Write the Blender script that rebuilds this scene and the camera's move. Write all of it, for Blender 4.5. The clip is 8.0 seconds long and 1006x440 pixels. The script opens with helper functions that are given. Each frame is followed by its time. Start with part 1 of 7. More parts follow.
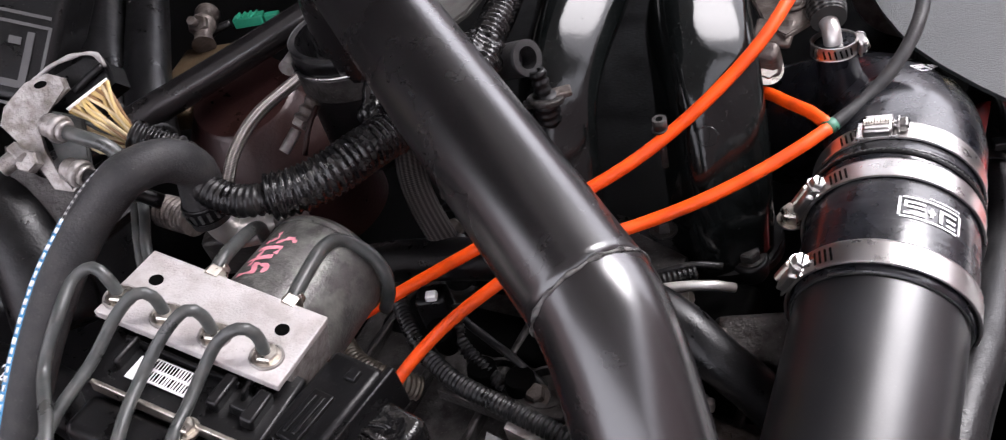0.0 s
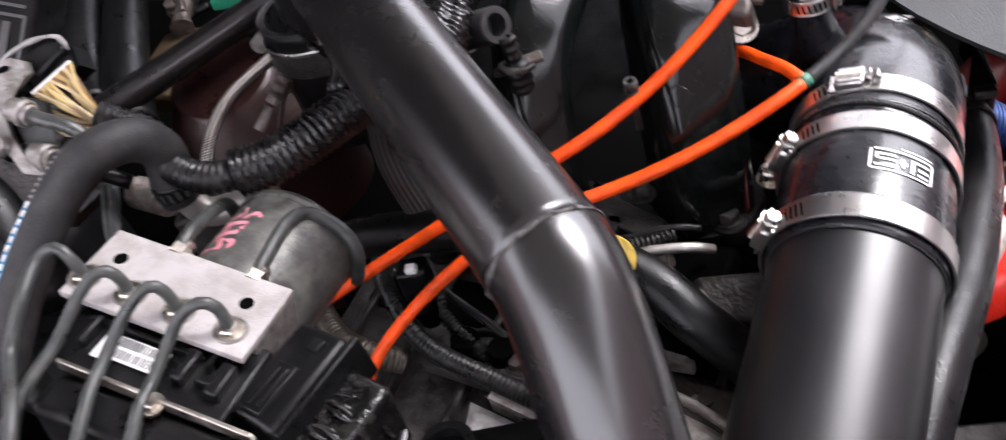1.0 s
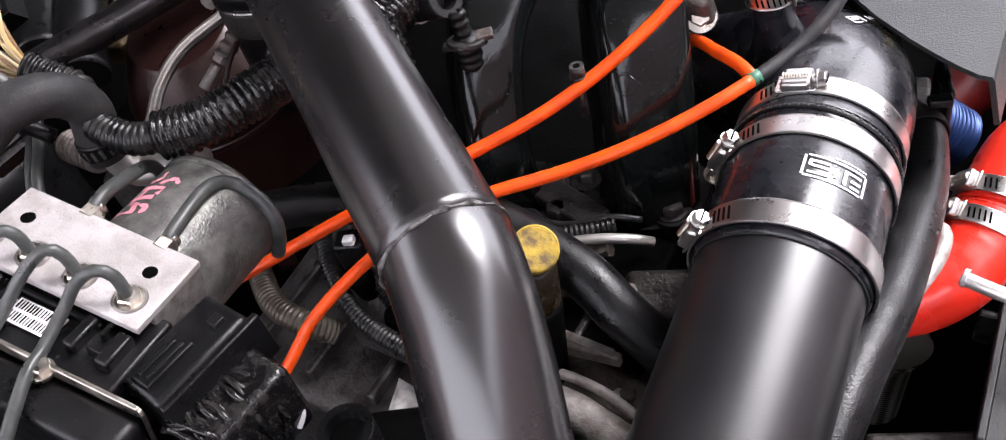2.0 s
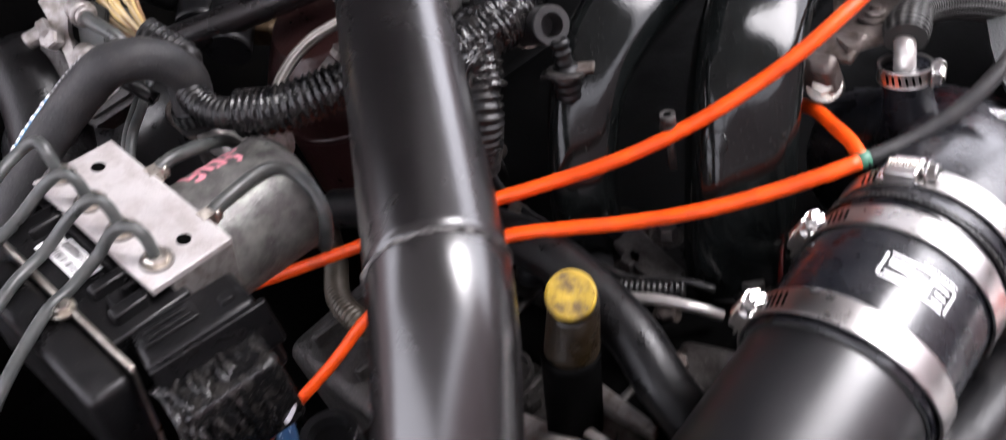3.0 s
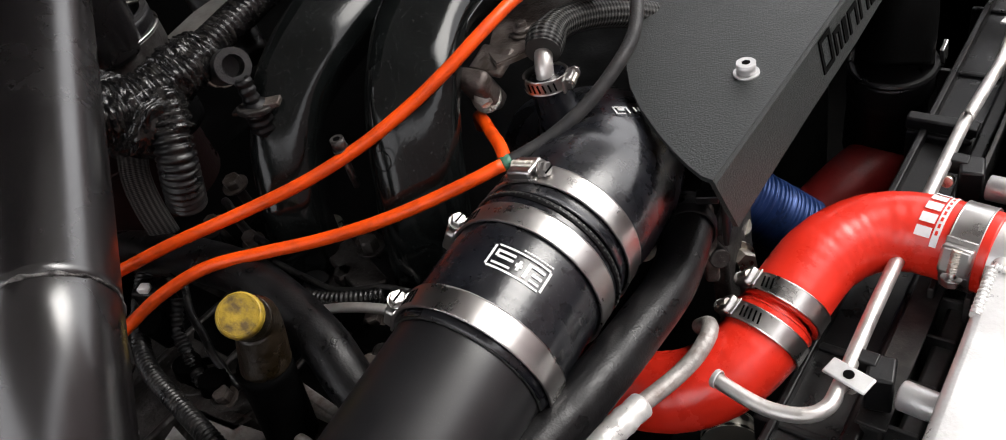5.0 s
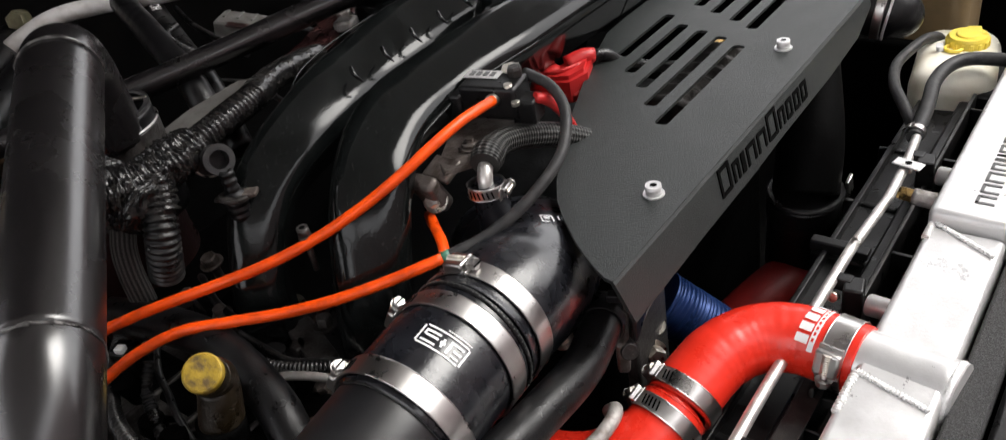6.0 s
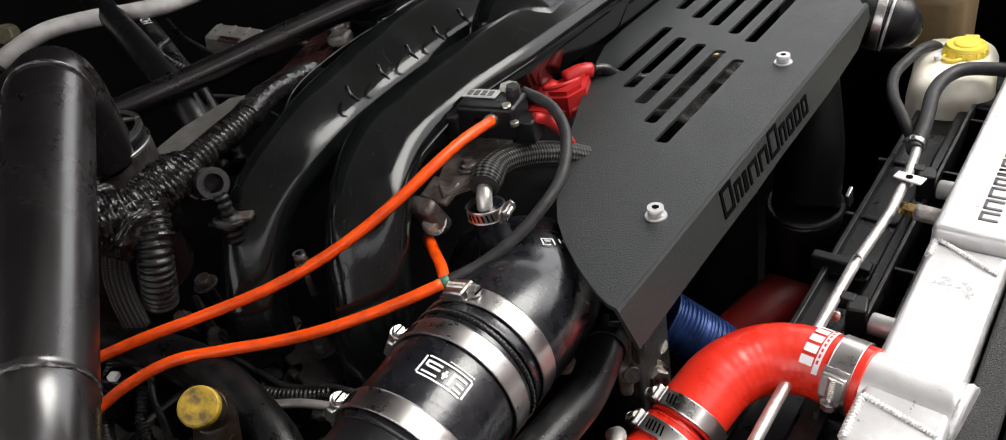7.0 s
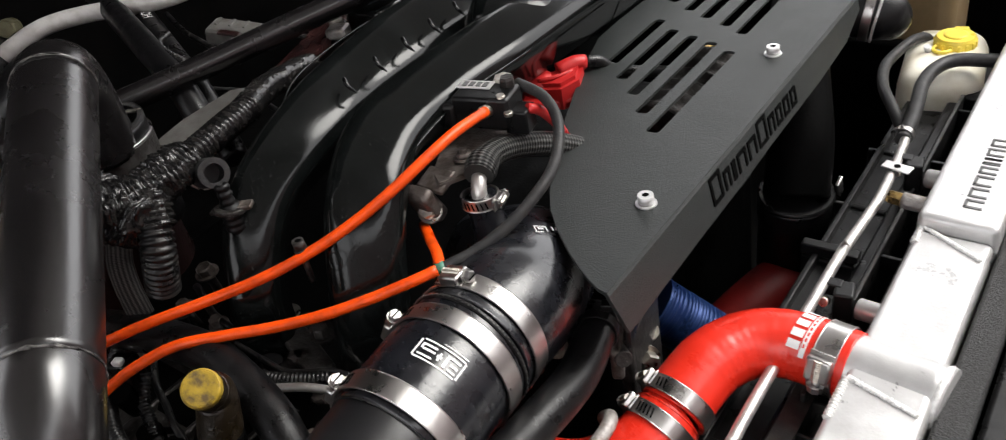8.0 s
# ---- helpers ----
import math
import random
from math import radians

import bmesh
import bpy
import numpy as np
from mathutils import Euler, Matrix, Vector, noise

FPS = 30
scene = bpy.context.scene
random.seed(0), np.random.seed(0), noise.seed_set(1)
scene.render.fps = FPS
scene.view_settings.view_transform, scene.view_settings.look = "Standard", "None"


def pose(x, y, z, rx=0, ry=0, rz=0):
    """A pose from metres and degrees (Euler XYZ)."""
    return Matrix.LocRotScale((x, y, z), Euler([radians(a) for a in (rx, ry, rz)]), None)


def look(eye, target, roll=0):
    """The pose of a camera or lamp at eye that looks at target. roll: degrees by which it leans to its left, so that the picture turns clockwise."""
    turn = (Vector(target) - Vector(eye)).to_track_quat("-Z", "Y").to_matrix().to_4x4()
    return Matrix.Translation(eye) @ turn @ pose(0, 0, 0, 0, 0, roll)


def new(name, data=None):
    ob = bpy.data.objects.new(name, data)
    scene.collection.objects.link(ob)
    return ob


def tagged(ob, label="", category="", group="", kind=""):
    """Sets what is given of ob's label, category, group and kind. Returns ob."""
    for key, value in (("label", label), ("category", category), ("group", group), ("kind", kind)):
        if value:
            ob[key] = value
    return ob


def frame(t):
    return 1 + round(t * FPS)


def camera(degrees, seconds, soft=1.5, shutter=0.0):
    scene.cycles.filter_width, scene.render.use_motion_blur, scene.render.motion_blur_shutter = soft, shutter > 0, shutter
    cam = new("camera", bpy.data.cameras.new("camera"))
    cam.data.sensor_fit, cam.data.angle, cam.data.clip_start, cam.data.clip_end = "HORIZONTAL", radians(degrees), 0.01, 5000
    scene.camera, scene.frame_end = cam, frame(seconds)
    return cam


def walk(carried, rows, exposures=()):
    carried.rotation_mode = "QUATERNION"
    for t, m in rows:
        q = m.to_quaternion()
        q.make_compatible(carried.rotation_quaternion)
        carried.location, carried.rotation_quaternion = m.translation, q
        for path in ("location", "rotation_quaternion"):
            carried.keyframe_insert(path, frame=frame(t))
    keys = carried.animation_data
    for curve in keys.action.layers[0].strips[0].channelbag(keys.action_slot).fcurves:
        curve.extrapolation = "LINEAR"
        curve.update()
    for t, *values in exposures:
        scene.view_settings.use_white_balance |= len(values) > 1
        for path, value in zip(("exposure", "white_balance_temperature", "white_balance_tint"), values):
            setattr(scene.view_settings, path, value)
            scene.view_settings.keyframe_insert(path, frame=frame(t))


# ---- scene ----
cam = camera(61.7, 8.0, soft=1.0, shutter=0.5)
PATH = [
    (0, (0.037, -0.413, 1.194), (-0.908, 0.773, -0.11), -17.8),
    (0.5, (0.033, -0.417, 1.193), (-0.941, 0.738, -0.117), -19.3),
    (1, (0.057, -0.406, 1.181), (-0.907, 0.735, -0.149), -21.0),
    (1.2, (0.067, -0.395, 1.164), (-0.878, 0.742, -0.183), -21.5),
    (2.3, (0.098, -0.374, 1.177), (-0.865, 0.683, -0.222), -17.0),
    (2.5, (0.109, -0.379, 1.174), (-0.912, 0.686, -0.176), -17.1),
    (2.7, (0.116, -0.368, 1.166), (-0.995, 0.608, -0.181), -17.2),
    (2.9, (0.127, -0.342, 1.150), (-1.129, 0.533, -0.137), -17.0),
    (3, (0.126, -0.327, 1.148), (-1.163, 0.557, -0.1), -16.2),
    (3.2, (0.16, -0.288, 1.171), (-1.188, 0.521, -0.066), -17.7),
    (3.5, (0.197, -0.274, 1.166), (-1.11, 0.611, -0.062), -17.7),
    (3.8, (0.239, -0.278, 1.163), (-1.070, 0.705, -0.079), -18.2),
    (4, (0.246, -0.269, 1.162), (-0.945, 0.724, -0.102), -17.6),
    (4.2, (0.247, -0.263, 1.151), (-0.899, 0.763, -0.128), -18.1),
    (5.3, (0.246, -0.269, 1.151), (-0.859, 0.793, -0.134), -17.1),
    (5.5, (0.26, -0.267, 1.155), (-0.84, 0.801, -0.13), -17.2),
    (5.7, (0.282, -0.284, 1.168), (-0.814, 0.827, -0.084), -14.9),
    (5.9, (0.31, -0.3, 1.185), (-0.81, 0.877, 0.018), -11.7),
    (6, (0.319, -0.3, 1.194), (-0.815, 0.915, 0.081), -11.5),
    (6.5, (0.296, -0.289, 1.201), (-0.838, 0.933, 0.096), -11.5),
    (7, (0.305, -0.288, 1.204), (-0.813, 0.936, 0.085), -11.6),
    (7.5, (0.298, -0.291, 1.204), (-0.83, 0.924, 0.085), -11.8),
    (8, (0.318, -0.297, 1.208), (-0.797, 0.919, 0.078), -11.8),
]
walk(cam, [(t, look(eye, target, roll)) for t, eye, target, roll in PATH],
     exposures=[(0.0, 1.79, 6240, 16), (1.2, 1.90, 6220, 16), (2.5, 2.08, 6220, 16), (3.0, 2.0, 6220, 16), (3.5, 2.18, 6220, 16), (4.2, 1.19, 6400, 12), (5.5, 1.05, 6540, 9), (8.0, 1.10, 6540, 8)])

# ---- world and light ----
world = bpy.data.worlds.new("world")
scene.world = world
world.use_nodes = True
wn = world.node_tree.nodes
sky = wn.new("ShaderNodeTexSky")
sky.sky_type = "NISHITA"
sky.sun_disc = False
sky.sun_elevation, sky.sun_rotation = radians(51), radians(39)
sky.dust_density, sky.air_density = 3.0, 1.0
wn["Background"].inputs[1].default_value = 0.15
grey = wn.new("ShaderNodeHueSaturation")
grey.inputs["Saturation"].default_value = 0.25
world.node_tree.links.new(sky.outputs[0], grey.inputs["Color"])
haze = wn.new("ShaderNodeMix")
haze.data_type = "RGBA"
haze.inputs["Factor"].default_value = 0.5
haze.inputs["B"].default_value = (14.0, 13.6, 13.9, 1)
world.node_tree.links.new(grey.outputs[0], haze.inputs["A"])
world.node_tree.links.new(haze.outputs["Result"], wn["Background"].inputs[0])

sun_data = bpy.data.lights.new("sun", "SUN")
sun_data.energy, sun_data.angle, sun_data.color = 1.1, radians(30), (1.0, 0.97, 0.93)
sun = new("sun", sun_data)
sun.matrix_world = look((1.2, 1.6, 3.1), (0.0, 0.1, 0.8))
scene.view_settings.exposure = 0.0


# ---- materials ----
def mat(name, base, rough=0.5, metal=0.0, vary=0.15, scale=30.0, bump=0.05, fine=400.0, coat=0.0, coat_rough=0.3, dust=None, dust_amt=0.3, rvary=0.15, spec=0.5, specks=0.0):
    """A surface with grain and stains at two scales. vary: how far the colour wanders; dust: a colour that settles in patches."""
    m = bpy.data.materials.new(name)
    m.use_nodes = True
    nt = m.node_tree
    n, l = nt.nodes, nt.links
    bs = n["Principled BSDF"]
    tc = n.new("ShaderNodeTexCoord")
    big = n.new("ShaderNodeTexNoise")
    big.inputs["Scale"].default_value, big.inputs["Detail"].default_value, big.inputs["Roughness"].default_value = scale, 6, 0.65
    small = n.new("ShaderNodeTexNoise")
    small.inputs["Scale"].default_value, small.inputs["Detail"].default_value = fine, 3
    l.new(tc.outputs["Object"], big.inputs["Vector"])
    l.new(tc.outputs["Object"], small.inputs["Vector"])
    ramp = n.new("ShaderNodeValToRGB")
    lo = [max(0.0, c * (1 - vary)) for c in base]
    hi = [min(1.0, c * (1 + vary)) for c in base]
    ramp.color_ramp.elements[0].position, ramp.color_ramp.elements[1].position = 0.3, 0.7
    ramp.color_ramp.elements[0].color, ramp.color_ramp.elements[1].color = (*lo, 1), (*hi, 1)
    l.new(big.outputs["Fac"], ramp.inputs["Fac"])
    col = ramp.outputs["Color"]
    if dust:
        dn = n.new("ShaderNodeTexNoise")
        dn.inputs["Scale"].default_value, dn.inputs["Detail"].default_value = scale * 2.3, 8
        l.new(tc.outputs["Object"], dn.inputs["Vector"])
        dr = n.new("ShaderNodeMapRange")
        dr.inputs["From Min"].default_value, dr.inputs["From Max"].default_value = 0.44, 0.66
        dr.inputs["To Max"].default_value = dust_amt
        l.new(dn.outputs["Fac"], dr.inputs["Value"])
        mix = n.new("ShaderNodeMix")
        mix.data_type = "RGBA"
        l.new(dr.outputs["Result"], mix.inputs["Factor"])
        l.new(col, mix.inputs["A"])
        mix.inputs["B"].default_value = (*dust, 1)
        col = mix.outputs["Result"]
    if specks:
        # fine grit lying on the surface
        sn = n.new("ShaderNodeTexNoise")
        sn.inputs["Scale"].default_value, sn.inputs["Detail"].default_value = 700.0, 2
        l.new(tc.outputs["Object"], sn.inputs["Vector"])
        sr = n.new("ShaderNodeMapRange")
        sr.inputs["From Min"].default_value, sr.inputs["From Max"].default_value = 0.66, 0.74
        sr.inputs["To Max"].default_value = specks
        l.new(sn.outputs["Fac"], sr.inputs["Value"])
        mx = n.new("ShaderNodeMix")
        mx.data_type = "RGBA"
        l.new(sr.outputs["Result"], mx.inputs["Factor"])
        l.new(col, mx.inputs["A"])
        mx.inputs["B"].default_value = (0.30, 0.28, 0.26, 1)
        col = mx.outputs["Result"]
    l.new(col, bs.inputs["Base Color"])
    rr = n.new("ShaderNodeMapRange")
    rr.inputs["To Min"].default_value, rr.inputs["To Max"].default_value = max(0.03, rough - rvary), min(1.0, rough + rvary)
    rr.inputs["From Min"].default_value, rr.inputs["From Max"].default_value = 0.3, 0.7
    l.new(big.outputs["Fac"], rr.inputs["Value"])
    l.new(rr.outputs["Result"], bs.inputs["Roughness"])
    bs.inputs["Metallic"].default_value = metal
    bs.inputs["Coat Weight"].default_value = coat
    bs.inputs["Coat Roughness"].default_value = coat_rough
    bs.inputs["Specular IOR Level"].default_value = spec
    if bump:
        bp = n.new("ShaderNodeBump")
        bp.inputs["Strength"].default_value, bp.inputs["Distance"].default_value = bump, 0.002
        l.new(small.outputs["Fac"], bp.inputs["Height"])
        l.new(bp.outputs["Normal"], bs.inputs["Normal"])
    return m


def woven(name, dark, light, per_turn=24, per_metre=900.0, rough=0.5, metal=0.0, bump=0.6, spec=0.25):
    """A braided sleeve: two sets of crossing strands laid out in the tube's own UV (turns, metres)."""
    m = mat(name, dark, rough, metal, bump=0, spec=spec)
    n, l = m.node_tree.nodes, m.node_tree.links
    bs = n["Principled BSDF"]
    uv = n.new("ShaderNodeUVMap")
    sep = n.new("ShaderNodeSeparateXYZ")
    l.new(uv.outputs["UV"], sep.inputs[0])

    def op(kind, a, b):
        k = n.new("ShaderNodeMath")
        k.operation = kind
        for i, v in enumerate((a, b)):
            if isinstance(v, (int, float)):
                k.inputs[i].default_value = v
            elif v is not None:
                l.new(v, k.inputs[i])
        return k.outputs[0]

    u = op("MULTIPLY", sep.outputs[0], per_turn * math.pi)
    v = op("MULTIPLY", sep.outputs[1], per_metre)
    a = op("SINE", op("ADD", u, v), None)
    b = op("SINE", op("SUBTRACT", u, v), None)
    h = op("MAXIMUM", op("ABSOLUTE", a, None), op("ABSOLUTE", b, None))
    hh = op("MULTIPLY", h, op("MULTIPLY", a, b))
    ramp = n.new("ShaderNodeValToRGB")
    ramp.color_ramp.elements[0].position, ramp.color_ramp.elements[1].position = 0.35, 0.75
    ramp.color_ramp.elements[0].color, ramp.color_ramp.elements[1].color = (*dark, 1), (*light, 1)
    half = op("ADD", op("MULTIPLY", hh, 0.5), 0.5)
    l.new(half, ramp.inputs["Fac"])
    l.new(ramp.outputs["Color"], bs.inputs["Base Color"])
    bp = n.new("ShaderNodeBump")
    bp.inputs["Strength"].default_value, bp.inputs["Distance"].default_value = bump, 0.001
    l.new(half, bp.inputs["Height"])
    l.new(bp.outputs["Normal"], bs.inputs["Normal"])
    return m


M_PIPE = mat("satin_black_powder_coat", (0.0065, 0.0057, 0.0061), 0.27, 0.0, 0.25, 14, 0.012, 900, coat=0.15, coat_rough=0.28, dust=(0.012, 0.011, 0.011), dust_amt=0.2, rvary=0.04, spec=0.9, specks=0.04)
M_MATTE = mat("matte_black_pipe", (0.007, 0.007, 0.008), 0.36, 0.0, 0.2, 18, 0.025, 1100, coat=0.15, rvary=0.04, dust=(0.02, 0.019, 0.019), dust_amt=0.2, spec=0.62, specks=0.05)
M_WELD = mat("weld_bead", (0.15, 0.145, 0.14), 0.38, 0.4, 0.9, 90, 0.8, 700, dust=(0.004, 0.004, 0.004), dust_amt=0.95)
M_SILI = mat("black_silicone", (0.006, 0.0065, 0.009), 0.27, 0.0, 0.3, 40, 0.06, 420, coat=0.3, coat_rough=0.16, dust=(0.022, 0.023, 0.027), dust_amt=0.35, spec=0.5, specks=0.12, rvary=0.10)
M_STEEL = mat("stainless_band", (0.54, 0.525, 0.51), 0.30, 1.0, 0.06, 60, 0.03, 900, rvary=0.06)
M_ZINC = mat("zinc_plated", (0.62, 0.58, 0.52), 0.34, 1.0, 0.25, 90, 0.1, 600, dust=(0.25, 0.2, 0.14), dust_amt=0.35)
M_CAST = mat("cast_aluminium", (0.36, 0.34, 0.325), 0.45, 0.6, 0.3, 60, 0.35, 500, dust=(0.12, 0.10, 0.08), dust_amt=0.7, specks=0.25)
M_DULLCAST = mat("dirty_cast_metal", (0.06, 0.056, 0.054), 0.5, 0.6, 0.5, 40, 0.5, 350, dust=(0.02, 0.017, 0.015), dust_amt=0.8, specks=0.35)
M_MILL = mat("milled_aluminium", (0.54, 0.515, 0.505), 0.45, 0.25, 0.10, 45, 0.25, 900, dust=(0.36, 0.32, 0.30), dust_amt=0.6, specks=0.6)
M_MANI = mat("gloss_black_plastic", (0.0035, 0.0042, 0.0042), 0.11, 0.0, 0.3, 25, 0.03, 500, dust=(0.014, 0.016, 0.016), dust_amt=0.3, rvary=0.05, specks=0.08, spec=0.29)
M_PLAST = mat("black_plastic", (0.005, 0.005, 0.0055), 0.36, 0.0, 0.3, 50, 0.08, 700, spec=0.32, dust=(0.012, 0.011, 0.011), dust_amt=0.35, specks=0.10)
# near-zero albedo puts deep-bay shade into the colour; also holes and print
M_DEEP = mat("deep_shade_black", (0.0014, 0.0014, 0.0014), 0.6, 0.0, 0.4, 30, 0.15, 300, spec=0.03, specks=0.03)
M_RUB = mat("grey_black_rubber", (0.026, 0.026, 0.027), 0.5, 0.0, 0.2, 40, 0.2, 700, spec=0.28, dust=(0.07, 0.066, 0.063), dust_amt=0.35, specks=0.15)
M_RUBD = mat("black_rubber", (0.0035, 0.0035, 0.004), 0.36, 0.0, 0.25, 60, 0.15, 700, spec=0.30, dust=(0.010, 0.009, 0.009), dust_amt=0.4, specks=0.05)
M_LINE = mat("coated_brake_line", (0.055, 0.06, 0.058), 0.38, 0.1, 0.25, 60, 0.1, 500, dust=(0.14, 0.13, 0.12), dust_amt=0.3)
M_ORNG = mat("orange_silicone", (0.92, 0.084, 0.003), 0.38, 0.0, 0.10, 30, 0.05, 600, dust=(0.42, 0.04, 0.008), dust_amt=0.5, spec=0.4)
M_RED = mat("red_silicone", (0.70, 0.026, 0.012), 0.3, 0.0, 0.12, 25, 0.06, 300, coat=0.15)
M_REDP = mat("red_plastic", (0.5, 0.02, 0.02), 0.35, 0.0, 0.1, 30, 0.05, 400)
M_COVER = mat("wrinkle_black_paint", (0.0130, 0.0158, 0.0154), 0.5, 0.0, 0.10, 20, 0.32, 900, rvary=0.05, specks=0.03)
M_GREY = mat("grey_motor_casting", (0.13, 0.125, 0.12), 0.42, 0.5, 0.45, 45, 0.25, 600, dust=(0.26, 0.27, 0.24), dust_amt=0.7, specks=0.5)
M_PINK = mat("pink_paint_pen", (0.80, 0.30, 0.36), 0.6, 0.0, 0.2, 200, 0)
M_ALU = mat("welded_aluminium_tank", (0.58, 0.576, 0.572), 0.36, 0.5, 0.08, 26, 0.10, 500, rvary=0.12, dust=(0.72, 0.72, 0.72), dust_amt=0.4)
M_ALUD = mat("oxidised_aluminium", (0.60, 0.59, 0.57), 0.45, 0.1, 0.1, 40, 0.1, 500, dust=(0.36, 0.34, 0.31), dust_amt=0.4, specks=0.2)
M_BEAD = mat("aluminium_weld", (0.85, 0.84, 0.82), 0.4, 0.4, 0.2, 300, 0.4, 600)
M_WHITE = mat("white_print", (0.82, 0.82, 0.82), 0.5, 0.0, 0.05, 100, 0)
M_LABEL = mat("white_label", (0.9, 0.9, 0.89), 0.5, 0.0, 0.05, 100, 0)
M_INK = mat("grey_ink", (0.10, 0.10, 0.10), 0.6, 0.0, 0.1, 100, 0)
M_YELL = mat("yellow_cap_plastic", (0.40, 0.27, 0.028), 0.45, 0.0, 0.25, 70, 0.3, 500, dust=(0.10, 0.065, 0.03), dust_amt=0.95, specks=0.2)
M_YELLC = mat("clean_yellow_plastic", (0.98, 0.74, 0.10), 0.4, 0.0, 0.08, 40, 0.05, 400)
M_TANK = mat("yellowed_translucent_plastic", (0.93, 0.89, 0.76), 0.4, 0.0, 0.05, 12, 0.05, 300, dust=(0.55, 0.46, 0.30), dust_amt=0.5)
M_BRASS = mat("brass", (0.62, 0.42, 0.16), 0.35, 1.0, 0.2, 80, 0.1, 500, dust=(0.2, 0.15, 0.08), dust_amt=0.4)
M_WIREY = mat("tan_wire", (0.55, 0.40, 0.16), 0.5, 0.0, 0.2, 60, 0.05, 300)
M_WIREO = mat("pale_wire", (0.62, 0.50, 0.30), 0.5, 0.0, 0.2, 60, 0.05, 300)
M_WIREB = mat("brown_wire", (0.22, 0.12, 0.05), 0.5, 0.0, 0.2, 60, 0.05, 300)
M_GREEN = mat("green_connector", (0.02, 0.28, 0.16), 0.4, 0.0, 0.15, 60, 0.1, 400)
M_TEAL = mat("pale_green_fitting", (0.05, 0.17, 0.11), 0.4, 0.0, 0.15, 60, 0.05, 400)
M_BLUE = mat("blue_anodised", (0.010, 0.032, 0.12), 0.35, 0.5, 0.2, 60, 0.05, 400)
M_BLUEW = mat("blue_hose_stripe", (0.05, 0.25, 0.48), 0.4, 0.0, 0.1, 60, 0.05, 400)
M_BROWN = mat("burnt_heat_shield", (0.020, 0.0065, 0.006), 0.36, 0.3, 0.5, 20, 0.2, 300, dust=(0.030, 0.013, 0.010), dust_amt=0.5)
M_RUST = mat("rusty_bracket", (0.10, 0.065, 0.035), 0.6, 0.5, 0.4, 60, 0.3, 400, dust=(0.16, 0.12, 0.07), dust_amt=0.5)
M_TAN = mat("tan_plastic", (0.24, 0.17, 0.09), 0.5, 0.0, 0.15, 20, 0.1, 300)
M_RUSTC = mat("stained_metal", (0.14, 0.12, 0.11), 0.45, 0.5, 0.45, 50, 0.4, 400, dust=(0.06, 0.045, 0.035), dust_amt=0.8, specks=0.4)
M_SATIN = mat("satin_metal_tube", (0.62, 0.60, 0.58), 0.42, 0.8, 0.1, 50, 0.08, 600, dust=(0.4, 0.37, 0.33), dust_amt=0.35)
M_SKIRT = mat("oily_yellow_plastic", (0.010, 0.006, 0.002), 0.35, 0.0, 0.4, 70, 0.3, 500, dust=(0.02, 0.015, 0.01), dust_amt=0.9)
M_DRED = mat("dull_red_rubber", (0.20, 0.008, 0.007), 0.5, 0.0, 0.25, 25, 0.1, 300)
M_GREYP = mat("pale_grey_plastic", (0.40, 0.39, 0.38), 0.5, 0.0, 0.2, 60, 0.1, 400, dust=(0.15, 0.13, 0.12), dust_amt=0.6)
M_GREYD = mat("dirty_pale_metal", (0.11, 0.107, 0.10), 0.5, 0.1, 0.3, 40, 0.15, 400, dust=(0.06, 0.05, 0.045), dust_amt=0.6, specks=0.3)
M_MAROON = mat("glossy_maroon", (0.026, 0.009, 0.009), 0.22, 0.0, 0.4, 30, 0.05, 400, dust=(0.03, 0.015, 0.012), dust_amt=0.5)
M_DUSTP = mat("dusty_black_plastic", (0.018, 0.018, 0.018), 0.40, 0.0, 0.3, 40, 0.1, 500, spec=0.4, dust=(0.07, 0.066, 0.062), dust_amt=0.5, specks=0.2)
M_CASTW = mat("weathered_aluminium_casting", (0.36, 0.335, 0.32), 0.45, 0.25, 0.3, 50, 0.35, 450, dust=(0.16, 0.12, 0.10), dust_amt=0.7, specks=0.25)
M_FOIL = mat("crumpled_foil", (0.74, 0.73, 0.71), 0.38, 0.4, 0.1, 150, 0.5, 180)
M_OLIVE = mat("olive_plated_steel", (0.16, 0.15, 0.09), 0.45, 0.5, 0.3, 60, 0.2, 400, dust=(0.07, 0.06, 0.04), dust_amt=0.5)
# pink tints the reflections of the added walls
M_WALL = mat("added_wall_pink", (0.24, 0.185, 0.185), 0.9, 0.0, 0.12, 1.2, 0.2, 40, spec=0.2)
M_TAPE = mat("black_harness_tape", (0.005, 0.005, 0.0055), 0.18, 0.0, 0.3, 80, 0.4, 220, dust=(0.06, 0.055, 0.05), dust_amt=0.35, spec=0.4, specks=0.2)
M_LOOM = mat("black_loom", (0.006, 0.006, 0.0065), 0.33, 0.0, 0.3, 60, 0.15, 400, dust=(0.06, 0.055, 0.05), dust_amt=0.3, spec=0.35, specks=0.2)
M_WBRAID = woven("stainless_braid", (0.22, 0.20, 0.18), (0.62, 0.58, 0.54), 8, 2700, 0.4, 0.8, bump=1.0)
M_MESH = woven("wire_mesh_sleeve", (0.003, 0.003, 0.003), (0.55, 0.52, 0.45), 12, 750, 0.4, 0.5)
M_BBRAID = woven("black_braided_sleeve", (0.0015, 0.0015, 0.0015), (0.075, 0.075, 0.072), 14, 1100, 0.45, bump=1.0)
M_HBRAID = woven("dark_heat_braid", (0.004, 0.004, 0.004), (0.11, 0.105, 0.10), 18, 2600, 0.5)
M_STRIPE = woven("hose_stitch", (0.02, 0.02, 0.02), (0.5, 0.5, 0.5), 6, 900, 0.6)
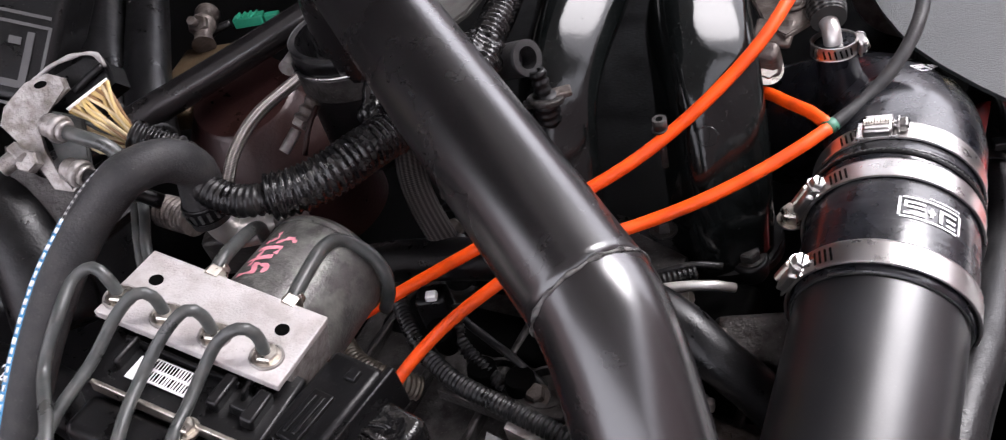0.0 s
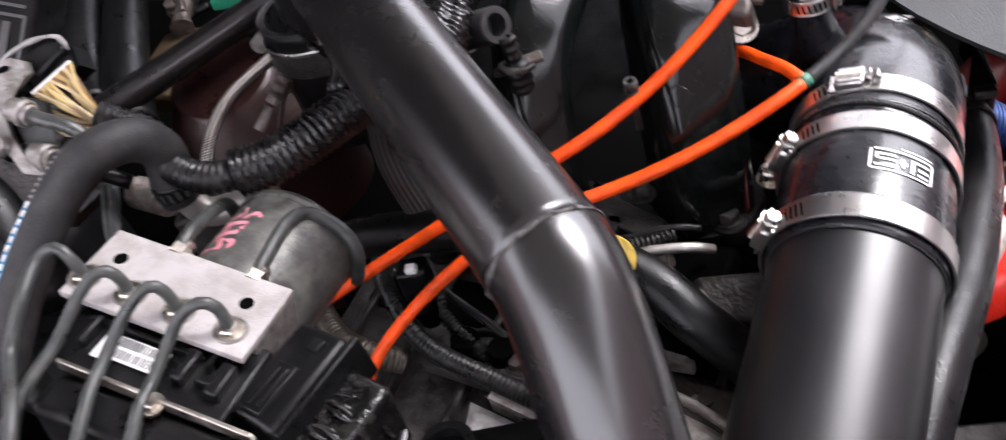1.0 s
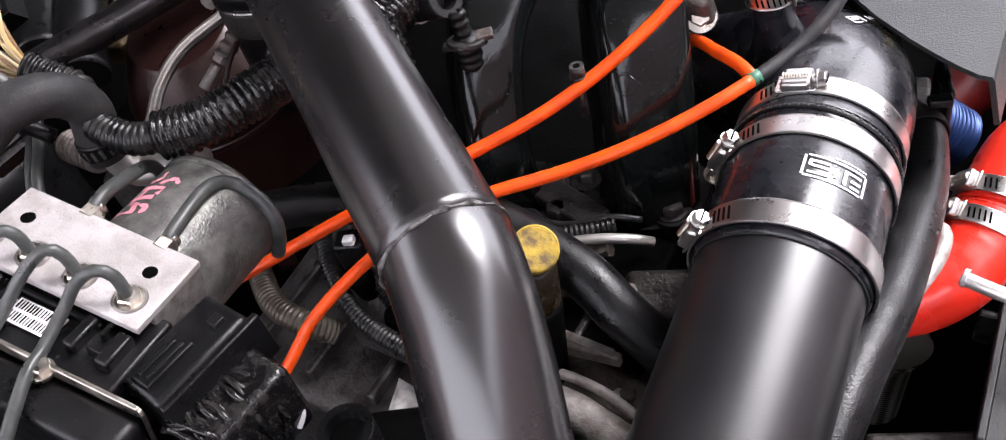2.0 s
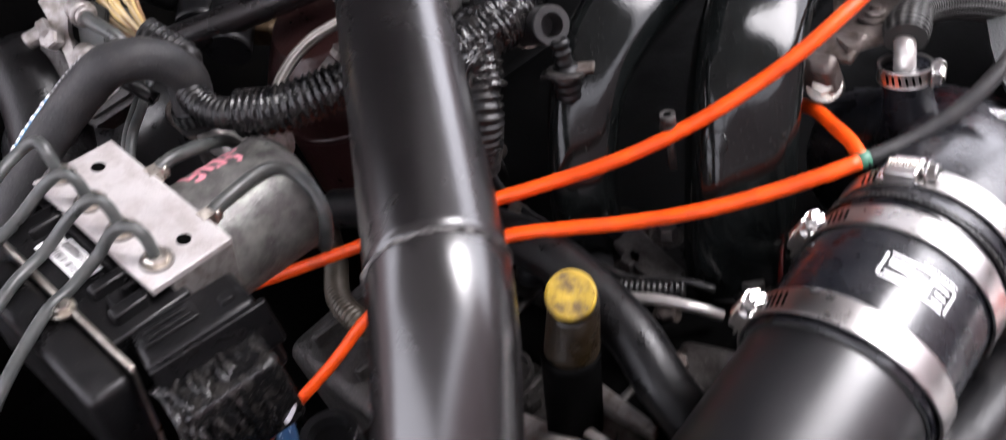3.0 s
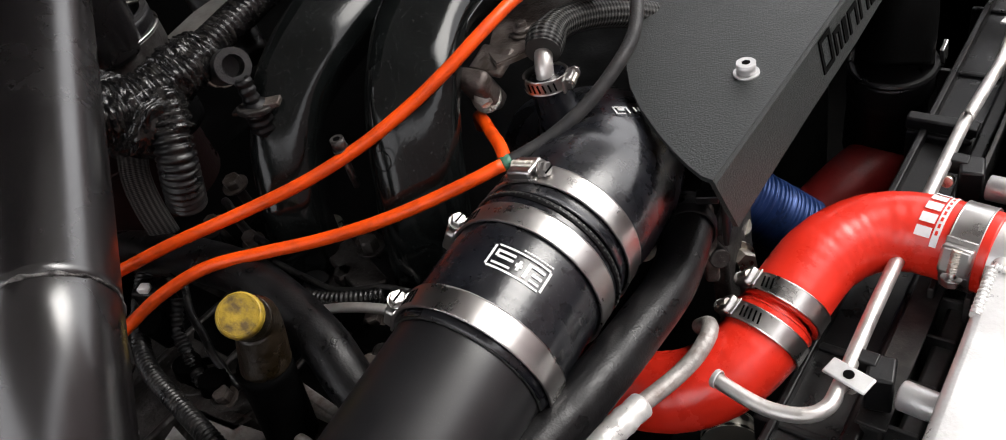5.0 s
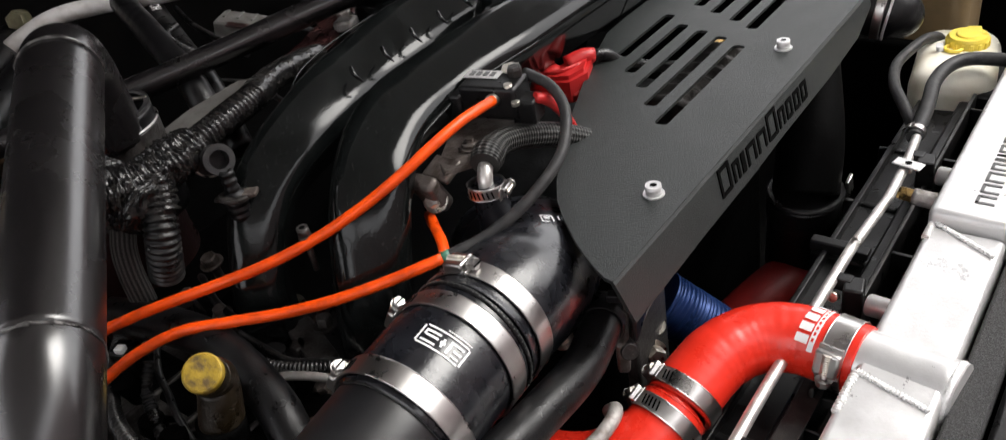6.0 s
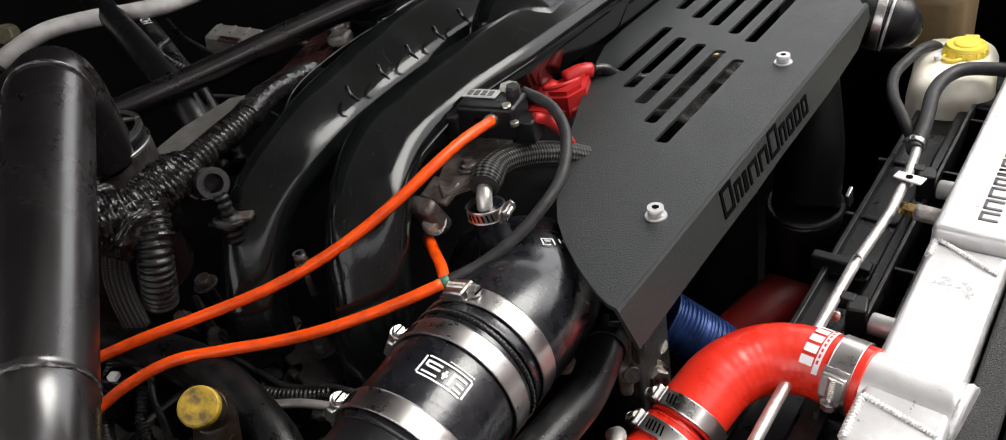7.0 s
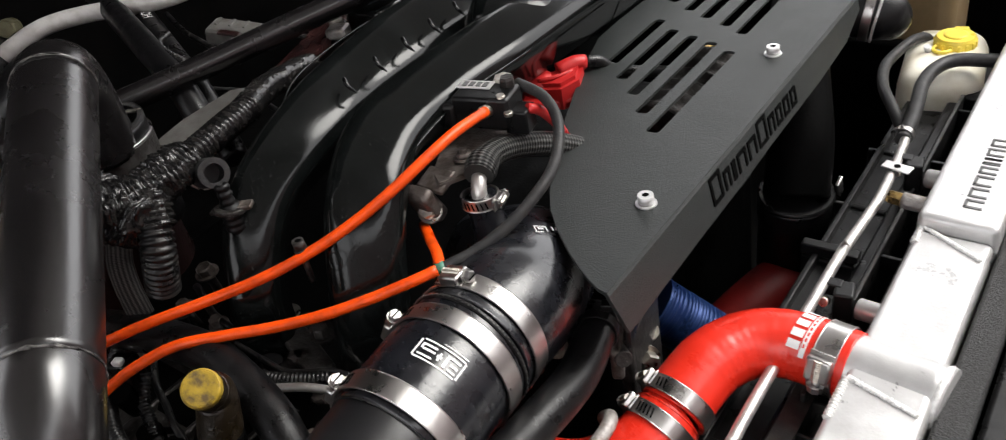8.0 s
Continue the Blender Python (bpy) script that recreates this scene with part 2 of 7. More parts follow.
M_BLUED = mat("dark_blue_sheath", (0.006, 0.045, 0.12), 0.45, 0.0, 0.2, 60, 0.1, 500, dust=(0.02, 0.03, 0.05), dust_amt=0.4)
M_BRWHOSE = mat("ribbed_tan_hose", (0.065, 0.055, 0.042), 0.4, 0.3, 0.3, 60, 0.2, 400)
M_FOAM = mat("black_foam_strip", (0.03, 0.03, 0.03), 0.9, 0.0, 0.5, 400, 1.0, 900, dust=(0.12, 0.12, 0.12), dust_amt=0.5)
M_PAINT = mat("white_car_paint", (0.75, 0.75, 0.74), 0.25, 0.0, 0.05, 4, 0, coat=0.6)
M_GROUND = mat("bounce_ground", (0.30, 0.29, 0.28), 0.85, 0.0, 0.2, 3, 0.3, 80)
# this grey sets how much fill the added roof returns
M_ROOF = mat("added_roof_grey", (0.42, 0.41, 0.41), 0.6, 0.0, 0.2, 3, 0.1, 60)
# albedo dropped so the bay's shade is in the colour; also lines the bonnet
M_LINER = mat("bay_shade_black", (0.0018, 0.0018, 0.0018), 0.6, 0.0, 0.4, 8, 0.3, 120, dust=(0.004, 0.0035, 0.003), dust_amt=0.5, spec=0.04)


# ---- building blocks ----
def V(*a):
    return Vector(a)


def basis(axis, hint=(0, 0, 1)):
    """Two directions across an axis; the first lies closest to hint."""
    d = Vector(axis).normalized()
    a = Vector(hint) - d * d.dot(Vector(hint))
    if a.length < 1e-5:
        a = Vector((1, 0, 0)) - d * d.x
    a.normalize()
    return d, a, d.cross(a)


def smooth_path(points, step=0.004):
    """A Catmull-Rom line through the points, at even steps."""
    p = [Vector(q) for q in points]
    if len(p) == 2:
        k = max(2, int((p[1] - p[0]).length / step))
        return [p[0].lerp(p[1], i / k) for i in range(k + 1)]
    ext = [p[0] * 2 - p[1]] + p + [p[-1] * 2 - p[-2]]
    out = []
    for i in range(1, len(ext) - 2):
        a, b, c, d = ext[i - 1:i + 3]
        k = max(2, int((c - b).length / step))
        for j in range(k):
            t = j / k
            out.append(0.5 * ((2 * b) + (c - a) * t + (2 * a - 5 * b + 4 * c - d) * t * t + (3 * b - a - 3 * c + d) * t ** 3))
    out.append(p[-1])
    return out


def sweep(bm, points, radius, seg=16, step=0.004, shape=None, hollow=0.0, raw=False):
    """A round tube along the points. radius: a number or a function of (metres along, 0..1). shape(angle): factor on the radius."""
    pts = points if raw else smooth_path(points, step)
    uvl = bm.loops.layers.uv.get("UVMap") or bm.loops.layers.uv.new("UVMap")
    tang = [(pts[min(i + 1, len(pts) - 1)] - pts[max(i - 1, 0)]).normalized() for i in range(len(pts))]
    d, a, b = basis(tang[0])
    lens = [0.0]
    for i in range(1, len(pts)):
        lens.append(lens[-1] + (pts[i] - pts[i - 1]).length)
    rings = []
    for i, (c, t) in enumerate(zip(pts, tang)):
        a = (a - t * t.dot(a)).normalized()
        b = t.cross(a)
        r = radius(lens[i], lens[i] / max(lens[-1], 1e-6)) if callable(radius) else radius
        ring = []
        for k in range(seg):
            w = 2 * math.pi * k / seg
            f = shape(w) if shape else 1.0
            ring.append(bm.verts.new(c + (a * math.cos(w) + b * math.sin(w)) * r * f))
        rings.append(ring)
    for i in range(len(rings) - 1):
        for k in range(seg):
            k2 = (k + 1) % seg
            f = bm.faces.new((rings[i][k], rings[i][k2], rings[i + 1][k2], rings[i + 1][k]))
            f.smooth = True
            for lp, (u, v) in zip(f.loops, ((k, i), (k + 1, i), (k + 1, i + 1), (k, i + 1))):
                lp[uvl].uv = (u / seg, lens[v])
    for ring, t, c, sgn in ((rings[0], tang[0], pts[0], -1), (rings[-1], tang[-1], pts[-1], 1)):
        if hollow:
            inner = [bm.verts.new(c + (v.co - c) * hollow) for v in ring]
            deep = [bm.verts.new(c + (v.co - c) * hollow - t * sgn * max((ring[0].co - c).length * 1.2, 0.004)) for v in ring]
            for k in range(seg):
                k2 = (k + 1) % seg
                for p, q in ((ring, inner), (inner, deep)):
                    vs = (p[k2], p[k], q[k], q[k2]) if sgn < 0 else (p[k], p[k2], q[k2], q[k])
                    bm.faces.new(vs)
            bm.faces.new(deep if sgn > 0 else deep[::-1])
        else:
            bm.faces.new(ring if sgn > 0 else ring[::-1])
    return bm


def tube(points, radius, seg=16, step=0.004, **kw):
    return sweep(bmesh.new(), points, radius, seg, step, **kw)


def rod(bm, a, b, r, seg=16, bevel=0.0):
    """A straight round bar from a to b, with softened ends."""
    a, b = Vector(a), Vector(b)
    if bevel:
        d = (b - a).normalized()
        pts = [a, a + d * bevel * 0.3, a + d * bevel, b - d * bevel, b - d * bevel * 0.3, b]
        rr = [r - bevel, r - bevel * 0.3, r, r, r - bevel * 0.3, r - bevel]
        it = iter(rr)
        return sweep(bm, pts, lambda s, u: next(it), seg, raw=True)
    return sweep(bm, [a, b], r, seg, raw=True)


def prism(bm, centre, axis, r, length, sides=6, turn=0.0):
    """A hexagon head or the like, standing on centre along axis, its top edge chamfered."""
    d, a, b = basis(axis)
    c = Vector(centre)
    rings = []
    for h, f in ((0, 1), (length * 0.8, 1), (length, 0.86)):
        rings.append([bm.verts.new(c + d * h + (a * math.cos(turn + 2 * math.pi * k / sides) + b * math.sin(turn + 2 * math.pi * k / sides)) * r * f) for k in range(sides)])
    for i in range(2):
        for k in range(sides):
            bm.faces.new((rings[i][k], rings[i][(k + 1) % sides], rings[i + 1][(k + 1) % sides], rings[i + 1][k]))
    bm.faces.new(rings[0][::-1])
    bm.faces.new(rings[-1])
    return bm


def block(bm, centre, size, turn=None, bevel=0.002):
    """A box with rounded edges; turn: a rotation matrix."""
    m = Matrix.Translation(centre) @ (turn.to_4x4() if turn else Matrix()) @ Matrix.Diagonal((*size, 1))
    res = bmesh.ops.create_cube(bm, size=1.0, matrix=m)
    if bevel:
        edges = list({e for v in res["verts"] for e in v.link_edges})
        out = bmesh.ops.bevel(bm, geom=edges, offset=bevel, segments=2 if bevel < 0.004 else 5, affect="EDGES", profile=0.5)
        for f in out["faces"]:
            f.smooth = True
    return bm


def slab(bm, outline, z0, z1, bevel=0.0):
    """A plate of any outline between two heights."""
    low = [bm.verts.new((x, y, z0)) for x, y in outline]
    up = [bm.verts.new((x, y, z1)) for x, y in outline]
    n = len(outline)
    faces = [bm.faces.new(up), bm.faces.new(low[::-1])]
    for k in range(n):
        faces.append(bm.faces.new((low[k], low[(k + 1) % n], up[(k + 1) % n], up[k])))
    if bevel:
        edges = [e for e in faces[0].edges]
        bmesh.ops.bevel(bm, geom=edges, offset=bevel, segments=2, affect="EDGES")
    return bm


def ring_band(bm, centre, axis, r, width, thick=0.0012, seg=64, bulge=0.0):
    """A flat metal band round an axis."""
    d, a, b = basis(axis)
    c = Vector(centre)
    prof = [(-width / 2, 0), (-width / 2, thick * 0.7), (-width / 2 + thick * 0.5, thick), (0, thick + bulge), (width / 2 - thick * 0.5, thick), (width / 2, thick * 0.7), (width / 2, 0)]
    cols = []
    for k in range(seg):
        w = 2 * math.pi * k / seg
        o = a * math.cos(w) + b * math.sin(w)
        cols.append([bm.verts.new(c + d * h + o * (r + t)) for h, t in prof])
    for k in range(seg):
        p, q = cols[k], cols[(k + 1) % seg]
        for j in range(len(prof)):
            j2 = (j + 1) % len(prof)
            f = bm.faces.new((p[j], q[j], q[j2], p[j2]))
            f.smooth = 0 < j < 5
    if not bulge:
        for e in bm.edges:
            if abs((e.verts[0].co - e.verts[1].co).dot(d)) < 1e-7:
                e.smooth = False
    return bm


def wrap_patch(bm, centre, axis, r, a0, a1, h0, h1, hint=(0, 0, 1), n=10, thick=0.0005, skew=0.0):
    """A printed patch that lies on a round hose: angles in degrees about the axis, heights along it."""
    d, a, b = basis(axis, hint)
    c = Vector(centre)
    grid = []
    for i in range(n + 1):
        w = radians(a0 + (a1 - a0) * i / n)
        o = a * math.cos(w) + b * math.sin(w)
        s = skew * i / n
        grid.append([bm.verts.new(c + d * (h0 + s) + o * (r + thick)), bm.verts.new(c + d * (h1 + s) + o * (r + thick))])
    for i in range(n):
        f = bm.faces.new((grid[i][0], grid[i][1], grid[i + 1][1], grid[i + 1][0]))
        f.smooth = True
    return bm


def mesh_ob(name, bm, material):
    bmesh.ops.recalc_face_normals(bm, faces=bm.faces)
    me = bpy.data.meshes.new(name)
    bm.to_mesh(me)
    bm.free()
    me.materials.append(material)
    return new(name, me)


def thing(name, at, label, category, group="", kind=""):
    """An empty at the thing's base, to hold its parts."""
    ob = new(name)
    ob.location = at
    ob.empty_display_size = 0.02
    return tagged(ob, label, category, group, kind)


def part(name, bm, material, parent, label=""):
    """One mesh under a thing or under a part; built in world places."""
    ob = mesh_ob(name, bm, material)
    ob.parent = parent
    top = parent
    shift = Vector(parent.location)
    while top.parent:
        top = top.parent
        shift += Vector(top.location)
    ob.location = -shift
    return tagged(ob, label)


def solo(name, bm, material, label, category, group="", kind=""):
    return tagged(mesh_ob(name, bm, material), label, category, group, kind)


def bolt(at, axis, r, label, head=0.006, washer=1.5, material=None, socket=False, shaft=0.0, group="engine bolts"):
    """A bolt: washer, head, and a recess where it is a socket screw."""
    material = material or M_ZINC
    d, a, b = basis(axis)
    c = Vector(at)
    t = thing("bolt", c, label, "bolt", group)
    if washer:
        part("washer", rod(bmesh.new(), c - d * 0.0005, c + d * 0.0012, r * washer, 20), material, t)
    if socket:
        bm = bmesh.new()
        sweep(bm, [c + d * 0.001, c + d * head], r, 24, raw=True, hollow=0.55)
        head_ob = part("head", bm, material, t)
        part("socket", prism(bmesh.new(), c + d * (head - 0.0002), axis, r * 0.54, 0.0003), M_DEEP, head_ob)
    else:
        bm = prism(bmesh.new(), c + d * 0.001, axis, r, head)
        rod(bm, c + d * head * 0.9, c + d * (head * 1.02), r * 0.55, 12)
        part("head", bm, material, t)
    if shaft:
        part("shank", rod(bmesh.new(), c - d * shaft, c, r * 0.55, 12), M_DULLCAST, t)
    return t


def clamp(centre, axis, r, width, angle, label, hint=(0, 0, 1), flip=1, slots=7, group="hose clamps", size=1.0, slot_side=-1):
    """A worm-drive clamp: band, slots in it, screw housing, slotted screw. angle: where the screw sits, in degrees from hint about the axis."""
    d, a, b = basis(axis, hint)
    c = Vector(centre)
    t = thing("hose_clamp", c, label, "hose clamp", group)
    band = part("band", ring_band(bmesh.new(), c, axis, r, width), M_STEEL, t)
    for e in (-1, 1):
        part("rolled_edge", ring_band(bmesh.new(), c + d * (e * width * 0.49), axis, r + 0.0006, 0.0009, 0.0009), M_STEEL, band)
    w = radians(angle)
    o = a * math.cos(w) + b * math.sin(w)
    tg = (b * math.cos(w) - a * math.sin(w)) * flip
    top = c + o * (r + 0.0045 * size)
    bm = bmesh.new()
    rot = Matrix((tg, d, tg.cross(d))).transposed()
    block(bm, top - tg * 0.004 * size, (0.019 * size, width * 1.05, 0.0075 * size), rot, 0.0022 * size)
    block(bm, c + o * (r + 0.0012) - tg * 0.004, (0.026 * size, width * 1.02, 0.0016), rot, 0.0005)
    part("screw_housing", bm, M_STEEL, t)
    bm = tube([top - tg * 0.0125 * size + o * 0.0028 * size, top + tg * 0.004 * size + o * 0.0028 * size], lambda s, u: 0.0030 * size * (1 + 0.16 * math.sin(s * 3600 / size)), 12, 0.0004)
    part("worm_thread", bm, M_ZINC, t)
    bm = bmesh.new()
    rod(bm, top + tg * 0.004 * size, top + tg * 0.010 * size, 0.0026 * size, 14)
    prism(bm, top + tg * 0.0095 * size, tg, 0.0052 * size, 0.005 * size)
    rod(bm, top + tg * 0.0085 * size, top + tg * 0.0098 * size, 0.0062 * size, 18)
    scr = part("screw", bm, M_STEEL, t)
    bm = block(bmesh.new(), top + tg * 0.0146 * size, (0.0008, 0.0085 * size, 0.0012 * size), rot, 0)
    part("screw_slot", bm, M_DEEP, scr)
    if slots:
        for k in range(slots):
            ww = w + slot_side * (0.018 * size / r + 0.0032 / r * k)
            oo = a * math.cos(ww) + b * math.sin(ww)
            tt = b * math.cos(ww) - a * math.sin(ww)
            rr = Matrix((tt, d, tt.cross(d))).transposed()
            part("slot", block(bmesh.new(), c + oo * (r + 0.0013), (0.0012, width * 0.62, 0.0006), rr @ Matrix.Rotation(0.25, 3, "Z"), 0), M_DEEP, band)
    return t


def ribbed(points, r, pitch=0.0045, depth=0.12, seg=16):
    """Split loom: a tube with round ribs."""
    return tube(points, lambda s, u: r * (1 + depth * math.sin(2 * math.pi * s / pitch)), seg, pitch / 5)


def taped(points, r, seed=1, seg=20, amount=0.12):
    """A harness wrapped in tape: uneven, with turns that overlap."""
    def rad(s, u):
        return r * (1 + amount * noise.noise((s * 60, seed * 7.3, 0)) + 0.06 * ((s / 0.013) % 1.0))
    return tube(points, rad, seg, 0.0025, shape=lambda w: 1 + 0.06 * math.sin(3 * w + seed))


def pipe_thing(name, points, r, material, label, category, seg=20, step=0.004, group="", **kw):
    return solo(name, tube(points, r, seg, step, **kw), material, label, category, group)


# ---- setting: ground, bay and bonnet ----
# ground is out of view; its pale grey lifts fill onto the roof
solo("ground", slab(bmesh.new(), [(-60, -60), (60, -60), (60, 60), (-60, 60)], -0.05, 0.0), M_GROUND, "plain grey ground under the car, unseen, pale to bounce light", "ground", kind="structure")
# bay panels are coloured near black in place of the shade round them
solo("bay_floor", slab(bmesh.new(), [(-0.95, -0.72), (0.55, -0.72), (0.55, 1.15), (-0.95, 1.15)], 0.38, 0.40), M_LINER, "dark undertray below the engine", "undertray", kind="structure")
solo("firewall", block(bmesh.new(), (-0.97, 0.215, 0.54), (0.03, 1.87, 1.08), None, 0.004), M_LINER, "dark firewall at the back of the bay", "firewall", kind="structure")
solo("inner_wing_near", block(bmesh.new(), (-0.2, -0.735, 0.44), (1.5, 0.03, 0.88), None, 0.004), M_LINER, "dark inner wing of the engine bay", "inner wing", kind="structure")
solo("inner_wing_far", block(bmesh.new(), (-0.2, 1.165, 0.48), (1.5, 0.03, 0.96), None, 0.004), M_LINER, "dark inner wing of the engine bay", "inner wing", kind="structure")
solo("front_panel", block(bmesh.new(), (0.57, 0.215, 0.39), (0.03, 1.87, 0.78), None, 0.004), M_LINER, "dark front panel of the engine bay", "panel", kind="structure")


# unseen raised bonnet, roof overhead and walls round the car, added to shape light
bn = thing("bonnet", (-0.93, 0.30, 1.06), "unseen raised bonnet with a dark underside, hinged at the firewall", "bonnet", kind="structure")
BT = Matrix.Rotation(radians(-62), 3, "Y")
part("panel", block(bmesh.new(), V(-0.93, 0.30, 1.06) + BT @ V(0.52, 0, 0.012), (1.04, 1.50, 0.012), BT, 0.004), M_PAINT, bn, "white painted outer skin")
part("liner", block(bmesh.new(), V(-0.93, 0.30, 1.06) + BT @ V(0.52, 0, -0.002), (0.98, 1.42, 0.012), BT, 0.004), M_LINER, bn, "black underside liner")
# invented roof: its outline decides which sky openings the pipes reflect
solo("sky_block_roof", slab(bmesh.new(), [(-1.45, -2.05), (1.5, -2.05), (1.5, 0.45), (0.35, 0.45), (0.35, 2.6), (-1.45, 2.6)], 2.52, 2.58), M_ROOF, "grey flat roof, unseen, added to block the sky", "roof", kind="structure")
for px, py in ((-1.40, -2.0), (1.45, -2.0), (1.45, 0.40), (0.30, 2.55), (-1.40, 2.55)):
    solo("post", block(bmesh.new(), (px, py, 1.26), (0.08, 0.08, 2.52), None, 0.008), M_ROOF, "grey post under the added roof, unseen", "post", kind="structure")
# invented walls: each height cuts the low sky on its side
for cx, cy, sx, sy, h in ((0, 5, 10.2, 0.2, 1.85), (0, -9, 10.2, 0.2, 2.2), (5, -2, 0.2, 13.8, 4.6), (-5, -2, 0.2, 13.8, 3.6)):
    solo("light_block_wall", block(bmesh.new(), (cx, cy, h / 2), (sx, sy, h), None, 0.01), M_WALL, "plain pinkish wall, unseen, added to shape and tint reflections", "wall", kind="structure")


# ---- engine body ----
def engine():
    t = thing("engine_block", (-0.2, 0.15, 0.42), "oily engine block with cast ribs, shade put into its crankcase", "engine")
    # crankcase and port castings carry the shade between parts as black
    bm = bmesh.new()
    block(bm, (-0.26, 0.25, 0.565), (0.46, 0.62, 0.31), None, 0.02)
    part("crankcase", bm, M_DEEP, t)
    bm = bmesh.new()
    block(bm, (-0.20, -0.13, 0.64), (0.34, 0.16, 0.16), Matrix.Rotation(radians(4), 3, "X"), 0.012)
    head = part("cylinder_head", bm, M_DULLCAST, t)
    for k in range(6):
        part("rib", block(bmesh.new(), (-0.34 + 0.055 * k, -0.13, 0.722), (0.006, 0.14, 0.012), None, 0.002), M_DULLCAST, head)
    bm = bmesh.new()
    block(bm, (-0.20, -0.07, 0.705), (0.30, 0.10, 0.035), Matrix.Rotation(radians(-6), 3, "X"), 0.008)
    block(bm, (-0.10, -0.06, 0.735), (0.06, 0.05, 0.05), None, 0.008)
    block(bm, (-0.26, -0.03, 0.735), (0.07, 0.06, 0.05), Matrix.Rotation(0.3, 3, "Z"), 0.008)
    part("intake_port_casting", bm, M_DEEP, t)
    bm = bmesh.new()
    slab(bm, [(-0.205, -0.176), (-0.150, -0.185), (-0.106, -0.176), (-0.060, -0.160), (-0.055, -0.140), (-0.080, -0.146), (-0.112, -0.152), (-0.130, -0.160), (-0.205, -0.160)], 0.700, 0.738, 0.006)
    part("cam_cover_edge", bm, M_CASTW, t)
    part("cam_cover_bolt", prism(bmesh.new(), (-0.070, -0.149, 0.736), (0, 0, 1), 0.0065, 0.007), M_ZINC, t)
    bm = bmesh.new()
    slab(bm, [(-0.215, -0.157), (-0.165, -0.163), (-0.162, -0.140), (-0.21, -0.135)], 0.712, 0.733, 0.005)
    part("plug_well", bm, M_DULLCAST, t)
    bm = bmesh.new()
    block(bm, (-0.111, -0.1265, 0.752), (0.060, 0.007, 0.004), Matrix.Rotation(-0.09, 3, "Z"), 0.0012)
    part("bracket_strip", bm, M_CASTW, t)
    bm = bmesh.new()
    block(bm, (-0.062, -0.085, 0.745), (0.05, 0.035, 0.07), Matrix.Rotation(0.35, 3, "Z") @ Matrix.Rotation(0.3, 3, "X"), 0.006)
    part("timing_cover_corner", bm, M_DULLCAST, t)
    return t


engine()
# black stands for shade behind the engine
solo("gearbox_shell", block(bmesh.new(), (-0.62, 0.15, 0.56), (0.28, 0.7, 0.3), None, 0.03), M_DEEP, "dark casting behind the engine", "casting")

# ---- intake manifold ----
def squarish(w):
    """A rounded square cross-section."""
    return (abs(math.cos(w)) ** 4.0 + abs(math.sin(w)) ** 4.0) ** (-1 / 4.0) * 0.94


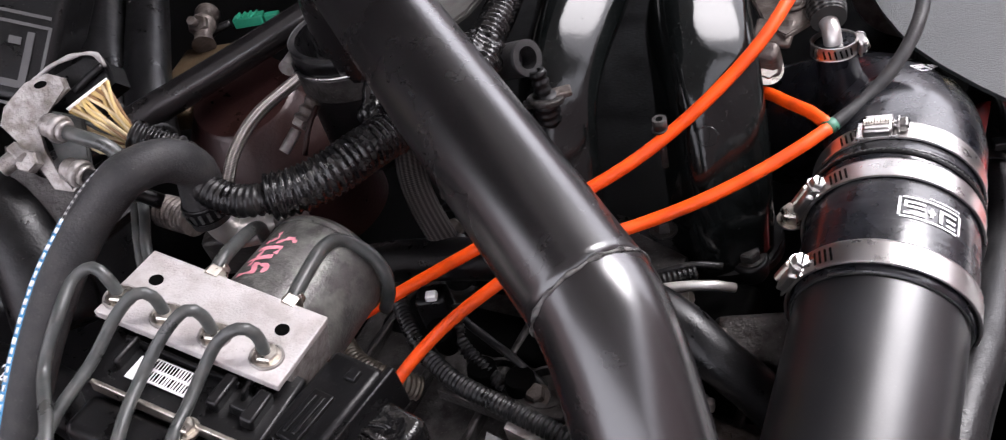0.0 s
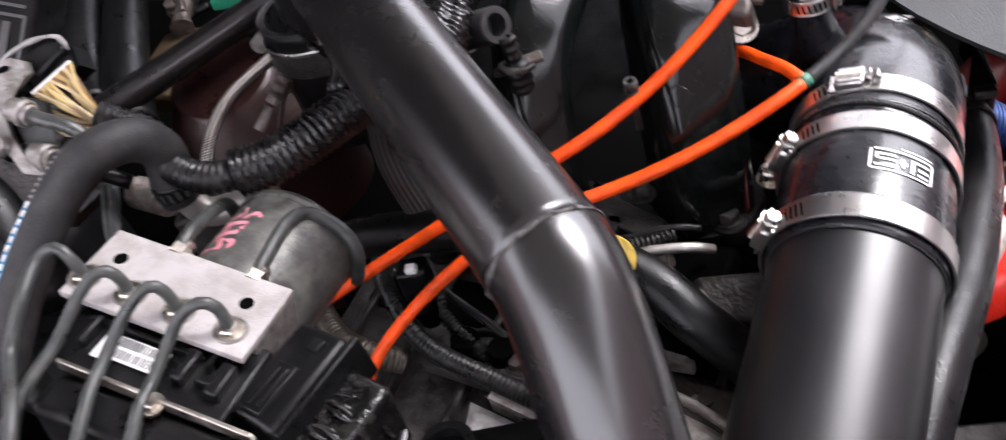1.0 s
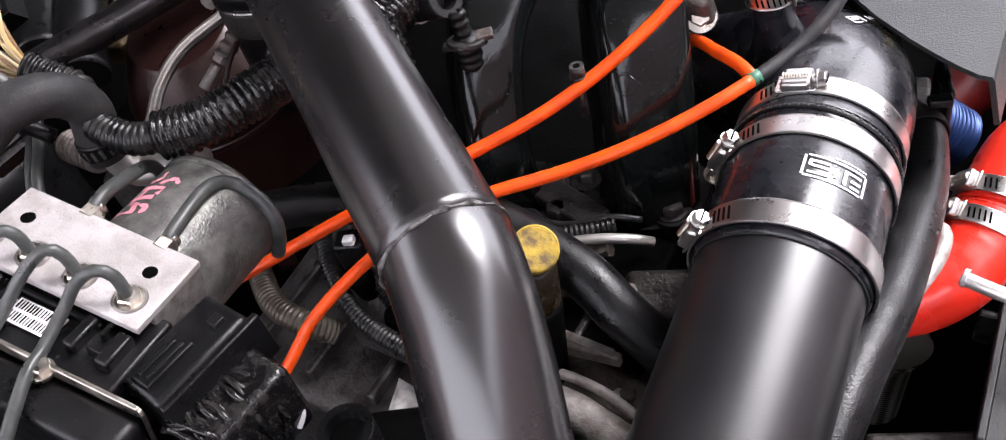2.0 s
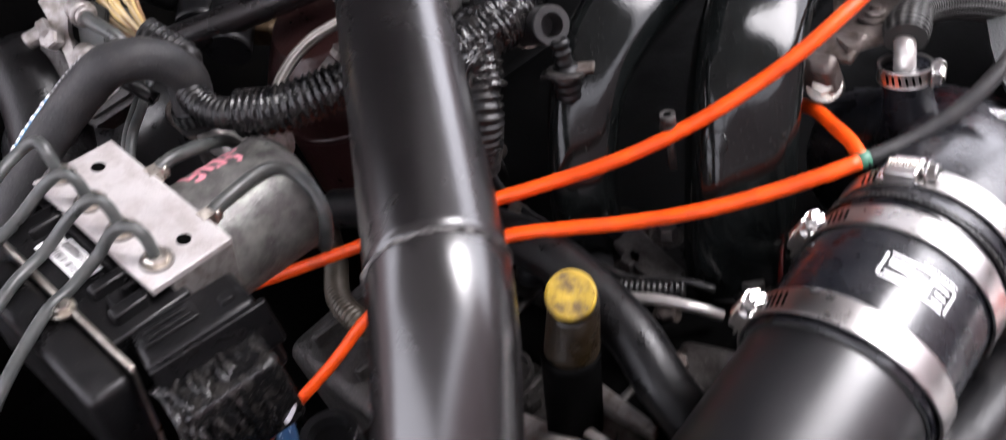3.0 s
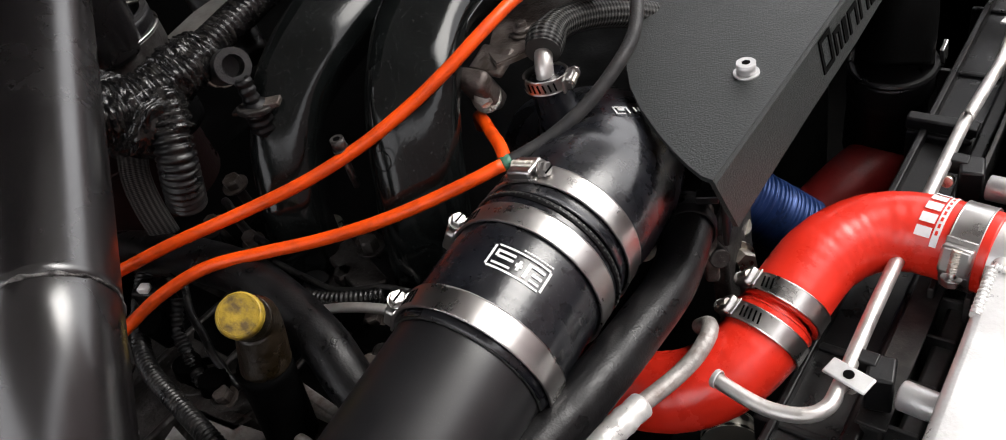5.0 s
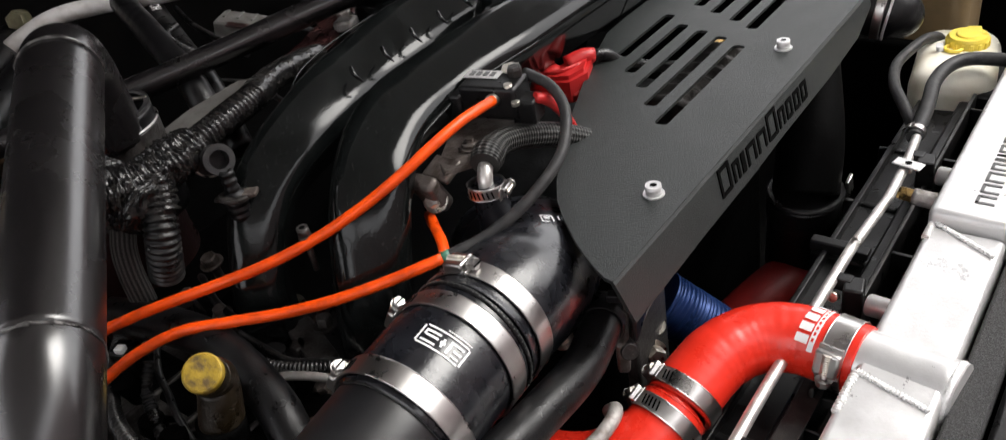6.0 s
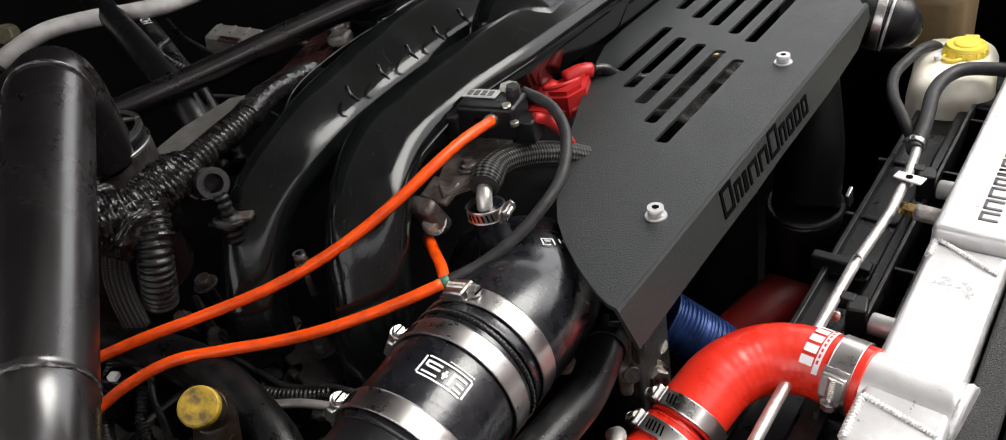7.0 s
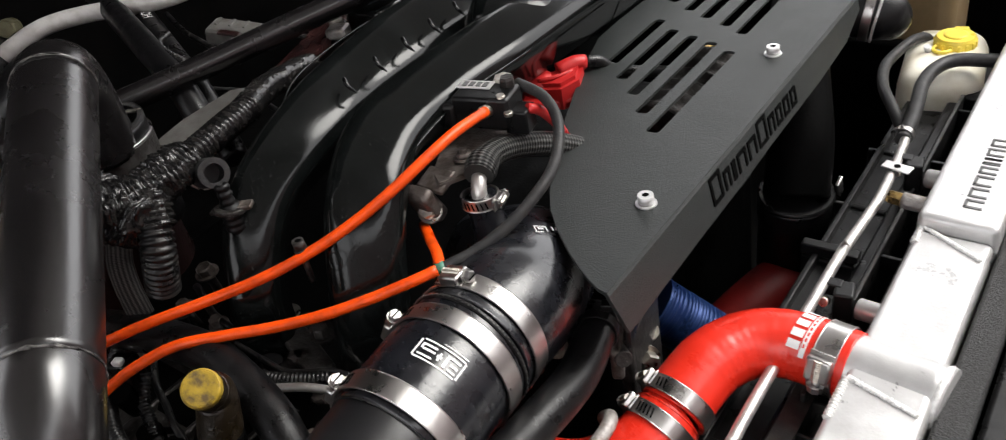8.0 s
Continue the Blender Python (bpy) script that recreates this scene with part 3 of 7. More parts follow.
def manifold():
    t = thing("intake_manifold", (-0.16, 0.15, 0.76), "glossy black plastic intake manifold with curved runners", "intake manifold")
    part("runner", tube([(-0.197, -0.040, 0.765), (-0.206, -0.028, 0.815), (-0.220, 0.012, 0.868), (-0.228, 0.085, 0.892), (-0.243, 0.16, 0.893), (-0.252, 0.26, 0.893), (-0.262, 0.42, 0.885)], lambda s, u: 0.024 + 0.016 * min(1, max(0, (u - 0.12) * 2)), 48, 0.006, shape=lambda w: squarish(w - 0.14)), M_MANI, t)
    part("runner", tube([(-0.106, -0.008, 0.755), (-0.109, 0.004, 0.81), (-0.122, 0.034, 0.868), (-0.143, 0.088, 0.893), (-0.150, 0.16, 0.896), (-0.146, 0.26, 0.896), (-0.15, 0.42, 0.89)], lambda s, u: 0.032 + 0.003 * u, 40, 0.006, shape=lambda w: squarish(w - 0.55)), M_MANI, t)
    # curved clips along the seam of the rear runner
    for k in range(5):
        y = 0.115 + 0.040 * k
        c = V(-0.2035 - 0.0022 * k, y, 0.9255)
        bm = tube([c + V(-0.006, 0.006, 0.001), c + V(0.000, 0.001, 0.004), c + V(0.006, -0.002, 0.0), c + V(0.011, 0.001, -0.007)], lambda s, u: 0.0006 + 0.0014 * math.sin(math.pi * u), 8, 0.0015)
        part("clip", bm, M_MANI, t)
    part("mould_line", tube([(-0.262, 0.085, 0.905), (-0.270, 0.12, 0.921), (-0.279, 0.20, 0.926), (-0.287, 0.32, 0.922)], 0.0010, 6), M_MANI, t)
    # flow lines moulded into the runners
    part("mould_line", tube([(-0.104, 0.082, 0.893), (-0.108, 0.09, 0.9), (-0.114, 0.16, 0.906), (-0.110, 0.25, 0.906)], 0.0012, 6), M_MANI, t)
    bm = bmesh.new()
    sweep(bm, [(-0.160, 0.262, 0.895), (-0.172, 0.31, 0.898), (-0.180, 0.42, 0.895)], lambda s, u: 0.030 + 0.016 * min(1.0, u * 4) ** 0.7, 36, shape=lambda w: squarish(w - 0.5))
    part("plenum_end", bm, M_MANI, t)
    bm = tube([(-0.2, 0.36, 0.88), (-0.2, 0.6, 0.86)], 0.07, 28)
    part("plenum", bm, M_MANI, t)
    bm = ring_band(bmesh.new(), (-0.106, -0.0165, 0.8645), (0.1, -0.85, 0.35), 0.0062, 0.0008, 0.0006, 24)
    part("mould_mark", bm, M_MANI, t)
    # flange of the front runner
    out = [(-0.112 + 0.047 * math.cos(a), -0.002 + 0.040 * math.sin(a)) for a in [2 * math.pi * k / 40 for k in range(40)]]
    part("flange", slab(bmesh.new(), out, 0.756, 0.765, 0.002), M_PLAST, t)
    out = [(-0.19 + 0.045 * math.cos(a), -0.03 + 0.038 * math.sin(a)) for a in [2 * math.pi * k / 40 for k in range(40)]]
    part("flange", slab(bmesh.new(), out, 0.750, 0.759, 0.002), M_PLAST, t)
    part("flange_ear", rod(bmesh.new(), (-0.083, -0.022, 0.754), (-0.083, -0.022, 0.768), 0.013, 20, 0.002), M_PLAST, t)


manifold()

# ---- black charge pipe ----
def charge_pipe():
    t = thing("charge_pipe", (-0.03, -0.33, 0.78), "satin black welded metal charge pipe across the bay", "pipe")
    up = [(-0.0895, -0.2148, 0.9383), (-0.144, -0.174, 0.955), (-0.221, -0.117, 0.979), (-0.289, -0.0665, 1.000)]
    low = [(-0.0957, -0.2102, 0.9402), (-0.0895, -0.2148, 0.9383), (-0.0843, -0.2191, 0.9354), (-0.0789, -0.2246, 0.9307), (-0.0730, -0.2311, 0.9240), (-0.0669, -0.2389, 0.9155), (-0.0605, -0.2478, 0.9050), (-0.0537, -0.2578, 0.8927), (-0.0310, -0.2924, 0.8493), (-0.0007, -0.3386, 0.7915), (0.0220, -0.3733, 0.7481)]
    far = [(-0.289, -0.0665, 1.000), (-0.300, -0.0583, 1.0015), (-0.313, -0.050, 0.996), (-0.324, -0.043, 0.982), (-0.331, -0.039, 0.962), (-0.338, -0.035, 0.92)]
    part("straight_section", tube(up, 0.028, 48, 0.006), M_PIPE, t)
    part("lower_bend", tube(low, 0.0279, 48, 0.004), M_PIPE, t)
    part("upper_bend", tube(far, 0.0279, 48, 0.003), M_PIPE, t)
    d1 = V(-0.7786, 0.5797, 0.2402)
    for c, tilt in ((V(-0.0895, -0.2148, 0.9383), 0.18), (V(-0.289, -0.0665, 1.000), -0.12)):
        bm = bmesh.new()
        dd, a, b = basis(d1)
        pts = []
        for k in range(97):
            w = 2 * math.pi * k / 96
            pts.append(c + (a * math.cos(w) + b * math.sin(w)) * 0.02805 + dd * (0.0009 * noise.noise((math.cos(w) * 4, math.sin(w) * 4, tilt * 9))))
        sweep(bm, pts, lambda s, u: max(0.00015, 0.00080 + 0.00012 * math.sin(s * 2300) + 0.0011 * noise.noise((s * 140, 1, tilt))), 8, raw=True)
        part("weld_bead", bm, M_WELD, t)


charge_pipe()

# ---- intake tract: pipe, coupler, elbow, clamps ----
AX = [(0.012, -0.42, 0.769), (0.009, -0.2, 0.801), (0.007, -0.10, 0.816), (0.004, -0.05, 0.8195), (0.0, 0.0, 0.818)]


AX_D = (V(0.004, -0.05, 0.8195) - V(0.007, -0.10, 0.816)).normalized()


def axis_at(y):
    for (x0, y0, z0), (x1, y1, z1) in zip(AX, AX[1:]):
        if y0 <= y <= y1:
            k = (y - y0) / (y1 - y0)
            return V(x0 + k * (x1 - x0), y, z0 + k * (z1 - z0)), V(x1 - x0, y1 - y0, z1 - z0).normalized()
    return V(*AX[-1]), V(0, 1, 0)


def intake():
    t = thing("intake_pipe", (0.012, -0.42, 0.72), "matte black intake pipe pushed into a silicone coupler", "pipe")
    part("tube", tube([AX[0], AX[1], AX[2], (0.0055, -0.075, 0.818)], 0.0435, 64, 0.01), M_MATTE, t)
    c, d = axis_at(-0.113)
    t = thing("silicone_coupler", (0.004, -0.05, 0.772), "glossy black silicone coupler with a white printed badge", "coupler")

    def rad(s, u):
        ripple = 0.00022 * math.sin(s * 1500 + 2 * noise.noise((s * 60, 1, 0))) * (math.exp(-((u - 0.36) / 0.10) ** 2) + math.exp(-((u - 0.62) / 0.08) ** 2))
        return 0.0462 + ripple - 0.0012 * math.exp(-(s / 0.0022) ** 2) + 0.0010 * math.exp(-((u - 1) / 0.05) ** 2)
    part("edge_bead", ring_band(bmesh.new(), V(0.0070, -0.0996, 0.8160), AX_D, 0.0438, 0.0010, 0.0011, 72), M_LINE, t, "worn pale cut edge")
    part("sleeve", tube([(0.0070, -0.0995, 0.8160), AX[3], (0.0013, -0.014, 0.8185)], rad, 64, 0.002, hollow=0.945), M_SILI, t)
    c, d = axis_at(-0.0545)
    bad = bmesh.new()
    r = 0.0464
    for a0, a1, h0, h1 in ((6, 43, 0.0066, 0.0078), (5, 42, -0.0072, -0.0060), (3.5, 5.2, -0.0062, 0.0068), (42.8, 44.5, -0.0062, 0.0068),
                           (7, 20, 0.0030, 0.0046), (9, 20, -0.0002, 0.0014), (7, 20, -0.0046, -0.0032), (7, 9, 0.0004, 0.0040),
                           (22, 26.5, -0.0010, 0.0012), (23.2, 25.2, -0.0030, 0.0032),
                           (29, 41, 0.0030, 0.0046), (29, 31.5, -0.0046, 0.0046), (34, 41, -0.0046, -0.0032), (34, 41, -0.0012, 0.0006)):
        wrap_patch(bad, c, -d, r, -a1, -a0, -h1, -h0, skew=0.0)
    part("printed_badge", bad, M_WHITE, t)
    tiny = bmesh.new()
    for k in range(11):
        wrap_patch(tiny, c, -d, r, -(22 + 2.0 * k + 1.3), -(22 + 2.0 * k), -0.0101, -0.0091, n=2)
    part("printed_line", tiny, M_WHITE, t)

    el = thing("silicone_elbow", (-0.05, 0.06, 0.74), "black silicone intake elbow with a moulded neck and white mark", "elbow")
    path = [(0.0012, -0.0125, 0.8185), (0.0, 0.003, 0.8180), (-0.001, 0.045, 0.815), (-0.013, 0.085, 0.804), (-0.042, 0.115, 0.788), (-0.095, 0.130, 0.762)]
    part("hose", tube(path, lambda s, u: 0.0466 + 0.0008 * math.exp(-(s / 0.003) ** 2) + 0.00025 * noise.noise((s * 60, 3, 0)) * min(1.0, s * 30), 64, 0.002, hollow=0.94), M_SILI, el)
    part("neck", tube([(-0.044, 0.090, 0.815), (-0.049, 0.088, 0.845), (-0.0525, 0.0875, 0.868)], lambda s, u: 0.0128 + 0.014 * (1 - u) ** 3, 28), M_SILI, el)
    bm = ring_band(bmesh.new(), (0.0012, -0.0132, 0.8185), (0.02, -1, 0), 0.0462, 0.0035, 0.0022, 96)
    knit = part("knit_edge", bm, M_RUBD, el)
    kd, ka, kb = basis((0.02, -1, 0))
    bm = bmesh.new()
    for k in range(120):
        w = 2 * math.pi * k / 120
        prism(bm, V(0.0012, -0.0132, 0.8185) + (ka * math.cos(w) + kb * math.sin(w)) * 0.0480 + kd * (0.0008 * (k % 2) - 0.0004), ka * math.cos(w) + kb * math.sin(w), 0.0007, 0.0008, 5)
    part("knit_stitches", bm, M_LINE, knit)
    # white shield mark and fine lettering bars on the elbow's crown
    bm = bmesh.new()
    nn = V(0.12, 0.33, 0.936).normalized()
    base = V(0.0005, 0.0868, 0.8523) + nn * 0.0002
    u1 = V(0.62, 0.70, 0.0)
    u1 = (u1 - nn * nn.dot(u1)).normalized()
    v1 = nn.cross(u1)
    rot = Matrix((u1, v1, u1.cross(v1))).transposed()
    for dx, dy, sx, sy in ((-0.0042, 0, 0.0008, 0.009), (0.0042, 0, 0.0008, 0.009), (0, 0.0045, 0.009, 0.0008), (-0.002, -0.0052, 0.006, 0.0008), (0, 0, 0.004, 0.0009), (0, 0.002, 0.0045, 0.0008), (0.009, 0.001, 0.001, 0.006), (0.0115, 0.001, 0.0009, 0.005)):
        block(bm, base + u1 * dx + v1 * dy + nn * 0.0004, (sx, sy, 0.0005), rot, 0)
    part("printed_mark", bm, M_WHITE, el)

    for y, ang, lab, fl in ((-0.088, -62, "stainless worm clamp at the coupler's lower end", 1), (-0.030, -62, "stainless worm clamp at the coupler's upper end", 1), (0.004, -10, "stainless worm clamp on the intake elbow", -1)):
        c, d = axis_at(min(y, 0.0))
        c = c + V(0, max(y, 0), 0)
        clamp(c, d, 0.0472, 0.0150, ang, lab, flip=1, slot_side=fl, slots=4, size=0.86)


intake()
clamp((-0.0523, 0.0872, 0.866), (-0.05, 0.1, 1), 0.0134, 0.009, -70, "small stainless clamp on the elbow's neck", hint=(0, 1, 0), slots=6, size=0.7)
pipe_thing("breather_pipe", [(-0.0525, 0.0875, 0.860), (-0.0535, 0.0885, 0.870), (-0.0570, 0.095, 0.877), (-0.066, 0.110, 0.878)], 0.0060, M_SATIN, "short bare aluminium breather pipe in the elbow's neck", "pipe")
pipe_thing("braided_breather_hose", [(-0.0575, 0.096, 0.880), (-0.062, 0.108, 0.882), (-0.066, 0.128, 0.880), (-0.062, 0.155, 0.872), (-0.050, 0.185, 0.858), (-0.035, 0.215, 0.835), (-0.02, 0.24, 0.80)], lambda s, u: 0.0105 + 0.0025 * math.exp(-((s - 0.010) / 0.010) ** 2), M_BBRAID, "black braided breather hose behind the elbow", "hose", 24)


# ---- vacuum hoses ----
ORA = [(-0.420, -0.270, 0.750), (-0.385, -0.242, 0.775), (-0.355, -0.217, 0.788), (-0.3095, -0.1802, 0.8051), (-0.2642, -0.1437, 0.8225), (-0.2190, -0.1127, 0.8407), (-0.1793, -0.0808, 0.8524), (-0.1471, -0.0482, 0.8613), (-0.1230, -0.0167, 0.8713), (-0.1028, 0.0124, 0.8841), (-0.0869, 0.0390, 0.8975), (-0.0775, 0.0683, 0.9083), (-0.0740, 0.1002, 0.9130), (-0.0755, 0.1380, 0.9095)]
ORB = [(-0.322, -0.270, 0.695), (-0.300, -0.241, 0.725), (-0.2801, -0.2119, 0.7522), (-0.2667, -0.1844, 0.7761), (-0.2453, -0.1566, 0.7963), (-0.2175, -0.1371, 0.8176), (-0.1911, -0.1128, 0.8298), (-0.1628, -0.0884, 0.8308), (-0.1334, -0.0665, 0.8321), (-0.1045, -0.0458, 0.8369), (-0.0784, -0.0234, 0.8428), (-0.0556, 0.0004, 0.8487), (-0.0420, 0.0180, 0.8520)]
pipe_thing("vacuum_hose", ORA, 0.0042, M_ORNG, "bright orange silicone vacuum hose to the boost solenoid", "hose", 16, group="orange hoses")
pipe_thing("vacuum_hose", ORB, 0.0042, M_ORNG, "bright orange silicone vacuum hose to a tee fitting", "hose", 16, group="orange hoses")
pipe_thing("vacuum_hose", [(-0.042, 0.021, 0.852), (-0.056, 0.034, 0.851), (-0.072, 0.046, 0.848), (-0.090, 0.060, 0.844), (-0.110, 0.076, 0.832), (-0.125, 0.09, 0.81)], 0.0042, M_ORNG, "short orange silicone branch hose from the tee", "hose", 16, group="orange hoses")
pipe_thing("tee_fitting", [(-0.0435, 0.0178, 0.8513), (-0.0390, 0.0232, 0.8522)], 0.0046, M_TEAL, "small pale green plastic tee joining hoses", "fitting", 14)
pipe_thing("boost_hose", [(-0.0406, 0.0207, 0.8516), (-0.0254, 0.0462, 0.8557), (-0.0125, 0.0704, 0.8652), (-0.0054, 0.0943, 0.8758), (-0.0048, 0.1187, 0.8841), (-0.0130, 0.1416, 0.8915), (-0.0264, 0.1618, 0.9008), (-0.0470, 0.1749, 0.9093), (-0.0739, 0.1798, 0.9136)], 0.0044, M_RUB, "thin black rubber hose looped from tee to solenoid", "hose", 16)


# ---- boost solenoid and bracket ----
def solenoid():
    t = thing("boost_solenoid", (-0.085, 0.15, 0.885), "small black boost solenoid with a silver badge", "solenoid")
    rot = Matrix.Rotation(radians(12), 3, "Z")
    part("body", block(bmesh.new(), (-0.088, 0.156, 0.903), (0.050, 0.030, 0.028), rot, 0.003), M_PLAST, t)
    part("plug", block(bmesh.new(), (-0.116, 0.142, 0.900), (0.018, 0.022, 0.022), rot, 0.003), M_PLAST, t)
    badge = part("badge", block(bmesh.new(), (-0.100, 0.160, 0.9178), (0.030, 0.013, 0.001), rot, 0.0003), M_ALU, t, "silver badge")
    bm = bmesh.new()
    for k in range(4):
        block(bm, V(-0.100, 0.160, 0.9186) + rot @ V(-0.009 + 0.006 * k, 0, 0), (0.004, 0.007, 0.0006), rot, 0)
    part("badge_bars", bm, M_INK, badge)
    part("hose_barb", rod(bmesh.new(), (-0.079, 0.152, 0.905), (-0.077, 0.136, 0.909), 0.0052, 16, 0.001), M_ZINC, t)
    part("small_screw", rod(bmesh.new(), (-0.068, 0.150, 0.912), (-0.068, 0.150, 0.919), 0.0034, 12), M_ZINC, t)
    part("banjo_bolt", prism(bmesh.new(), (-0.074, 0.168, 0.914), (0, 0, 1), 0.0062, 0.011), M_DULLCAST, t)
    part("screw", rod(bmesh.new(), (-0.060, 0.146, 0.904), (-0.060, 0.146, 0.9075), 0.0036, 14, 0.0006), M_ZINC, t)
    part("bracket_lip", block(bmesh.new(), (-0.060, 0.160, 0.895), (0.020, 0.020, 0.02), rot, 0.002), M_PLAST, t)
    bm = prism(bmesh.new(), (-0.0845, 0.176, 0.908), (0, 0, 1), 0.0085, 0.012)
    rod(bm, (-0.0845, 0.176, 0.905), (-0.0845, 0.176, 0.911), 0.010, 20)
    part("banjo_bolt", bm, M_ZINC, t, "silver banjo bolt")


solenoid()


def solenoid_bracket():
    t = thing("solenoid_bracket", (-0.09, 0.1, 0.84), "stained grey metal bracket bolted to the manifold", "bracket")
    bm = bmesh.new()
    slab(bm, [(-0.122, 0.135), (-0.095, 0.085), (-0.080, 0.075), (-0.066, 0.098), (-0.058, 0.140), (-0.062, 0.165), (-0.105, 0.170)], 0.876, 0.880, 0.001)
    part("plate", bm, M_RUSTC, t)
    bm = bmesh.new()
    block(bm, (-0.094, 0.070, 0.862), (0.024, 0.014, 0.034), Matrix.Rotation(0.45, 3, "X"), 0.005)
    part("lug", bm, M_RUSTC, t)
    part("fold", block(bmesh.new(), (-0.090, 0.083, 0.876), (0.026, 0.022, 0.006), Matrix.Rotation(0.3, 3, "X"), 0.002), M_RUSTC, t)


solenoid_bracket()
bolt((-0.091, 0.070, 0.856), (0.25, -0.75, 0.6), 0.007, "hex bolt in the solenoid bracket", 0.008)
bolt((-0.084, 0.112, 0.8805), (0, 0.1, 1), 0.006, "rusty socket screw in the solenoid bracket", 0.005, 1.5, M_RUSTC, True)
pipe_thing("red_power_lead", [(-0.052, 0.160, 0.905), (-0.047, 0.170, 0.898), (-0.048, 0.190, 0.875), (-0.055, 0.215, 0.84)], 0.0042, M_REDP, "short red lead beside the solenoid", "lead", 12)


def terminal_cover():
    t = thing("terminal_cover", (-0.12, 0.29, 0.83), "shiny red plastic terminal cover behind the solenoid", "terminal cover")
    turn = Matrix.Rotation(0.55, 3, "Z")
    part("skirt", block(bmesh.new(), (-0.121, 0.281, 0.8405), (0.052, 0.036, 0.010), turn, 0.003), M_REDP, t)
    part("dome", tube([(-0.131, 0.284, 0.836), (-0.131, 0.284, 0.852), (-0.131, 0.284, 0.859), (-0.131, 0.284, 0.8625), (-0.131, 0.284, 0.864)], lambda s, u: 0.0165 * math.sqrt(max(0.03, 1 - max(0.0, (u - 0.55) / 0.46) ** 2.4)), 30, 0.0012), M_REDP, t)
    bm = bmesh.new()
    slab(bm, [(-0.131, 0.268), (-0.099, 0.272), (-0.090, 0.290), (-0.100, 0.314), (-0.112, 0.312), (-0.131, 0.292)], 0.836, 0.8615, 0.004)
    for v in bm.verts:
        v.co.z += 0.10 * (v.co.x + 0.115) * (v.co.z > 0.85) + 0.10 * (v.co.y - 0.290) * (v.co.z > 0.85)
    part("hood", bm, M_REDP, t)
    part("crease", tube([(-0.126, 0.274, 0.861), (-0.112, 0.283, 0.8625), (-0.103, 0.300, 0.8625)], 0.0022, 8), M_REDP, t)
    part("collar", tube([(-0.118, 0.298, 0.860), (-0.108, 0.312, 0.8635), (-0.102, 0.320, 0.862)], lambda s, u: 0.0088 - 0.0015 * u, 18), M_REDP, t)


terminal_cover()
pipe_thing("battery_lead", [(-0.103, 0.320, 0.862), (-0.094, 0.332, 0.858), (-0.085, 0.35, 0.842), (-0.05, 0.42, 0.81)], 0.006, M_LOOM, "black ribbed lead from the red terminal cover", "lead", 12)


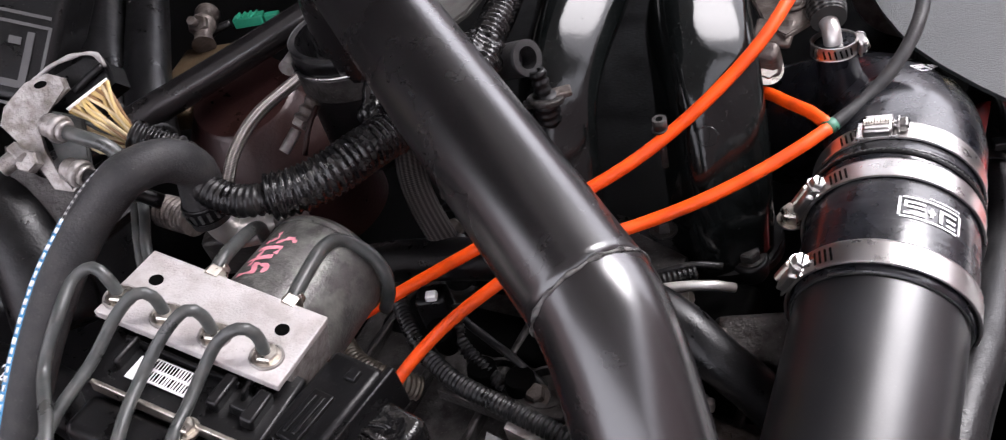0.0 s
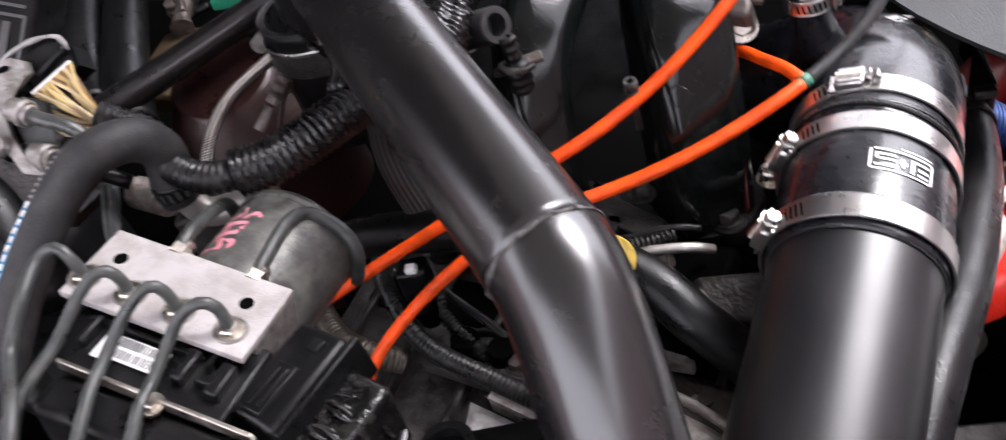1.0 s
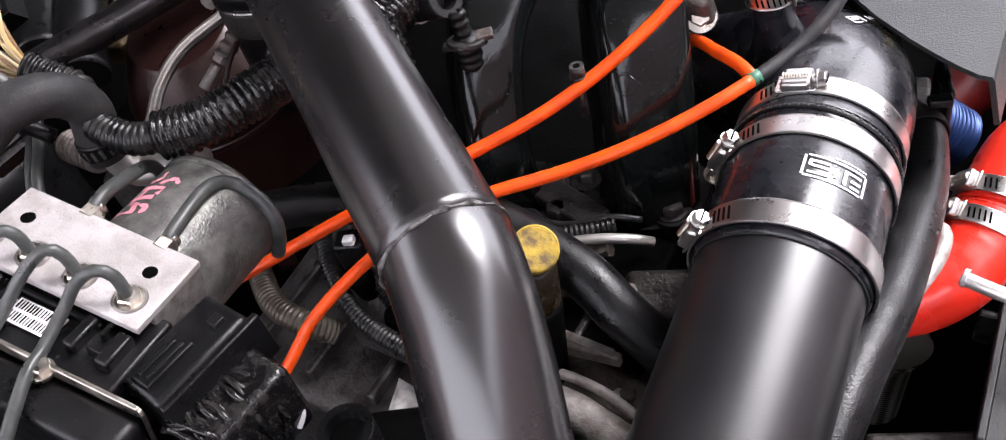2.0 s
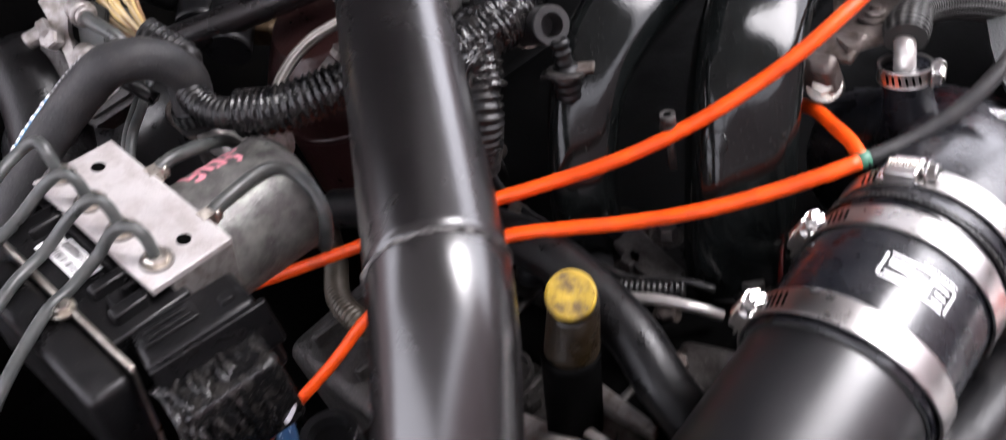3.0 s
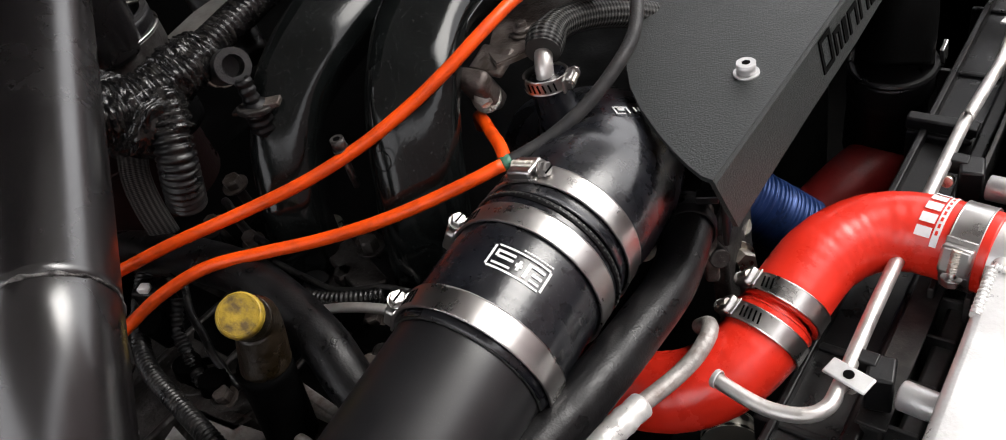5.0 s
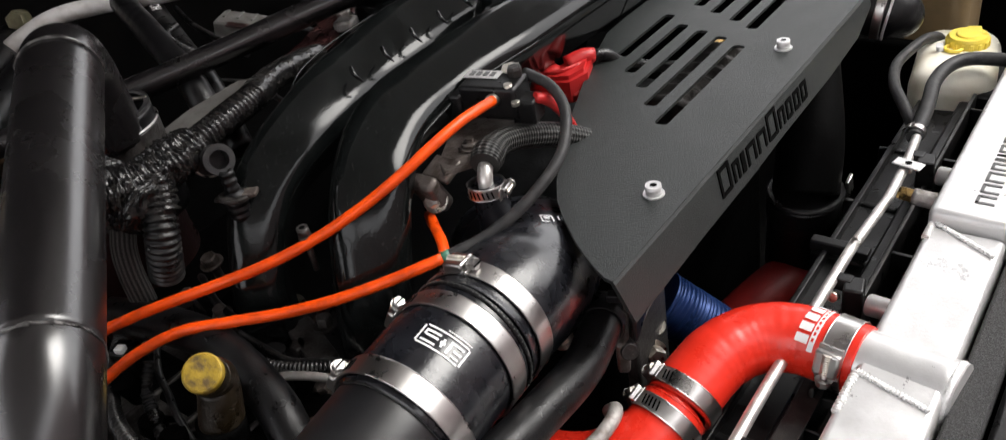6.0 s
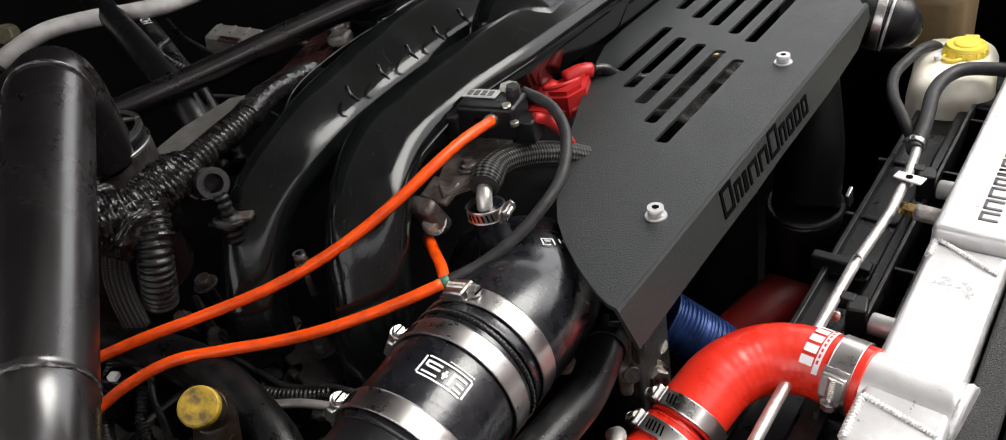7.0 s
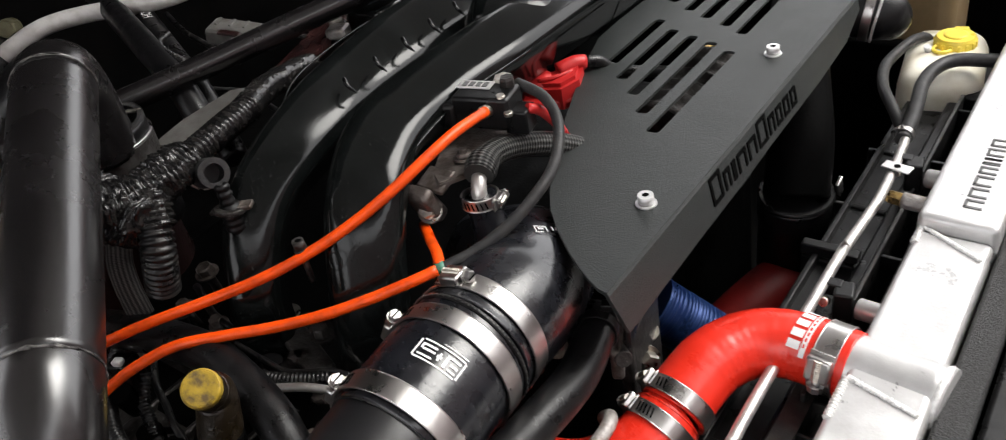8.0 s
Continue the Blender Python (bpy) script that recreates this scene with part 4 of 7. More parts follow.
# ---- alternator cover ----
def alternator_cover():
    t = thing("alternator_cover", (0.0, 0.3, 0.79), "folded black wrinkle-painted metal alternator cover with slots", "cover")
    z = 0.853
    outline = [(0.080, 0.045), (0.073, 0.046), (0.062, 0.052), (0.050, 0.060), (0.034, 0.072), (0.012, 0.091), (-0.006, 0.110), (-0.019, 0.129), (-0.031, 0.150), (-0.062, 0.212), (-0.092, 0.285), (-0.116, 0.350), (-0.128, 0.388), (-0.130, 0.430), (-0.128, 0.560), (0.066, 0.560), (0.080, 0.535)]
    bm = bmesh.new()
    slab(bm, outline, z - 0.003, z)
    top = part("top_plate", bm, M_COVER, t)
    # slots are cut through the plate
    cut = bmesh.new()
    for x, y0, y1 in [(-0.086, 0.342, 0.446), (-0.061, 0.314, 0.426), (-0.036, 0.290, 0.417), (-0.012, 0.262, 0.408), (0.012, 0.236, 0.394), (-0.096, 0.492, 0.545), (-0.069, 0.474, 0.545), (-0.044, 0.460, 0.545), (-0.017, 0.446, 0.545), (0.006, 0.432, 0.545)]:
        block(cut, (x, (y0 + y1) / 2, z), (0.0120, y1 - y0, 0.03), None, 0.003)
    cutter = bpy.data.meshes.new("cutter")
    cut.to_mesh(cutter)
    cut.free()
    co = bpy.data.objects.new("cutter", cutter)
    scene.collection.objects.link(co)
    md = top.modifiers.new("slots", "BOOLEAN")
    md.operation, md.object, md.solver = "DIFFERENCE", co, "EXACT"
    co.location = top.matrix_basis.translation + Vector(t.location)
    bpy.context.view_layer.update()
    dg = bpy.context.evaluated_depsgraph_get()
    done = bpy.data.meshes.new_from_object(top.evaluated_get(dg))
    top.modifiers.clear()
    top.data = done
    bpy.data.objects.remove(co)
    # folded side flank
    bm = bmesh.new()
    rows = []
    for y, drop in ((0.045, 0.02), (0.054, 0.74), (0.16, 0.70), (0.25, 0.70), (0.30, 0.66), (0.42, 0.64), (0.50, 0.55), (0.545, 0.25)):
        pts = [(0.0795, y, z - 0.0002), (0.0815, y, z - 0.003), (0.0815 + 0.0095 * drop, y, z - 0.003 - 0.049 * drop)]
        rows.append([bm.verts.new(p) for p in pts] + [bm.verts.new((p[0] - 0.003, p[1], p[2] - 0.0008)) for p in pts[::-1]])
    for a, b in zip(rows, rows[1:]):
        for k in range(6):
            bm.faces.new((a[k], b[k], b[(k + 1) % 6], a[(k + 1) % 6]))
    bm.faces.new(rows[0])
    bm.faces.new(rows[-1][::-1])
    part("side_flank", bm, M_COVER, t)
    # cut-out name along the flank, as plain bars
    rot = Matrix.Rotation(radians(79), 3, "Y")
    y = 0.192
    widths = [0.020, 0.013, 0.008, 0.018, 0.018, 0.020, 0.014, 0.014, 0.014, 0.014]
    for i, w in enumerate(widths):
        big = i in (0, 5)
        bars = bmesh.new()
        hh = 0.024 if big else 0.017
        zc = z - 0.016 - (0.0 if big else 0.003)
        xc = 0.0815 + 0.0095 * (z - 0.003 - zc) / 0.049 + 0.0006
        for dy, wy, dz, hz in ((0.0, 0.0035, 0, hh), (w - 0.005, 0.0035, 0, hh), ((w - 0.005) / 2, w - 0.004, hh / 2 - 0.0017, 0.0034)) + (((((w - 0.005) / 2), w - 0.004, -hh / 2 + 0.0017, 0.0034),) if i not in (1, 3, 4, 6) else ()):
            block(bars, (xc - 0.0002 + 0.0095 * (-dz) / 0.049, y + dy + 0.002, zc + dz), (hz, wy, 0.0008), rot, 0)
        y += w + 0.0025
        part("cut_out", bars, M_DEEP, t)


alternator_cover()
for p in ((0.0565, 0.143), (0.0515, 0.398)):
    bolt((p[0], p[1], 0.853), (0, 0, 1), 0.0059, "bright silver socket-head screw in the alternator cover", 0.0080, 1.35, M_ALU, True, group="cover screws")


# ---- radiator ----
def radiator():
    t = thing("radiator", (0.235, 0.35, 0.45), "bare welded aluminium radiator with a top tank", "radiator")
    bm = bmesh.new()
    block(bm, (0.2325, 0.12, 0.715), (0.058, 0.42, 0.060), None, 0.006)
    part("top_tank", bm, M_ALU, t)
    bm = bmesh.new()
    block(bm, (0.2325, 0.60, 0.722), (0.062, 0.54, 0.064), None, 0.006)
    bmesh.ops.translate(bm, verts=bm.verts, vec=(0, 0, 0.004))
    part("raised_tank", bm, M_ALU, t)
    part("core", block(bmesh.new(), (0.232, 0.35, 0.56), (0.036, 0.94, 0.25), None, 0.002), M_PLAST, t)
    ax = V(1, -0.10, 0).normalized()
    part("neck", tube([(0.168, 0.1725, 0.727), (0.268, 0.1625, 0.727)], 0.0252, 44, 0.01), M_ALU, t)
    part("weld", ring_band(bmesh.new(), (0.264, 0.1629, 0.727), ax, 0.0232, 0.006, 0.0022, 40, 0.001), M_BEAD, t)
    for y0, y1, x in ((0.14, 0.10, 0.206), (0.31, 0.345, 0.206)):
        part("weld", tube([(x, y0, 0.744), (x, y1, 0.744)], lambda s, u: 0.0028 + 0.0008 * math.sin(s * 1900), 10, 0.0006), M_BEAD, t)
    for ya, yb in ((0.332, 0.302), (0.140, 0.125)):
        part("weld", tube([(0.207, ya, 0.7462), (0.257, yb, 0.7462)], lambda s, u: 0.0018 + 0.0006 * math.sin(s * 2600 + 2 * math.sin(s * 300)), 10, 0.0004), M_BEAD, t)
    bars = bmesh.new()
    y = 0.352
    for i, w in enumerate((0.018, 0.020, 0.022, 0.016, 0.006, 0.004, 0.018, 0.018)):
        w *= 0.72
        for dy, wy, dx, hx in ((0.0, 0.0028, 0, 0.014), (w - 0.0028, 0.0028, 0, 0.014), (w / 2 - 0.0015, w - 0.002, -0.006, 0.0026)):
            block(bars, (0.238 + dx, y + dy + 0.002, 0.7584), (hx, wy, 0.0006), None, 0)
        y += w + 0.004
    part("tank_marking", bars, M_INK, t, "row of dark grey bars")
    for y in (0.250, 0.457, 0.055):
        part("mounting_boss", rod(bmesh.new(), (0.206, y - 0.003, 0.713), (0.182, y, 0.711), 0.0092, 22, 0.0015), M_ALU, t)


radiator()
bolt((0.180, 0.376, 0.737), (-1, 0.05, 0.1), 0.0065, "brass sensor fitting in the radiator tank", 0.012, 1.0, M_BRASS, group="radiator fittings")
pipe_thing("sensor_stem", [(0.205, 0.374, 0.737), (0.180, 0.376, 0.737)], 0.0075, M_CAST, "brass plug screwed into the radiator", "plug", 18)
for y in (0.252, 0.459, 0.057):
    t = thing("fan_mount", (0.172, y, 0.70), "black fan mount with a small steel screw", "mount", "fan mounts")
    part("foot", block(bmesh.new(), (0.170, y, 0.712), (0.016, 0.020, 0.030), Matrix.Rotation(0.2, 3, "Z"), 0.002), M_PLAST, t)
    part("tab", block(bmesh.new(), (0.160, y + 0.004, 0.722), (0.014, 0.010, 0.012), None, 0.001), M_PLAST, t)
    part("screw", rod(bmesh.new(), (0.158, y - 0.008, 0.716), (0.158, y - 0.016, 0.720), 0.004, 12), M_ZINC, t)

solo("foam_strip", block(bmesh.new(), (0.2755, 0.35, 0.715), (0.022, 0.96, 0.040), None, 0.003), M_FOAM, "speckled black foam strip along the radiator", "foam strip")


def front_support():
    t = thing("radiator_support", (0.36, 0.3, 0.5), "black plastic radiator support panel in front of the tank", "panel")
    bm = bmesh.new()
    block(bm, (0.305, 0.35, 0.70), (0.030, 1.2, 0.035), None, 0.004)
    part("rear_rail", bm, M_PLAST, t)
    part("panel", block(bmesh.new(), (0.42, 0.35, 0.672), (0.20, 1.2, 0.02), None, 0.004), M_PLAST, t)
    part("rib", block(bmesh.new(), (0.345, 0.35, 0.705), (0.008, 1.2, 0.025), None, 0.002), M_PLAST, t)


front_support()


# ---- red radiator hoses ----
def red_hose():
    t = thing("radiator_hose", (0.13, 0.13, 0.69), "glossy red silicone radiator hose with white printed bars", "hose", "red silicone hoses")
    path = [(0.2035, 0.1695, 0.727), (0.185, 0.1715, 0.727), (0.155, 0.1725, 0.727), (0.128, 0.160, 0.727), (0.110, 0.133, 0.725), (0.102, 0.104, 0.718), (0.0985, 0.083, 0.711)]
    part("hose", tube(path, lambda s, u: 0.0267 + (0.00006 * math.sin(s * 760 + 3 * math.sin(s * 60)) + 0.0003 * noise.noise((s * 120, 2, 0))) * (0.2 < u < 0.95), 48, 0.0015, hollow=0.86), M_RED, t)
    ax = V(1, -0.1, 0)
    pc = (0.166, 0.1730, 0.727)
    for k in range(6):
        part("printed_bar", wrap_patch(bmesh.new(), pc, ax, 0.0270, -64 + 20 * k, -50 + 20 * k, -0.0060, 0.0035, n=3, skew=0.0), M_WHITE, t, "white printed bar")
    strip = part("printed_strip", wrap_patch(bmesh.new(), pc, ax, 0.0270, -70, 60, 0.0046, 0.0088, n=20), M_WHITE, t, "narrow white printed strip")
    for k in range(11):
        part("strip_mark", wrap_patch(bmesh.new(), pc, ax, 0.0274, -62 + 10 * k, -56 + 10 * k, 0.0058, 0.0074, n=2), M_RED, strip)
    t = thing("lower_radiator_hose", (0.07, 0.04, 0.66), "glossy red silicone hose curving below the clamps", "hose", "red silicone hoses")
    path = [(0.0965, 0.079, 0.7095), (0.093, 0.060, 0.704), (0.082, 0.036, 0.697), (0.062, 0.018, 0.690), (0.036, 0.010, 0.684), (0.005, 0.012, 0.675)]
    part("hose", tube(path, lambda s, u: 0.0267 + (0.00005 * math.sin(s * 760) + 0.0003 * noise.noise((s * 110, 5, 0))) * (0.15 < u), 48, 0.0015, hollow=0.86), M_RED, t)
    part("cut_end", ring_band(bmesh.new(), path[0], (0.18, 0.93, 0.3), 0.0262, 0.0012, 0.0012, 48), M_RED, t)


red_hose()
clamp((0.1885, 0.1712, 0.727), (1, -0.1, 0), 0.0272, 0.0175, 0, "wide stainless worm clamp on the red hose", flip=1, hint=(0, -0.9, 0.30), size=1.0, slots=0)
clamp((0.0995, 0.0905, 0.714), (0.16, 0.93, 0.3), 0.0273, 0.0125, -52, "stainless worm clamp on the red hose joint", flip=-1, size=0.85, slots=3, slot_side=1)
clamp((0.0945, 0.0680, 0.7065), (0.2, 0.93, 0.3), 0.0273, 0.0125, -52, "stainless worm clamp on the red hose joint", flip=-1, size=0.85, slots=5, slot_side=1)
pipe_thing("hose_joint", [(0.0985, 0.084, 0.7115), (0.0955, 0.0755, 0.709)], 0.0245, M_RED, "red rubber joint ring between two hoses", "joint", 36)


# ---- silver tube along the fan shroud ----
def silver_rail():
    t = thing("coolant_rail", (0.154, 0.25, 0.71), "thin bare aluminium coolant rail with clip brackets", "rail")
    part("tube", tube([(0.088, 0.010, 0.728), (0.100, 0.007, 0.727), (0.122, 0.0045, 0.725), (0.141, 0.008, 0.725), (0.1515, 0.018, 0.725), (0.1535, 0.038, 0.725), (0.152, 0.12, 0.725), (0.1525, 0.295, 0.725), (0.1535, 0.306, 0.726), (0.157, 0.36, 0.727), (0.158, 0.385, 0.727), (0.155, 0.45, 0.725), (0.147, 0.53, 0.722), (0.144, 0.56, 0.722)], 0.0047, 18, 0.004, hollow=0.6), M_SATIN, t)
    for x, y, a in ((0.157, 0.040, -0.25), (0.160, 0.434, -0.2)):
        bm = block(bmesh.new(), (x, y, 0.7325), (0.027, 0.013, 0.0020), Matrix.Rotation(a, 3, "Z"), 0.001)
        tab = part("clip_tab", bm, M_ALU, t)
        part("tab_hole", rod(bmesh.new(), (x, y, 0.7337), (x, y, 0.7341), 0.0032, 16), M_DEEP, tab)
    part("hose_end_bead", ring_band(bmesh.new(), (0.090, 0.0097, 0.728), (1, -0.2, 0), 0.0052, 0.003, 0.0008, 20), M_ALU, t)


silver_rail()


# ---- fan shroud and duct ----
def shroud():
    t = thing("fan_shroud", (0.14, 0.3, 0.5), "black plastic fan shroud behind the radiator", "fan shroud")
    bm = bmesh.new()
    block(bm, (0.162, 0.33, 0.600), (0.012, 0.80, 0.17), None, 0.003)
    part("rear_panel", bm, M_PLAST, t)
    bm = bmesh.new()
    block(bm, (0.140, 0.33, 0.668), (0.044, 0.80, 0.008), None, 0.002)
    part("top_ledge", bm, M_PLAST, t)
    for y in (0.03, 0.10, 0.20, 0.345, 0.44, 0.55):
        part("rib", block(bmesh.new(), (0.128, y, 0.660), (0.05, 0.006, 0.03), None, 0.0015), M_PLAST, t)
    part("edge_lip", block(bmesh.new(), (0.117, 0.33, 0.676), (0.006, 0.80, 0.012), None, 0.0015), M_PLAST, t)
    bm = bmesh.new()
    block(bm, (0.128, 0.347, 0.684), (0.052, 0.012, 0.012), None, 0.002)
    block(bm, (0.150, 0.340, 0.690), (0.014, 0.012, 0.008), None, 0.001)
    part("clip_bar", bm, M_PLAST, t)


shroud()


def duct():
    t = thing("intake_duct", (0.06, 0.43, 0.45), "black plastic duct with a clamped rubber collar", "duct")
    part("collar", tube([(0.058, 0.44, 0.58), (0.062, 0.435, 0.635), (0.065, 0.43, 0.680)], lambda s, u: 0.036 + 0.002 * (u > 0.75), 40, 0.005), M_RUBD, t)
    part("lip", ring_band(bmesh.new(), (0.066, 0.43, 0.682), (0.05, -0.1, 1), 0.034, 0.004, 0.005, 48), M_PLAST, t)
    # duct pipe takes the shade under the cover as its colour
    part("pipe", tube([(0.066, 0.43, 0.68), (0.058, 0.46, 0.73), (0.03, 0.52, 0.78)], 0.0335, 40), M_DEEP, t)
    part("clamp_tail", block(bmesh.new(), (0.102, 0.455, 0.682), (0.004, 0.014, 0.022), Matrix.Rotation(0.3, 3, "X"), 0.001), M_STEEL, t)


duct()
pipe_thing("red_turbo_hose", [(0.02, 0.33, 0.54), (0.045, 0.375, 0.565), (0.062, 0.415, 0.57), (0.07, 0.45, 0.54)], 0.031, M_DRED, "dull red hose deep behind the shroud", "hose", 30)
t = thing("alternator", (0.04, 0.235, 0.6), "blue ribbed pulley and dark alternator under the cover", "alternator")
part("pulley", tube([(0.014, 0.212, 0.684), (0.058, 0.232, 0.642)], lambda s, u: 0.027 + 0.0012 * math.sin(s * 1700 + 2.5 * math.sin(s * 190)), 40, 0.0008), M_BLUE, t)
part("body", tube([(-0.09, 0.20, 0.70), (-0.01, 0.215, 0.69)], 0.055, 32, 0.01), M_DEEP, t)
bm = bmesh.new()
block(bm, (0.040, 0.142, 0.690), (0.012, 0.075, 0.11), Matrix.Rotation(0.2, 3, "Z"), 0.003)
part("adjuster_bracket", bm, M_DULLCAST, t)
bolt((0.045, 0.140, 0.692), (0.7, -0.6, 0.4), 0.009, "oily hex bolt on the alternator bracket", 0.016, 1.4, M_ZINC)
bolt((0.018, 0.06, 0.765), (0.3, -0.4, 0.8), 0.006, "small bolt beside the heater hose", 0.006)


# ---- black heater hose, bent silver pipe, foil ----
def heater_hose():
    t = thing("heater_hose", (0.058, -0.05, 0.77), "thick dull black rubber heater hose beside the intake", "hose")
    part("hose", tube([(0.0346, 0.0914, 0.7756), (0.0473, 0.0708, 0.7823), (0.0557, 0.031, 0.7787), (0.0577, -0.0167, 0.7838), (0.057, -0.0704, 0.7901), (0.0512, -0.1261, 0.793), (0.047, -0.19, 0.785), (0.045, -0.30, 0.76)], 0.0150, 28, 0.005), M_RUBD, t)
    part("spring_clip", ring_band(bmesh.new(), (0.047, 0.073, 0.7825), (0.4, -0.9, 0.1), 0.0152, 0.009, 0.0012, 36), M_PLAST, t)
    bm = block(bmesh.new(), (0.054, 0.085, 0.800), (0.014, 0.008, 0.006), Matrix.Rotation(0.4, 3, "Z"), 0.001)
    part("clip_ear", bm, M_PLAST, t)


heater_hose()
pipe_thing("bent_steel_pipe", [(0.058, 0.052, 0.715), (0.068, 0.046, 0.728), (0.0730, 0.036, 0.732), (0.0725, 0.019, 0.730), (0.0675, 0.0, 0.728), (0.0615, -0.025, 0.732), (0.056, -0.055, 0.738), (0.05, -0.12, 0.738)], 0.0056, M_CASTW, "bent bare metal pipe under the heater hose", "pipe", 18)
pipe_thing("foil_wrap", [(0.0610, -0.030, 0.7335), (0.0578, -0.050, 0.7370), (0.054, -0.072, 0.739), (0.05, -0.105, 0.739)], lambda s, u: 0.0084 + 0.0014 * noise.noise((s * 160, 3, 1)), M_FOIL, "crumpled silver foil wrap round a metal pipe", "foil wrap", 20, 0.002)
solo("mesh_hose", tube([(0.060, 0.075, 0.545), (0.055, 0.085, 0.54), (0.046, 0.10, 0.50), (0.04, 0.11, 0.40)], 0.024, 24), M_MESH, "silver mesh sleeve under the red hose", "sleeve")
solo("wing_bracket", block(bmesh.new(), (0.13, -0.10, 0.60), (0.10, 0.16, 0.02), Matrix.Rotation(0.4, 3, "Z"), 0.004), M_DULLCAST, "dull grey bracket low beside the radiator", "bracket")
for k in range(3):
    pipe_thing("cooler_line", [(0.10 + 0.012 * k, -0.20, 0.58), (0.15 + 0.012 * k, -0.14, 0.60), (0.25, -0.10 + 0.01 * k, 0.61)], 0.005, M_RUB, "dark thin line low beside the radiator", "line", 12, group="cooler lines")


# ---- expansion tank ----
def expansion_tank():
    t = thing("expansion_tank", (0.14, 0.73, 0.52), "yellowed plastic coolant tank with a yellow cap", "coolant tank")
    bm = bmesh.new()
    block(bm, (0.135, 0.729, 0.673), (0.092, 0.146, 0.086), Matrix.Rotation(0.15, 3, "Z"), 0.026)
    block(bm, (0.130, 0.678, 0.690), (0.050, 0.040, 0.030), Matrix.Rotation(0.15, 3, "Z"), 0.012)
    part("body", bm, M_TANK, t)
    cap = part("cap", tube([(0.141, 0.746, 0.713), (0.141, 0.746, 0.717), (0.141, 0.746, 0.725), (0.141, 0.746, 0.7275)], lambda s, u: 0.0228 - 0.002 * (u > 0.9), 40, 0.0015), M_YELLC, t, "bright yellow cap")
    for k in range(16):
        w = 2 * math.pi * k / 16
        part("grip", block(bmesh.new(), (0.141 + 0.0222 * math.cos(w), 0.746 + 0.0222 * math.sin(w), 0.719), (0.004, 0.0045, 0.008), Matrix.Rotation(w, 3, "Z"), 0.001), M_YELLC, cap)
    part("cap_tab", block(bmesh.new(), (0.143, 0.766, 0.726), (0.016, 0.012, 0.004), Matrix.Rotation(0.2, 3, "Z"), 0.0018), M_YELLC, cap)
    part("cap_boss", tube([(0.141, 0.746, 0.727), (0.141, 0.746, 0.7295)], lambda s, u: 0.0135 - 0.002 * (u > 0.7), 28, 0.0008), M_YELLC, cap)
    part("tether", tube([(0.124, 0.730, 0.7185), (0.122, 0.720, 0.7185), (0.130, 0.713, 0.7185), (0.139, 0.717, 0.7185), (0.141, 0.726, 0.7185)], 0.0022, 8), M_YELLC, cap)
    part("bleed_nipple", rod(bmesh.new(), (0.119, 0.722, 0.708), (0.117, 0.716, 0.724), 0.004, 12), M_WHITE, t)


expansion_tank()
pipe_thing("tank_hose", [(0.113, 0.760, 0.702), (0.108, 0.752, 0.717), (0.099, 0.736, 0.722), (0.090, 0.705, 0.721), (0.0855, 0.660, 0.720), (0.097, 0.614, 0.718), (0.118, 0.578, 0.712), (0.136, 0.553, 0.700)], 0.0063, M_RUB, "thin black hose hugging the coolant tank", "hose", 18, group="tank hoses")
pipe_thing("tank_hose", [(0.1475, 0.500, 0.7225), (0.1455, 0.540, 0.7225), (0.1415, 0.578, 0.724), (0.137, 0.615, 0.727), (0.141, 0.650, 0.729), (0.156, 0.676, 0.729), (0.190, 0.688, 0.727), (0.24, 0.70, 0.72)], 0.0076, M_RUB, "thin black hose from the rail to the radiator", "hose", 18, group="tank hoses")
clamp((0.147, 0.510, 0.7225), (0, 1, 0), 0.0080, 0.007, -40, "thin spring clip on the rail hose", slots=0, size=0.35)
# shelf painted with the shade of the gap below the tank
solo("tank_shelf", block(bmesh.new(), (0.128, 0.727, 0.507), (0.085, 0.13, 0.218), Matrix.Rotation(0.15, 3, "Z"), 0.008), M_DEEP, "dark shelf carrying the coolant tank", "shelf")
solo("tank_bracket", block(bmesh.new(), (0.19, 0.72, 0.66), (0.05, 0.12, 0.07), None, 0.006), M_PLAST, "black plastic bracket beside the coolant tank", "bracket")


